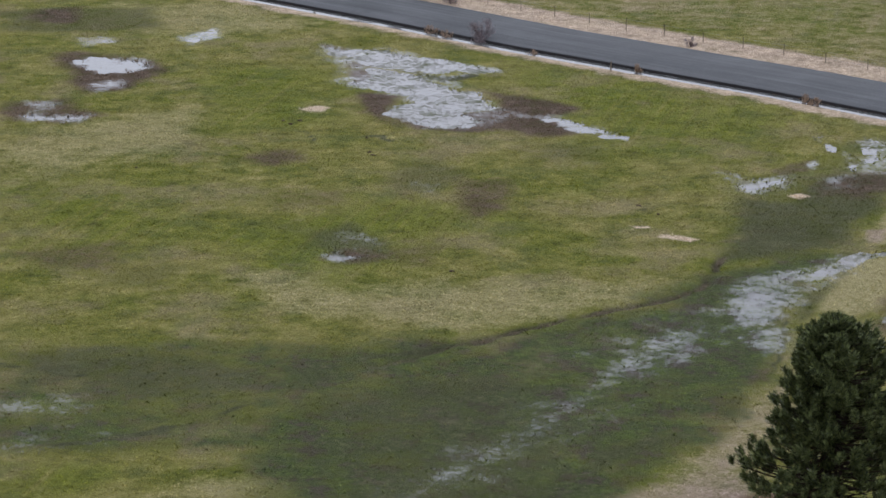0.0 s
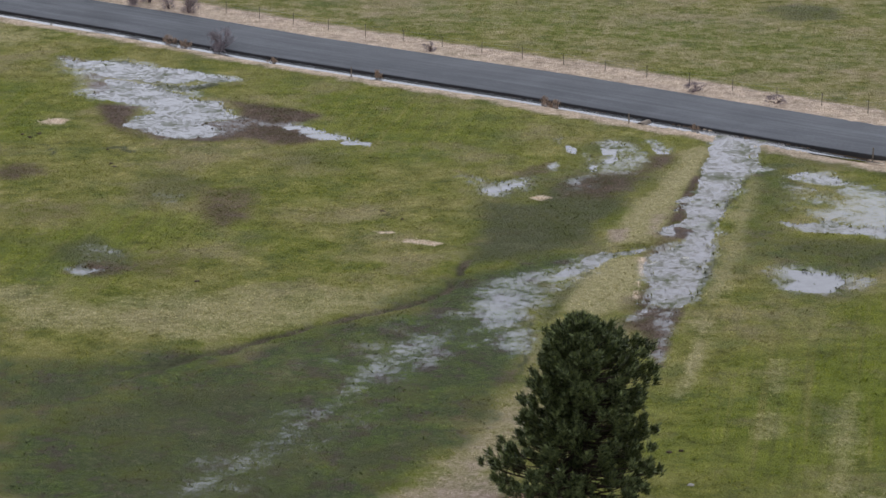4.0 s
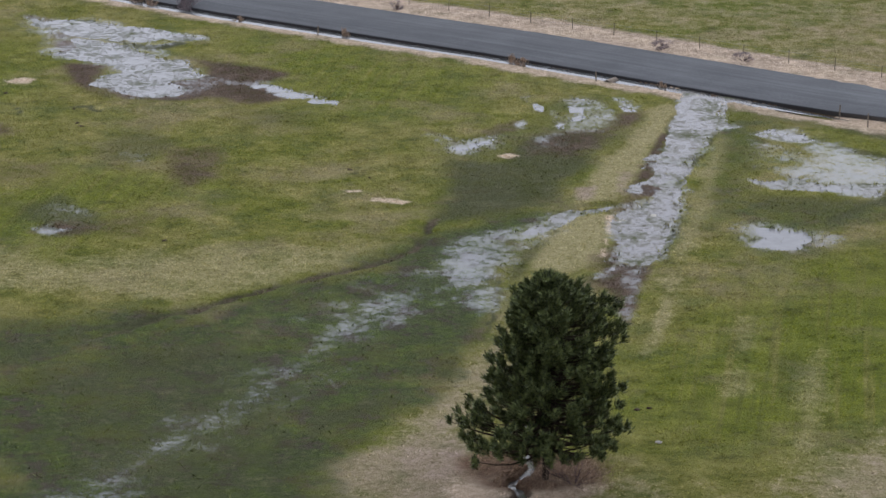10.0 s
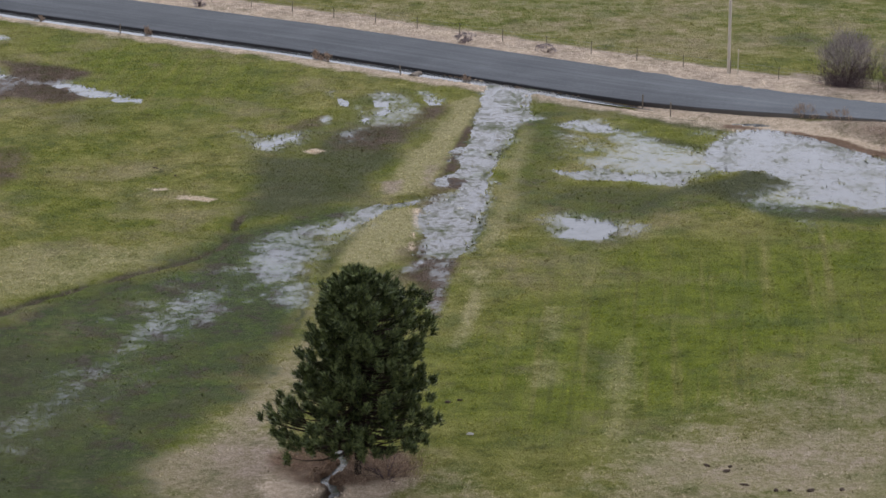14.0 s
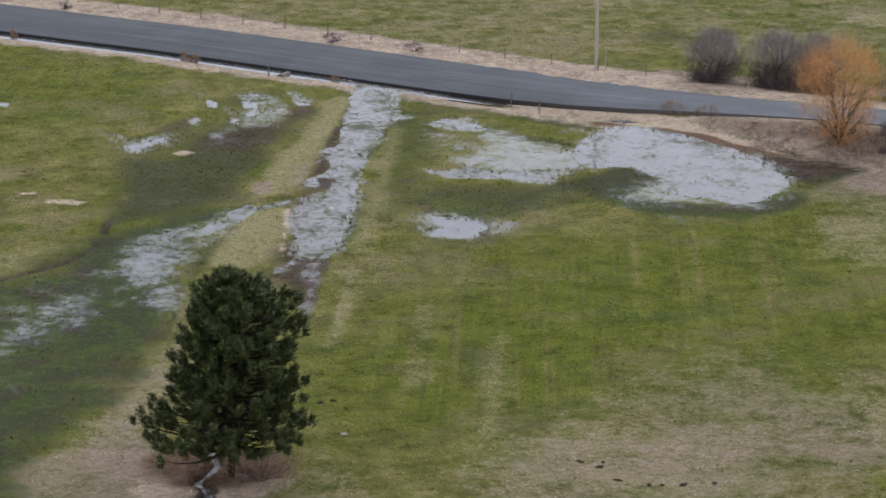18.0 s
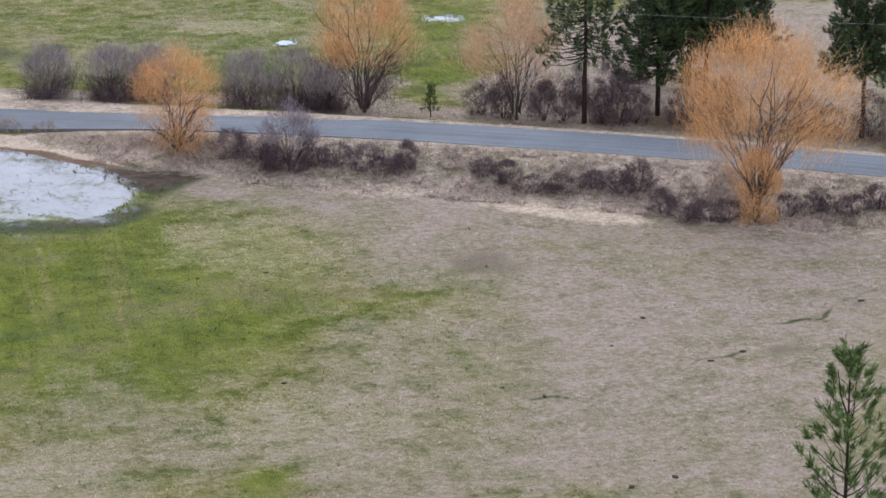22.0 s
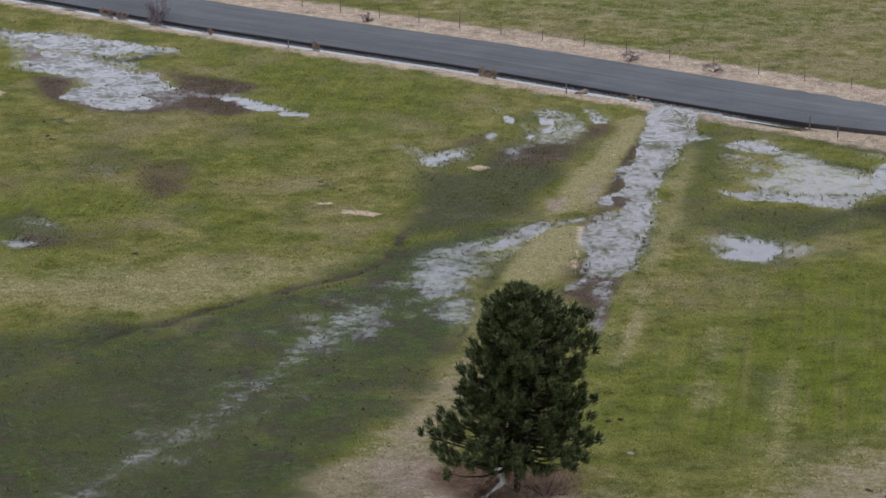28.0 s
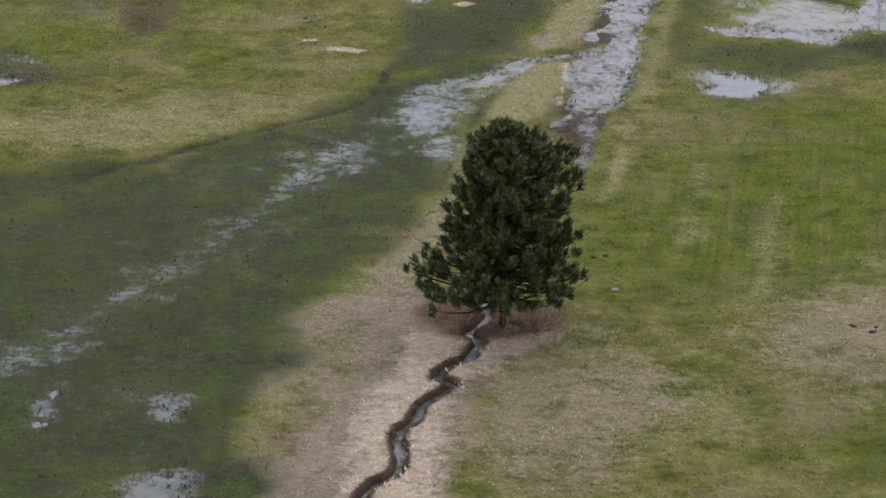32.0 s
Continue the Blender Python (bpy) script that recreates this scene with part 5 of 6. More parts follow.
LOOKS = {"pond_a": (M_WEEDY, "flooded hollow of grey water streaked with drowned grass"), "pond_f": (M_WEEDY, "weedy puddle among dark marsh grass"),
         "marsh_pool": (M_WEEDY, "shallow marsh pool with drowned grass showing through"), "ditch": (M_RUNNING, "water-filled field ditch running towards the road"),
         "lake": (M_LAKE, "wide sheet of flood water lying beside the road bank"), "lake_west": (M_WEEDY, "shallow flood water with grass showing through"), "lake_south": (M_WEEDY, "shallow flood water with grass showing through"), "pond_a_north": (M_WEEDY, "flooded hollow of grey water streaked with drowned grass"), "marsh_neck": (M_WEEDY, "shallow marsh pool with drowned grass showing through"), "pool": (M_WATER, "small clear puddle in the green field"),
         "rill": (M_RUNNING, "thin rill joining the marsh pool to the ditch"), "pond_k": (M_WEEDY, "muddy puddle in the pasture")}
for k, (name, poly) in enumerate(POOLS.items()):
    if name != "pond_n":
        mat, text = LOOKS.get(name, (M_WATER, "shallow puddle of flood water in the pasture"))
        pool_sheet(poly, mat, text, level=-0.035 - 0.002 * k, grow=2.8 if name != "rill" else 0.7, cell=0.8 if name != "rill" else 0.4)


def ribbon(name, line, half, level, material, label, kind="structure", category="water"):
    p = np.array(line, float)
    d = np.gradient(p, axis=0)
    d /= np.linalg.norm(d, axis=1)[:, None]
    n2 = np.stack([d[:, 1], -d[:, 0]], 1)
    taper = np.clip(np.arange(len(p))[::-1] / 6.0, 0.05, 1)[:, None] * half
    a, b = p + n2 * taper, p - n2 * taper
    lv = level if callable(level) else (lambda x, y: level)
    v = [(x, y, lv(x, y)) for x, y in a] + [(x, y, lv(x, y)) for x, y in b]
    k = len(p)
    return tagged(new(name, sheet(name, v, [(i, i + 1, k + i + 1, k + i) for i in range(k - 1)], material)), label, category, kind=kind)


ribbon("water", STREAM, 0.30, -0.30, M_RUNNING, "narrow winding stream of dark water through dry grass")
dl = np.array([(x, y) for x, y in CENTRE if -200 < x < 48])
dr = np.concatenate([[0], np.cumsum(np.linalg.norm(np.diff(dl, axis=0), axis=1))])
dk = np.arange(0, dr[-1], 2.0)
dd = np.stack([np.interp(dk, dr, dl[:, 0]), np.interp(dk, dr, dl[:, 1])], 1)
dd = dd[dd[:, 0] < 39.5]
dg = np.gradient(dd, axis=0)
dg /= np.linalg.norm(dg, axis=1)[:, None]
ditch_line = dd + np.stack([dg[:, 1], -dg[:, 0]], 1) * (near_half(dd[:, 0]) + 0.9)[:, None]
ribbon("water", ditch_line, 0.98, -0.075, M_WATER, "strip of standing water in the roadside ditch")

# ---------------------------------------------------------------- road
p = []
for (ax, ay), (bx, by) in zip(CENTRE[:-1], CENTRE[1:]):
    k = max(1, int(math.hypot(bx - ax, by - ay) / 4)) if -140 < ax < 210 else 1
    p += [(ax + (bx - ax) * i / k, ay + (by - ay) * i / k) for i in range(k)]
p = np.array(p + [CENTRE[-1]])
d = np.gradient(p, axis=0)
d /= np.linalg.norm(d, axis=1)[:, None]
n2 = np.stack([d[:, 1], -d[:, 0]], 1)
cross = [(-HALF - 0.5, -0.6), (-HALF, 0.03), (-HALF * 0.5, 0.07), (0, 0.10), (HALF * 0.5, 0.07), (HALF, 0.03), (HALF + 0.12, -0.5)]
v, fcs = [], []
for i in range(len(p)):
    wide = float(near_half(p[i][0])) / HALF
    for off, up in cross:
        q = p[i] + n2[i] * (off * wide if 0 < off <= HALF else off + (HALF * (wide - 1) if off > 0 else 0))
        tip = 0.16 * float(flats(p[i][0])) if off == HALF else 0.0
        v.append((q[0], q[1], float(road_level(p[i][0])) + up - tip))
w = len(cross)
for i in range(len(p) - 1):
    for j in range(w - 1):
        fcs.append((i * w + j, i * w + j + 1, (i + 1) * w + j + 1, (i + 1) * w + j))
road_me = sheet("road", v, fcs, M_ASPHALT)
uv = road_me.uv_layers.new(name="run")
for lp in road_me.loops:
    uv.data[lp.index].uv = ((lp.vertex_index % w) / (w - 1), (lp.vertex_index // w) * 4.0)
road = tagged(new("road", road_me), "grey two-lane country road of worn asphalt", "road", kind="structure")


# ---------------------------------------------------------------- helpers for things
def part(name, me, parent, label=""):
    ob = new(name, me)
    ob.parent = parent
    return tagged(ob, label) if label else ob


def thing(name, x, y, label, category, group="", z=None):
    e = new(name)
    e.location = (x, y, ground_at(x, y) if z is None else z)
    e.empty_display_size = 0.3
    return tagged(e, label, category, group)


def tubes(lines, sides=3):
    """Tapered tubes round polylines: (points, first radius, last radius)."""
    V, F, base = [], [], 0
    ring = [(math.cos(2 * math.pi * k / sides), math.sin(2 * math.pi * k / sides)) for k in range(sides)]
    for pts, r0, r1 in lines:
        pts = np.asarray(pts, float)
        n = len(pts)
        t = np.gradient(pts, axis=0)
        t /= np.linalg.norm(t, axis=1)[:, None] + 1e-9
        ref = np.array([0.31, 0.17, 0.05]) if abs(t[0][2]) > 0.7 else np.array([0, 0, 1.0])
        u = np.cross(t, ref)
        u /= np.linalg.norm(u, axis=1)[:, None] + 1e-9
        w = np.cross(t, u)
        r = np.linspace(r0, r1, n)[:, None]
        for c, s in ring:
            V.append(pts + (u * c + w * s) * r)
        for i in range(n - 1):
            for k in range(sides):
                k2 = (k + 1) % sides
                F.append((base + k * n + i, base + k2 * n + i, base + k2 * n + i + 1, base + k * n + i + 1))
        base += n * sides
    return np.concatenate(V), F


def tube_mesh(name, lines, material, sides=3):
    V, F = tubes(lines, sides)
    return sheet(name, V.tolist(), F, material, sides > 3)


def bend(start, direction, length, rng, n=4, wander=0.12, lift=0.0):
    pts, d = [np.array(start, float)], np.array(direction, float)
    for _ in range(n - 1):
        d = d / (np.linalg.norm(d) + 1e-9) + np.array([rng.uniform(-wander, wander), rng.uniform(-wander, wander), rng.uniform(-wander, wander) + lift])
        pts.append(pts[-1] + d / np.linalg.norm(d) * length / (n - 1))
    return np.array(pts)


# ---------------------------------------------------------------- grass that stands up
def scatter(count, seed):
    """Places for tufts, thicker in some spots than in others."""
    rng = np.random.RandomState(seed)
    x, y = rng.uniform(-85, 120, count), rng.uniform(112, 330, count)
    keep = (x > -0.30 * y - 6) & (x < 0.62 * y + 4)
    keep &= rng.random_sample(count) < (1.25 - y / 400) * (0.25 + 1.5 * np.clip(0.5 + 0.9 * fbm(x, y, 2.6, 3, 55), 0, 1))
    return x[keep], y[keep]


def grass_blades(name, label, x, y, seed, want, tallness):
    """Tufts of three bent blades, coloured by the same cover as the ground under them."""
    rng = np.random.RandomState(seed)
    flat = np.searchsorted(ys, y) * nx + np.searchsorted(xs, x)
    at = {k: v.ravel()[flat] for k, v in ALL.items()}
    zz = vz.ravel()[flat]
    s, _ = along(CENTRE, x, y)
    keep = ((s < -HALF - 0.5) | (s > near_half(x) + 0.6 + 1.2 * flats(x))) & (rng.random_sample(len(x)) < want(at, zz))
    x, y, zz, flat = x[keep], y[keep], zz[keep], flat[keep]
    at = {k: v[keep] for k, v in at.items()}
    n = len(x)
    tall = tallness(at)
    V = np.zeros((n, 3, 3, 3))
    for b in range(3):
        a = rng.uniform(0, 2 * np.pi, n)
        h = tall * rng.uniform(0.6, 1.5, n)
        wdt = rng.uniform(0.025, 0.06, n)
        px, py = x + rng.uniform(-0.1, 0.1, n), y + rng.uniform(-0.1, 0.1, n)
        lean = rng.uniform(0.8, 2.0, n) * h
        dx, dy = np.cos(a), np.sin(a)
        V[:, b, 0] = np.stack([px - dy * wdt, py + dx * wdt, zz - 0.03], 1)
        V[:, b, 1] = np.stack([px + dy * wdt, py - dx * wdt, zz - 0.03], 1)
        V[:, b, 2] = np.stack([px + dx * lean, py + dy * lean, zz + h], 1)
    me = bpy.data.meshes.new(name)
    me.vertices.add(n * 9)
    me.vertices.foreach_set("co", V.ravel())
    me.loops.add(n * 9)
    me.loops.foreach_set("vertex_index", np.arange(n * 9, dtype=np.int32))
    me.polygons.add(n * 3)
    me.polygons.foreach_set("loop_start", np.arange(0, n * 9, 3, dtype=np.int32))
    me.update(calc_edges=True)
    for layer, keys in (("cover_a", ("dry", "wet", "mud")), ("cover_b", ("lush", "straw", "litter")), ("cover_c", ("pale", "dark"))):
        col = me.color_attributes.new(layer, "FLOAT_COLOR", "POINT")
        data = np.ones((n, 9, 4), np.float32)
        for c, key in enumerate(keys):
            data[..., c] = at[key][:, None]
        col.data.foreach_set("color", data.ravel())
    me.materials.append(M_BLADES)
    return tagged(new(name, me), label, "grass", kind="stuff")


ALL = {}
for key in cover:
    ALL[key] = np.zeros(GX.shape, np.float32)
    ALL[key][core] = cover[key]
for key, val in (("pool", pooled), ("shore", shore), ("stream", smooth(0.2, 0.45, np.abs(s_stream)) * (1 - smooth(0.5, 1.2, np.abs(s_stream))))):
    ALL[key] = np.zeros(GX.shape, np.float32)
    ALL[key][core] = val
grass_blades("grass", "short tufts of green and straw-coloured pasture grass", *scatter(430000, 5), 6,
             lambda a, h: (a["pool"] < 0.5) * (1 - 0.93 * np.clip(a["wet"] * 1.3, 0, 1)) * (1 - np.clip(2 * a["film"], 0, 1)) * (1 - 0.9 * np.clip(a["dry"] * 1.6, 0, 1)) * (1 - 0.6 * np.clip(a["straw"], 0, 1)),
             lambda a: 0.07 + 0.05 * np.clip(a["dry"] + a["straw"], 0, 1) + 0.05 * a["wet"])
grass_blades("marsh_grass", "drowned sedge standing in the shallow water's edge", *scatter(900000, 15), 16,
             lambda a, h: 0.25 * (a["shore"] > 0.12) * ((a["pool"] < 0.5) | (h > -0.13)) * np.where(a["pool"] > 0.9, 0.10, 1.0),
             lambda a: 0.11 + 0.04 * a["pool"])
grass_blades("dry_grass", "dry straw-coloured grass hanging over the stream banks", *scatter(900000, 25), 26,
             lambda a, h: (a["stream"] > 0.3) * (h > -0.2) * 0.5, lambda a: 0.12 + 0 * a["dry"])


def bank_tussocks(count, seed):
    """Bleached grass tussocks that hang down the road bank."""
    rng = np.random.RandomState(seed)
    x, y = rng.uniform(50, 112, count), rng.uniform(155, 215, count)
    s, _ = along(CENTRE, x, y)
    nh, bw = near_half(x), bank_width(x)
    keep = (s > nh + 0.7) & (s < nh + bw + 2.0) & (rng.random_sample(count) < np.clip(0.5 + 1.6 * fbm(x, y, 3.0, 3, 71), 0.05, 1))
    x, y = x[keep], y[keep]
    n = len(x)
    zz = land(x, y)
    V = np.zeros((n, 9, 3, 3))
    for b in range(9):
        a = rng.uniform(0, 2 * np.pi, n)
        h = rng.uniform(0.16, 0.5, n)
        lean = h * rng.uniform(0.5, 1.6, n)
        wdt = rng.uniform(0.012, 0.035, n)
        px, py = x + rng.uniform(-0.2, 0.2, n), y + rng.uniform(-0.2, 0.2, n)
        dx, dy = np.cos(a), np.sin(a)
        V[:, b, 0] = np.stack([px - dy * wdt, py + dx * wdt, zz - 0.03], 1)
        V[:, b, 1] = np.stack([px + dy * wdt, py - dx * wdt, zz - 0.03], 1)
        V[:, b, 2] = np.stack([px + dx * lean - 0.2 * h, py + dy * lean - 0.4 * h, zz + h * rng.uniform(0.3, 1.0, n)], 1)
    me = bpy.data.meshes.new("bank_grass")
    me.vertices.add(n * 27)
    me.vertices.foreach_set("co", V.ravel())
    me.loops.add(n * 27)
    me.loops.foreach_set("vertex_index", np.arange(n * 27, dtype=np.int32))
    me.polygons.add(n * 9)
    me.polygons.foreach_set("loop_start", np.arange(0, n * 27, 3, dtype=np.int32))
    me.update(calc_edges=True)
    me.materials.append(M_TUSSOCK)
    return tagged(new("bank_grass", me), "bleached dry grass tussocks on the road bank", "grass", kind="stuff")


bank_tussocks(60000, 35)


# ---------------------------------------------------------------- bare shrubs and willows
def bare_tree(name, x, y, height, radius, label, twig_mat, bark_mat, stems=14, twigs=1200, low=0.1, trunk=0.0, stem_r=0.06, twig_r=0.014, twig_len=0.16,
              seed=1, category="tree", group="", base_mat=None, squash=1.0, lean=(0.0, 0.0), up=0.7, belly=0.45, tuck=0.35, clump=26, loose=0.13, even=0.8):
    """A leafless crown: stems fan from the root into an egg-shaped crown filled with fine twigs."""
    rng = random.Random(seed)
    root = thing(name, x, y, label, category, group)
    big, small, under = [], [], []
    lumps = [(rng.uniform(0, 6.28), rng.uniform(0.2, 1.0), rng.uniform(-0.16, 0.16)) for _ in range(10)]
    zc = belly * height

    def crown_point(inner):
        v = low + (1 - low) * rng.random() ** even
        k = (v - belly) / (1 - belly) if v > belly else (belly - v) / max(0.05, belly - low)
        limit = math.sqrt(max(0.0, 1 - k * k)) if v > belly else 1 - tuck * k * k
        a = rng.uniform(0, 2 * math.pi)
        for la, lh, lk in lumps:
            limit *= 1 + lk * max(0.0, math.cos(a - la)) * max(0.0, 1 - 3 * abs(v - lh))
        r = limit * (inner + (1 - inner) * rng.random()) ** 0.55
        pt = np.array([math.cos(a) * r * radius, math.sin(a) * r * radius * squash, v * height * rng.uniform(0.97, 1.02) + 0.05])
        pt[:2] += np.array(lean) * v
        return pt, pt

    if trunk > 0:
        big.append((np.array([(0, 0, -0.3), (0.03, 0.01, trunk * height * 0.5), (lean[0] * trunk, lean[1] * trunk, trunk * height)]), stem_r * 2.2, stem_r * 1.6))
    z0 = trunk * height - 0.05
    for s in range(stems):
        tip, u = crown_point(0.75)
        if tip[2] < zc and rng.random() < 0.6:
            tip[2] = zc + abs(tip[2] - zc)
        a = math.atan2(tip[1], tip[0])
        foot = np.array([math.cos(a) * 0.07 * radius, math.sin(a) * 0.07 * radius, z0])
        pts = []
        for k in range(6):
            q = k / 5
            m = foot * (1 - q) + tip * q
            m[:2] = foot[:2] + (tip[:2] - foot[:2]) * q ** 1.35
            m += np.array([rng.uniform(-1, 1), rng.uniform(-1, 1), rng.uniform(-0.5, 0.5)]) * 0.045 * height * math.sqrt(q)
            pts.append(m)
        pts = np.array(pts)
        pts = pts[:1] + (pts - pts[:1]) * rng.uniform(0.6, 0.95)
        big.append((pts, stem_r * rng.uniform(0.5, 1.1), 0.012))
        for b in range(4):
            i = rng.choice([2, 3, 3, 4])
            d0 = np.array([math.cos(a + rng.uniform(-1.4, 1.4)), math.sin(a + rng.uniform(-1.4, 1.4)), rng.uniform(0.4, 1.3)])
            big.append((bend(pts[i], d0, height * rng.uniform(0.12, 0.25), rng, 4, 0.2, 0.06), stem_r * 0.35, 0.01))
    clumps = [crown_point(0.35)[0] for _ in range(max(8, twigs // clump))]
    for t in range(twigs):
        c = clumps[t % len(clumps)]
        sp = loose * radius
        p0 = c + np.array([rng.gauss(0, sp), rng.gauss(0, sp), rng.gauss(0, 0.055 * height)])
        d = np.array([c[0] / radius * 0.6 + rng.uniform(-0.7, 0.7), c[1] / radius * 0.6 + rng.uniform(-0.7, 0.7), up + rng.uniform(-0.7, 0.6)])
        ln = height * twig_len * rng.uniform(0.5, 1.3)
        p0 = p0 - d / np.linalg.norm(d) * ln * 0.75
        p0[2] = max(0.0, p0[2])
        # twigs that start in the lowest third or so take base_mat
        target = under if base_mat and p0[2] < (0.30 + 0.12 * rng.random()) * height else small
        target.append((bend(p0, d, ln, rng, 3, 0.3, 0.05), twig_r, twig_r * 0.4))
    tagged(part("trunk", tube_mesh("trunk", big, bark_mat, 4), root), kind="stuff")
    part("crown", tube_mesh("crown", small, twig_mat, 3), root)
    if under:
        part("lower_twigs", tube_mesh("lower_twigs", under, base_mat, 3), root, "grey-brown lower twigs")
    return root


# ---------------------------------------------------------------- conifers
def tuft_verts(rng, at, direction, size, needles, V, F, fat=0.08):
    """A brush of flat needle blades round the tip of a twig."""
    d = Vector(direction).normalized()
    side = d.orthogonal().normalized()
    up = d.cross(side)
    at = Vector(at)
    for k in range(needles):
        a = 2 * math.pi * (k + rng.random()) / needles
        o = side * math.cos(a) + up * math.sin(a)
        start = at + d * rng.uniform(-0.5, 0.3) * size
        tip = start + (d * rng.uniform(0.4, 1.0) + o * rng.uniform(0.3, 0.7)) * size
        w = d.cross(o) * size * fat
        b = len(V)
        mid = start + (tip - start) * 0.55
        V += [tuple(start), tuple(mid + w), tuple(tip), tuple(mid - w)]
        F.append((b, b + 1, b + 2, b + 3))


def pine(name, x, y, height, label, profile, material, seed=1, whorls=34, per=6, tufts=11, size=0.42, needles=12, crown_from=0.1,
         droop=0.0, trunk_r=0.2, z=None, fat=0.08, leaders=0, climb=0.55, group="", knot=4, tight=1.5):
    rng = random.Random(seed)
    root = thing(name, x, y, label, "tree", group, z=z)
    trunk = [(np.array([(rng.uniform(-1, 1) * 0.04 * (k > 0), rng.uniform(-1, 1) * 0.04 * (k > 0), height * 0.98 * k / 9 - (0.3 if k == 0 else 0)) for k in range(10)]), trunk_r, 0.02)]
    for k in range(leaders):
        a = 2.1 * k + 0.4
        f = height * (0.8 + 0.04 * k)
        trunk.append((np.array([(0, 0, f), (math.cos(a) * 0.35, math.sin(a) * 0.35, f + 0.05 * height), (math.cos(a) * 0.5, math.sin(a) * 0.5, height * (0.97 - 0.02 * k))]), 0.04, 0.015))
    part("trunk", tube_mesh("trunk", trunk, M_BARK, 8), root, "rough brown trunk")
    limbs, V, F = [], [], []
    for w in range(whorls):
        h = crown_from + (0.985 - crown_from) * (w + rng.uniform(-0.3, 0.3)) / (whorls - 1)
        h = min(0.985, max(crown_from, h))
        for k in range(per):
            a = 2 * math.pi * (k + rng.random() * 0.9) / per + w * 2.4
            r = profile(h, a) * rng.uniform(0.66, 1.06)
            rise = (climb - 0.35 * (1 - h)) * r * 0.6 - droop * r
            p0 = np.array([0, 0, h * height - max(0.0, rise) * 0.6])
            end = np.array([math.cos(a) * r, math.sin(a) * r, h * height + rise * 0.5])
            mid = (p0 + end) / 2 + np.array([0, 0, -0.10 * r])
            pts = np.array([p0, (p0 + mid) / 2 + (0, 0, -0.03 * r), mid, (mid + end) / 2 + (0, 0, -0.02 * r), end])
            limbs.append((pts, max(0.015, 0.02 * r), 0.008))
            knots = []
            for g in range(max(1, tufts // knot)):
                q = 1.0 if g == 0 else 1 - 0.8 * rng.random() ** 1.3
                i = min(3, int(q * 4))
                c = pts[i] + (pts[i + 1] - pts[i]) * (q * 4 - i)
                off = (1 - q) * 0.55 * r + 0.1
                knots.append(c + np.array([rng.uniform(-1, 1) * off, rng.uniform(-1, 1) * off, rng.uniform(-0.2, 0.5) * off * 0.8]))
            for t in range(tufts):
                c = knots[t % len(knots)] + np.array([rng.gauss(0, 0.2), rng.gauss(0, 0.2), rng.gauss(0, 0.3)]) * size * tight
                dr = np.array([math.cos(a) + rng.uniform(-0.6, 0.6), math.sin(a) + rng.uniform(-0.6, 0.6), rng.uniform(0.5, 2.1) - droop * 2])
                tuft_verts(rng, c, dr, size * rng.uniform(0.7, 1.15), needles, V, F, fat)
    tagged(part("branchwork", tube_mesh("branchwork", limbs, M_BARK, 3), root), kind="stuff")
    part("crown", sheet("crown", V, F, material), root)
    return root


def lerp_table(h, table):
    for (h0, r0), (h1, r1) in zip(table[:-1], table[1:]):
        if h <= h1:
            return r0 + (r1 - r0) * (h - h0) / (h1 - h0)
    return table[-1][1]


LEFT = [(0.0, 2.4), (0.08, 3.4), (0.12, 3.4), (0.17, 4.2), (0.21, 5.6), (0.28, 5.4), (0.33, 3.9), (0.39, 3.5), (0.45, 2.7), (0.53, 3.1), (0.57, 2.3), (0.60, 2.05), (0.65, 2.4), (0.75, 2.15), (0.83, 2.0),
        (0.895, 1.75), (0.94, 1.25), (0.97, 0.75), (1.0, 0.25)]
RIGHT = [(0.0, 2.4), (0.08, 3.4), (0.12, 3.9), (0.19, 4.0), (0.28, 4.1), (0.45, 4.2), (0.53, 4.2), (0.60, 4.0), (0.75, 3.75), (0.83, 3.3), (0.895, 2.5), (0.94, 1.5), (1.0, 0.4)]


def lone_profile(h, a):
    k = 0.5 + 0.5 * math.cos(a)
    return (lerp_table(h, LEFT) * (1 - k) + lerp_table(h, RIGHT) * k) * (1 + 0.10 * math.sin(3 * a + 9 * h))


pine("pine_tree", 6.7, 141.2, 11.2, "dense dark green pine standing alone beside the stream", lone_profile, M_NEEDLE_LONE, seed=4, whorls=38, per=10, tufts=22, size=0.40,
     needles=13, crown_from=0.17, fat=0.078, climb=0.5, knot=6, tight=0.9)
bare_tree("dead_twigs", 8.2, 140.4, 1.5, 2.5, "tangle of dead reddish-brown twigs under the pine", M_WEED, M_BRUSH, 14, 420, 0.0, 0.0, 0.02, 0.009, 0.4, seed=57, category="twigs", tuck=0.1)
pine("pine_tree", 54.55, 95.6, 18.5, "sparse top of a young light green pine", lambda h, a: 0.25 + 4.4 * (1 - h) ** 0.8, M_NEEDLE_YOUNG, seed=9,
     whorls=22, per=4, tufts=4, size=0.46, needles=26, crown_from=0.4, fat=0.045, leaders=2, climb=1.5, knot=2, tight=0.7)
pine("pine_tree", 78.8, 207.6, 2.7, "small green conifer sapling beyond the road", lambda h, a: 0.1 + 0.75 * (1 - h), M_NEEDLE_YOUNG, seed=11,
     whorls=14, per=5, tufts=4, size=0.22, needles=9, crown_from=0.25, trunk_r=0.05)

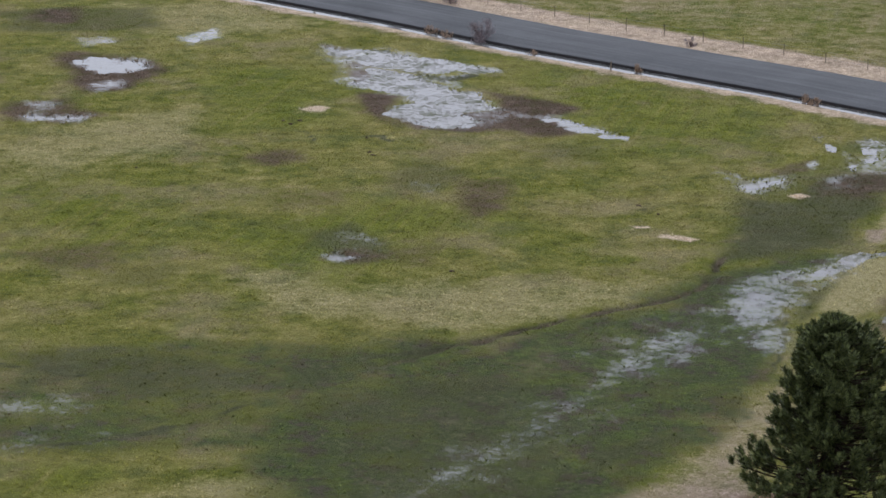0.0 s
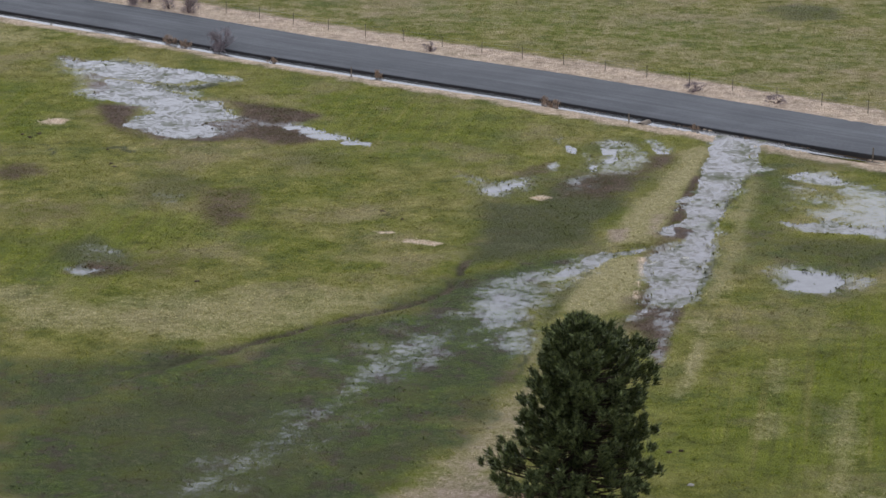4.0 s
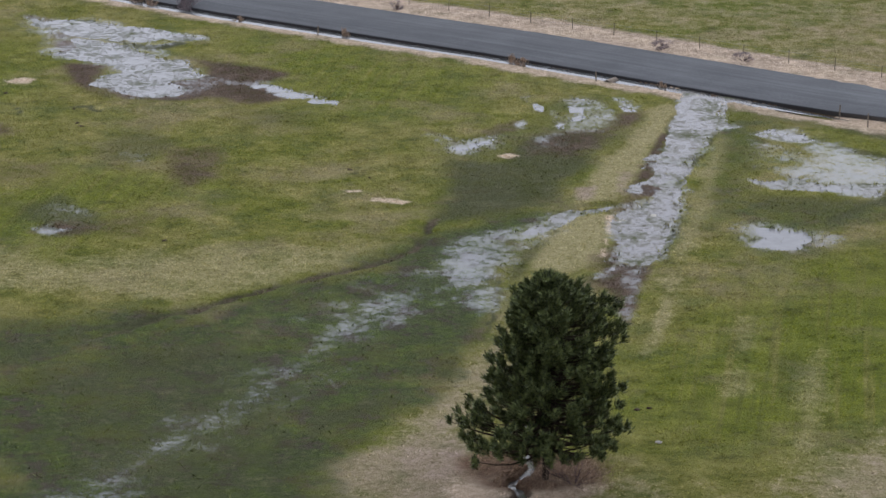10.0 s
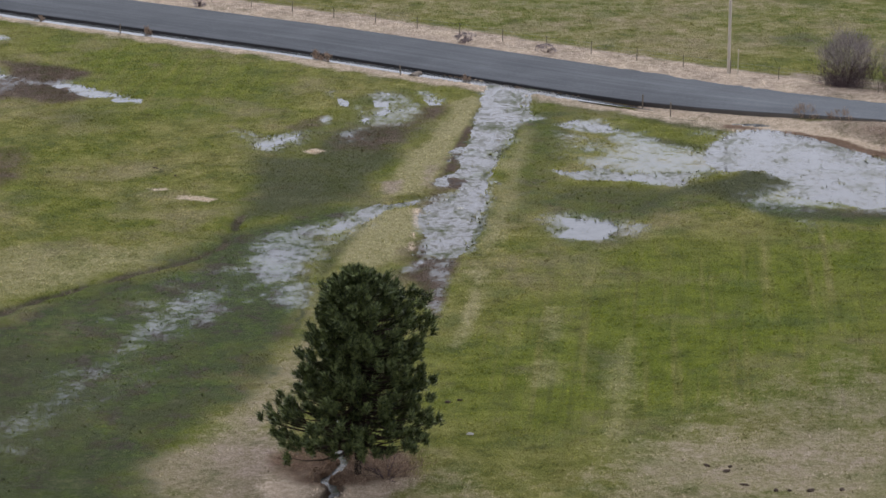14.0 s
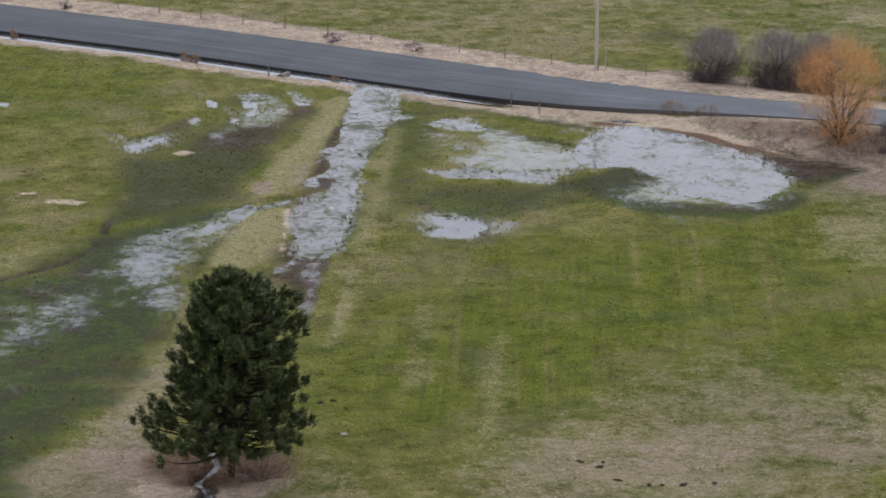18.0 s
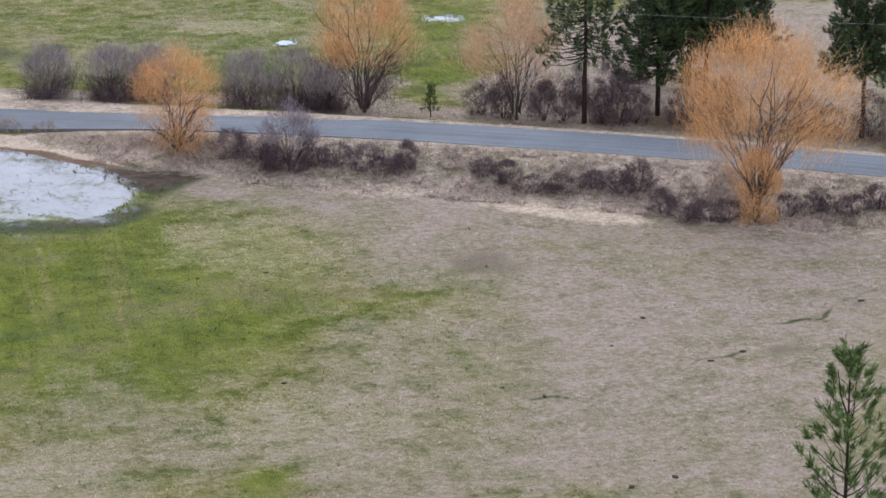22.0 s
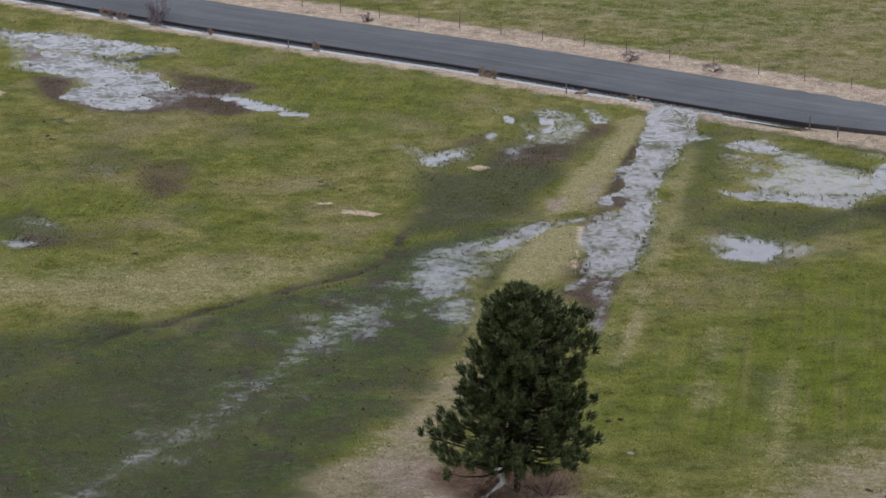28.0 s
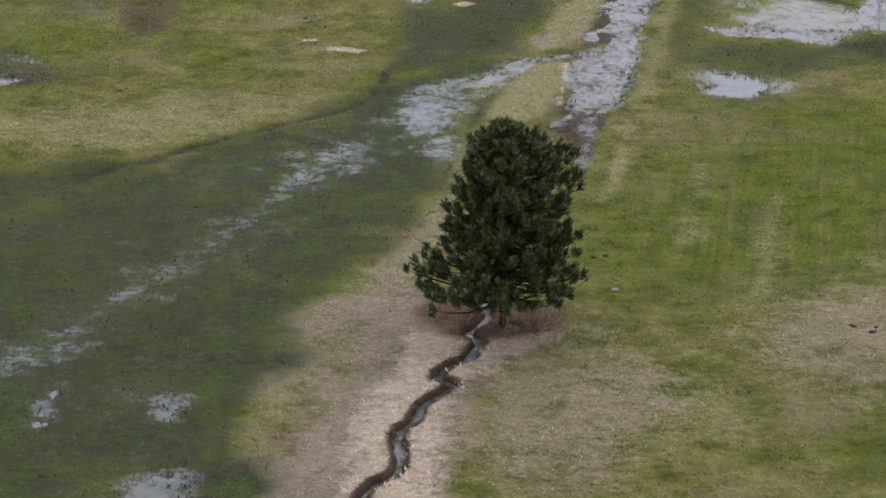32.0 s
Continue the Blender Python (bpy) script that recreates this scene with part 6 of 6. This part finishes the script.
fir = lambda h, a: 0.2 + 4.2 * (1 - h) ** 0.75 * (1 + 0.25 * math.sin(5 * a + 31 * h))
for k, (x, y, h, bare) in enumerate([(89.6, 201.3, 17, 0.32), (96.3, 201.8, 17, 0.2), (101.4, 203.4, 19, 0.3), (108.1, 189.3, 18, 0.3), (113.5, 222.0, 12, 0.1), (104.0, 212.0, 17, 0.2), (117, 196, 20, 0.15)]):
    pine("pine_tree", x, y, h, "tall dark green conifer beyond the road" if k else "thin tall pine with a long bare trunk", fir, M_NEEDLE, seed=20 + k, whorls=32, per=7,
         tufts=14 if k else 5, size=0.55, needles=9, crown_from=bare, droop=0.22, trunk_r=0.22, group="roadside conifers")

bare_tree("willow_tree", 56.5, 203.6, 7.9, 3.3, "rounded orange-twigged willow on the road bank", M_ORANGE, M_GREYBARK, 20, 5200, 0.05, 0.05, 0.08, 0.009, 0.12, seed=12, clump=52, loose=0.15, belly=0.6, tuck=0.66)
bare_tree("willow_tree", 90.4, 172.6, 13.2, 6.3, "large orange-twigged willow on the road bank", M_ORANGE, M_GREYBARK, 24, 8200, 0.34, 0.12, 0.12, 0.011, 0.085, seed=5, clump=90, loose=0.12, up=0.8, belly=0.62, tuck=0.55)
bare_tree("bush", 89.8, 171.6, 5.4, 1.8, "orange shoots growing from the foot of a willow", M_ORANGE, M_GREYBARK, 14, 1800, 0.02, 0.0, 0.04, 0.011, 0.18, seed=55, category="bush")
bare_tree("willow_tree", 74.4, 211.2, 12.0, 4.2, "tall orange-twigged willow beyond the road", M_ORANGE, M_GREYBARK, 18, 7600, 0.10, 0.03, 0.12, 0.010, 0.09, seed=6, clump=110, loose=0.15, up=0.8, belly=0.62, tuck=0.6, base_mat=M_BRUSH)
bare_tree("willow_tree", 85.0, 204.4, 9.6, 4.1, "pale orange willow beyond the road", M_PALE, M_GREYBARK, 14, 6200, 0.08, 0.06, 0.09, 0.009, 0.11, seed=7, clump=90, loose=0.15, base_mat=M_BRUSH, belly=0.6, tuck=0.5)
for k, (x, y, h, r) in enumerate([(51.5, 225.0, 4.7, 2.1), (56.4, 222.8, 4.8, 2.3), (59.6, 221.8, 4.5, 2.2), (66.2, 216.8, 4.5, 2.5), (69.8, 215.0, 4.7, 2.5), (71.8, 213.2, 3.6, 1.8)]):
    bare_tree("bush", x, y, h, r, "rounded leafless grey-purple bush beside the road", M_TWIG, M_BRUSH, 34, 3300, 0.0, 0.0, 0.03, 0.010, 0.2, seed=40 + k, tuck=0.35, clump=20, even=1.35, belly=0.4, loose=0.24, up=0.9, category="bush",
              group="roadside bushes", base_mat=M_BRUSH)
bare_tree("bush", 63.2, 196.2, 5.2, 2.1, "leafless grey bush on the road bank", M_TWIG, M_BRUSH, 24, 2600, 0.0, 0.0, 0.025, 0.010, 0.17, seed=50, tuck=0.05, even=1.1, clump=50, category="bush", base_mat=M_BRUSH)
for k, (x, y, h, r, n) in enumerate([(-22.0, 264.3, 2.5, 1.0, 300), (-36.5, 288.6, 3.1, 1.1, 220), (-32.6, 285.6, 3.5, 0.9, 300), (-31.1, 286.5, 2.4, 1.1, 220), (-28.8, 283.0, 2.8, 0.7, 240),
                                     (-26.6, 281.0, 2.8, 0.85, 300), (-2.1, 262.0, 0.9, 0.45, 120), (21.5, 244.6, 0.8, 0.75, 260), (28.2, 240.0, 0.7, 0.7, 200)]):
    bare_tree("bush", x, y, h, r * 1.35, "small leafless brown bush on the road verge", M_TWIG, M_BRUSH, 12, n * 2, 0.0, 0.0, 0.035, 0.013, 0.24, seed=60 + k, category="bush", group="verge bushes", up=0.75, tuck=0.5)
BRUSH = [(61.5, 198.5), (62.2, 197.0), (65.0, 195.5), (66.5, 194.7), (68.1, 193.2), (69.4, 192.0), (70.9, 191.8), (75.7, 187.9), (76.8, 186.4), (77.9, 184.0), (79.8, 183.2),
         (82.0, 182.6), (83.4, 181.0), (84.8, 180.7), (84.5, 176.0), (85.3, 173.6), (86.8, 173.0), (88.4, 172.8), (92.5, 171.8), (94.7, 171.6), (96.7, 169.8), (98.5, 169.6),
         (101.0, 167.5), (59.8, 200.3)]
for k, (x, y) in enumerate(BRUSH):
    rng = random.Random(80 + k)
    bare_tree("shrub", x, y, rng.uniform(1.2, 2.3), rng.uniform(1.1, 2.0), "low tangled dark brown brush on the road bank", M_BRUSH, M_BRUSH, 14, 1000, 0.0, 0.0, 0.022, 0.010, 0.24,
              seed=100 + k, category="bush", group="bank brush", squash=0.8)
THICKET = [(83.0, 207.0), (84.2, 205.2), (87.0, 203.4), (88.4, 202.6), (91.0, 200.8), (92.0, 200.0), (93.4, 199.8), (96.6, 198.4), (98.0, 196.8), (104.4, 192.6), (106.2, 190.9), (108.7, 189.0),
           (99.7, 212.9), (95.0, 208.0), (91.0, 206.0), (101.0, 199.0)]
for k, (x, y) in enumerate(THICKET):
    rng = random.Random(180 + k)
    bare_tree("shrub", x, y, rng.uniform(2.2, 4.2), rng.uniform(1.2, 1.9), "bare grey-brown thicket under the conifers", M_BRUSH, M_BRUSH, 16, 1100, 0.0, 0.0, 0.03, 0.010, 0.22,
              seed=200 + k, category="bush", group="thicket beyond the road")
for k, (x, y, h, r) in enumerate([(-27.3, 267.6, 0.9, 0.8), (-25.6, 266.2, 0.9, 0.7), (8.2, 240.6, 0.9, 0.7), (8.9, 240.0, 0.7, 0.5), (-6.8, 252.0, 0.9, 0.4), (-16.8, 259.0, 0.6, 0.5), (46.0, 214.5, 1.0, 1.3),
                                  (48.5, 213.0, 0.8, 1.1), (20.5, 231.6, 0.7, 0.4)]):
    bare_tree("weed_clump", x, y, h, r, "clump of dry reddish weed stalks on the verge", M_WEED, M_WEED, 10, 170, 0.0, 0.0, 0.015, 0.012, 0.5, seed=300 + k, category="weeds", group="verge weeds", up=1.4)


# ---------------------------------------------------------------- poles, wires and posts
def lathe(rings, sides=12):
    """A turned body from (radius, height) rings, closed at both ends."""
    bm = bmesh.new()
    loops = [[bm.verts.new((r * math.cos(2 * math.pi * k / sides), r * math.sin(2 * math.pi * k / sides), h)) for k in range(sides)] for r, h in rings]
    for a, b in zip(loops[:-1], loops[1:]):
        for k in range(sides):
            bm.faces.new((a[k], a[(k + 1) % sides], b[(k + 1) % sides], b[k]))
    bm.faces.new(list(reversed(loops[0])))
    bm.faces.new(loops[-1])
    return bm


def bm_mesh(name, bm, material):
    me = bpy.data.meshes.new(name)
    bm.to_mesh(me)
    bm.free()
    me.materials.append(material)
    return me


def block(sx, sy, sz, bevel=0.01, at=(0, 0, 0), turn=None):
    bm = bmesh.new()
    bmesh.ops.create_cube(bm, size=1.0)
    bmesh.ops.scale(bm, vec=(sx, sy, sz), verts=bm.verts)
    if bevel:
        bmesh.ops.bevel(bm, geom=bm.edges[:], offset=bevel, segments=1, affect="EDGES")
    if turn:
        bmesh.ops.rotate(bm, matrix=turn, verts=bm.verts)
    bmesh.ops.translate(bm, vec=at, verts=bm.verts)
    return bm


POLES = [(-125.0, 352.0), (-42.0, 291.2), (42.6, 230.4), (126.5, 170.0)]
LINE_TURN = math.atan2(-61.4, 84.7)
POLE_TOP = 10.6
for x, y in POLES:
    root = thing("utility_pole", x, y, "weathered wooden utility pole beside the road", "utility pole", "utility poles")
    part("pole", bm_mesh("pole", lathe([(0.14, -0.5), (0.135, 1.5), (0.12, 6), (0.10, POLE_TOP - 0.05), (0.08, POLE_TOP)], 12), M_POLE), root)
    part("bracket", bm_mesh("bracket", block(0.12, 0.62, 0.1, 0.012, (0, -0.3, 7.55), Matrix.Rotation(LINE_TURN, 3, "Z")), M_POST), root)
    part("insulator", bm_mesh("insulator", lathe([(0.03, POLE_TOP), (0.07, POLE_TOP + 0.03), (0.05, POLE_TOP + 0.09), (0.075, POLE_TOP + 0.12), (0.03, POLE_TOP + 0.2)], 10), M_PORCELAIN), root)
for a, b in zip(POLES[:-1], POLES[1:]):
    for h, sag, name in ((POLE_TOP + 0.16, 0.9, "power_line"),):
        za, zb = ground_at(*a) + h, ground_at(*b) + h
        pts = [(a[0] + (b[0] - a[0]) * q, a[1] + (b[1] - a[1]) * q, za + (zb - za) * q - 4 * sag * q * (1 - q)) for q in np.linspace(0, 1, 25)]
        tagged(new(name, tube_mesh(name, [(np.array(pts), 0.008, 0.008)], M_STEEL, 4)), "thin grey overhead wire sagging between wooden poles", "wire", "overhead wires")
stake = thing("guy_marker", 43.3, 229.9, "thin pale marker stake beside the utility pole", "stake")
part("stake", bm_mesh("stake", lathe([(0.03, -0.2), (0.03, 2.0), (0.02, 2.15)], 8), M_POLE), stake)


def post_mesh(h, r, seed):
    rng = random.Random(seed)
    bm = lathe([(r * 1.05, -0.4), (r, 0.3), (r * 0.95, h - 0.05), (r * 0.7, h)], 7)
    for v in bm.verts:
        v.co.x += rng.uniform(-0.1, 0.1) * r + v.co.z * 0.03 * math.sin(seed)
        v.co.y += rng.uniform(-0.1, 0.1) * r
    return bm_mesh("post", bm, M_POST)


fence = thing("wire_fence", 0.0, 0.0, "old wire fence of thin grey posts along the far verge", "fence", z=0.0)
cl = np.array([q for q in CENTRE if -140 < q[0] < 60])
cg = np.gradient(cl, axis=0)
cg /= np.linalg.norm(cg, axis=1)[:, None]
fl = cl - np.stack([cg[:, 1], -cg[:, 0]], 1) * (HALF + 3.3)
run = np.concatenate([[0], np.cumsum(np.linalg.norm(np.diff(fl, axis=0), axis=1))])
tops = []
shared = [post_mesh(1.1, 0.032, k) for k in range(4)]
for k, d in enumerate(np.arange(30, run[-1], 4.6)):
    fx, fy = float(np.interp(d, run, fl[:, 0])), float(np.interp(d, run, fl[:, 1]))
    ob = part("post", shared[k % 4], fence)
    ob.location = (fx, fy, ground_at(fx, fy))
    ob.scale = (1, 1, random.Random(k).uniform(0.85, 1.15))
    tops.append((fx, fy, ground_at(fx, fy)))
for h in (0.35, 0.68, 1.0):
    part("wire", tube_mesh("wire", [(np.array([(x, y, z0 + h) for x, y, z0 in tops]), 0.006, 0.006)], M_STEEL, 3), fence)
for k, (x, y, h) in enumerate([(-9.2, 251.9, 0.95), (33.9, 221.2, 1.1), (35.7, 218.0, 1.15), (15.0, 233.6, 0.9)]):
    root = thing("fence_post", x, y, "short weathered wooden post beside the roadside ditch", "post", "ditch posts")
    part("post", post_mesh(h, 0.06, 20 + k), root)

sign = thing("road_sign", -41.7, 290.0, "small yellow diamond road sign on a thin post", "sign")
part("post", bm_mesh("post", block(0.06, 0.04, 2.1, 0.006, (0, 0, 0.85)), M_STEEL), sign)
face = Matrix.Rotation(radians(14), 3, "Z") @ Matrix.Rotation(radians(45), 3, "Y")
part("panel", bm_mesh("panel", block(0.62, 0.012, 0.62, 0.004, (0, -0.04, 1.5), face), M_YELLOW), sign, "yellow diamond panel")

pipe = thing("culvert", 15.9, 233.4, "short steel culvert pipe end in the ditch bank", "culvert", z=-0.2)
bm = bmesh.new()
rings = []
for k in range(13):
    r = 0.34 + (0.02 if k % 2 else 0)
    rings.append([bm.verts.new((r * math.cos(2 * math.pi * j / 14), k * 0.12, r * math.sin(2 * math.pi * j / 14))) for j in range(14)])
inner = [[bm.verts.new((0.31 * math.cos(2 * math.pi * j / 14), k * 1.44, 0.31 * math.sin(2 * math.pi * j / 14))) for j in range(14)] for k in range(2)]
for a, b in zip(rings[:-1], rings[1:]):
    for j in range(14):
        bm.faces.new((a[j], b[j], b[(j + 1) % 14], a[(j + 1) % 14]))
for j in range(14):
    k2 = (j + 1) % 14
    bm.faces.new((inner[0][j], inner[0][k2], inner[1][k2], inner[1][j]))
    bm.faces.new((rings[0][j], rings[0][k2], inner[0][k2], inner[0][j]))
    bm.faces.new((rings[-1][j], inner[1][j], inner[1][k2], rings[-1][k2]))
part("pipe", bm_mesh("pipe", bm, M_POST), pipe)
pipe.rotation_euler = (0, 0, radians(-35))


# ---------------------------------------------------------------- small things lying in the fields
def mound(r, h, seed):
    rng = random.Random(seed)
    bm = bmesh.new()
    bmesh.ops.create_icosphere(bm, subdivisions=2, radius=1.0)
    for v in bm.verts:
        q = 1 + 0.35 * noise.noise(v.co * 1.8 + Vector((seed * 3.1, 0, 0)))
        v.co = Vector((v.co.x * r * q, v.co.y * r * q, max(-0.15, v.co.z) * h * q))
    return bm_mesh("mound", bm, M_SOIL)


MOUNDS = [(25.5, 140.8), (26.4, 139.9), (27.0, 137.8), (28.5, 136.9), (29.2, 136.8), (30.3, 136.7), (32.0, 136.7), (59.6, 145.2), (61.3, 142.8), (47.9, 150.6), (53.7, 172.4),
          (75.8, 146.0), (73.2, 145.1), (62.8, 128.4), (60.0, 127.9), (68.8, 149.9), (73.0, 154.4), (87.7, 152.7), (49.1, 172.8), (-35.9, 229.5), (-35.1, 228.5), (-34.5, 229.8), (-28.1, 224.0),
          (-26.9, 218.4), (-27.3, 219.3), (-5.2, 204.8), (-3.7, 202.5), (-17.5, 186.2), (-45.0, 212.6), (12.4, 152.0), (13.1, 152.2), (26.7, 140.5)]
mound_meshes = [mound(0.22, 0.09, k) for k in range(5)]
for k, (x, y) in enumerate(MOUNDS):
    ob = new("soil_mound", mound_meshes[k % 5])
    rng = random.Random(k)
    ob.matrix_world = Matrix.LocRotScale((x, y, ground_at(x, y)), Euler((0, 0, rng.uniform(0, 6))), (rng.uniform(0.5, 1.5), rng.uniform(0.4, 0.9), rng.uniform(0.7, 1.3)))
    tagged(ob, "low mound of dark bare soil in the grass", "soil mound", "soil mounds")

# a last rag of snow beyond the road
bm = bmesh.new()
bmesh.ops.create_icosphere(bm, subdivisions=3, radius=1.0)
for v in bm.verts:
    q = 1 + 0.7 * noise.noise(v.co * 1.7)
    v.co = Vector((v.co.x * 0.62 * q * q, v.co.y * 0.75 * q, max(-0.2, v.co.z) * 0.05))
snow = new("snow_patch", bm_mesh("snow_patch", bm, M_SNOW))
snow.location = (76.9, 239.4, ground_at(76.9, 239.4))
tagged(snow, "small leftover patch of white snow in the grass", "snow")
stone = new("stone", mound(0.2, 0.1, 9))
stone.data.materials[0] = M_STONE
stone.location = (13.2, 146.6, ground_at(13.2, 146.6))
tagged(stone, "pale stone lying in the grass", "stone")
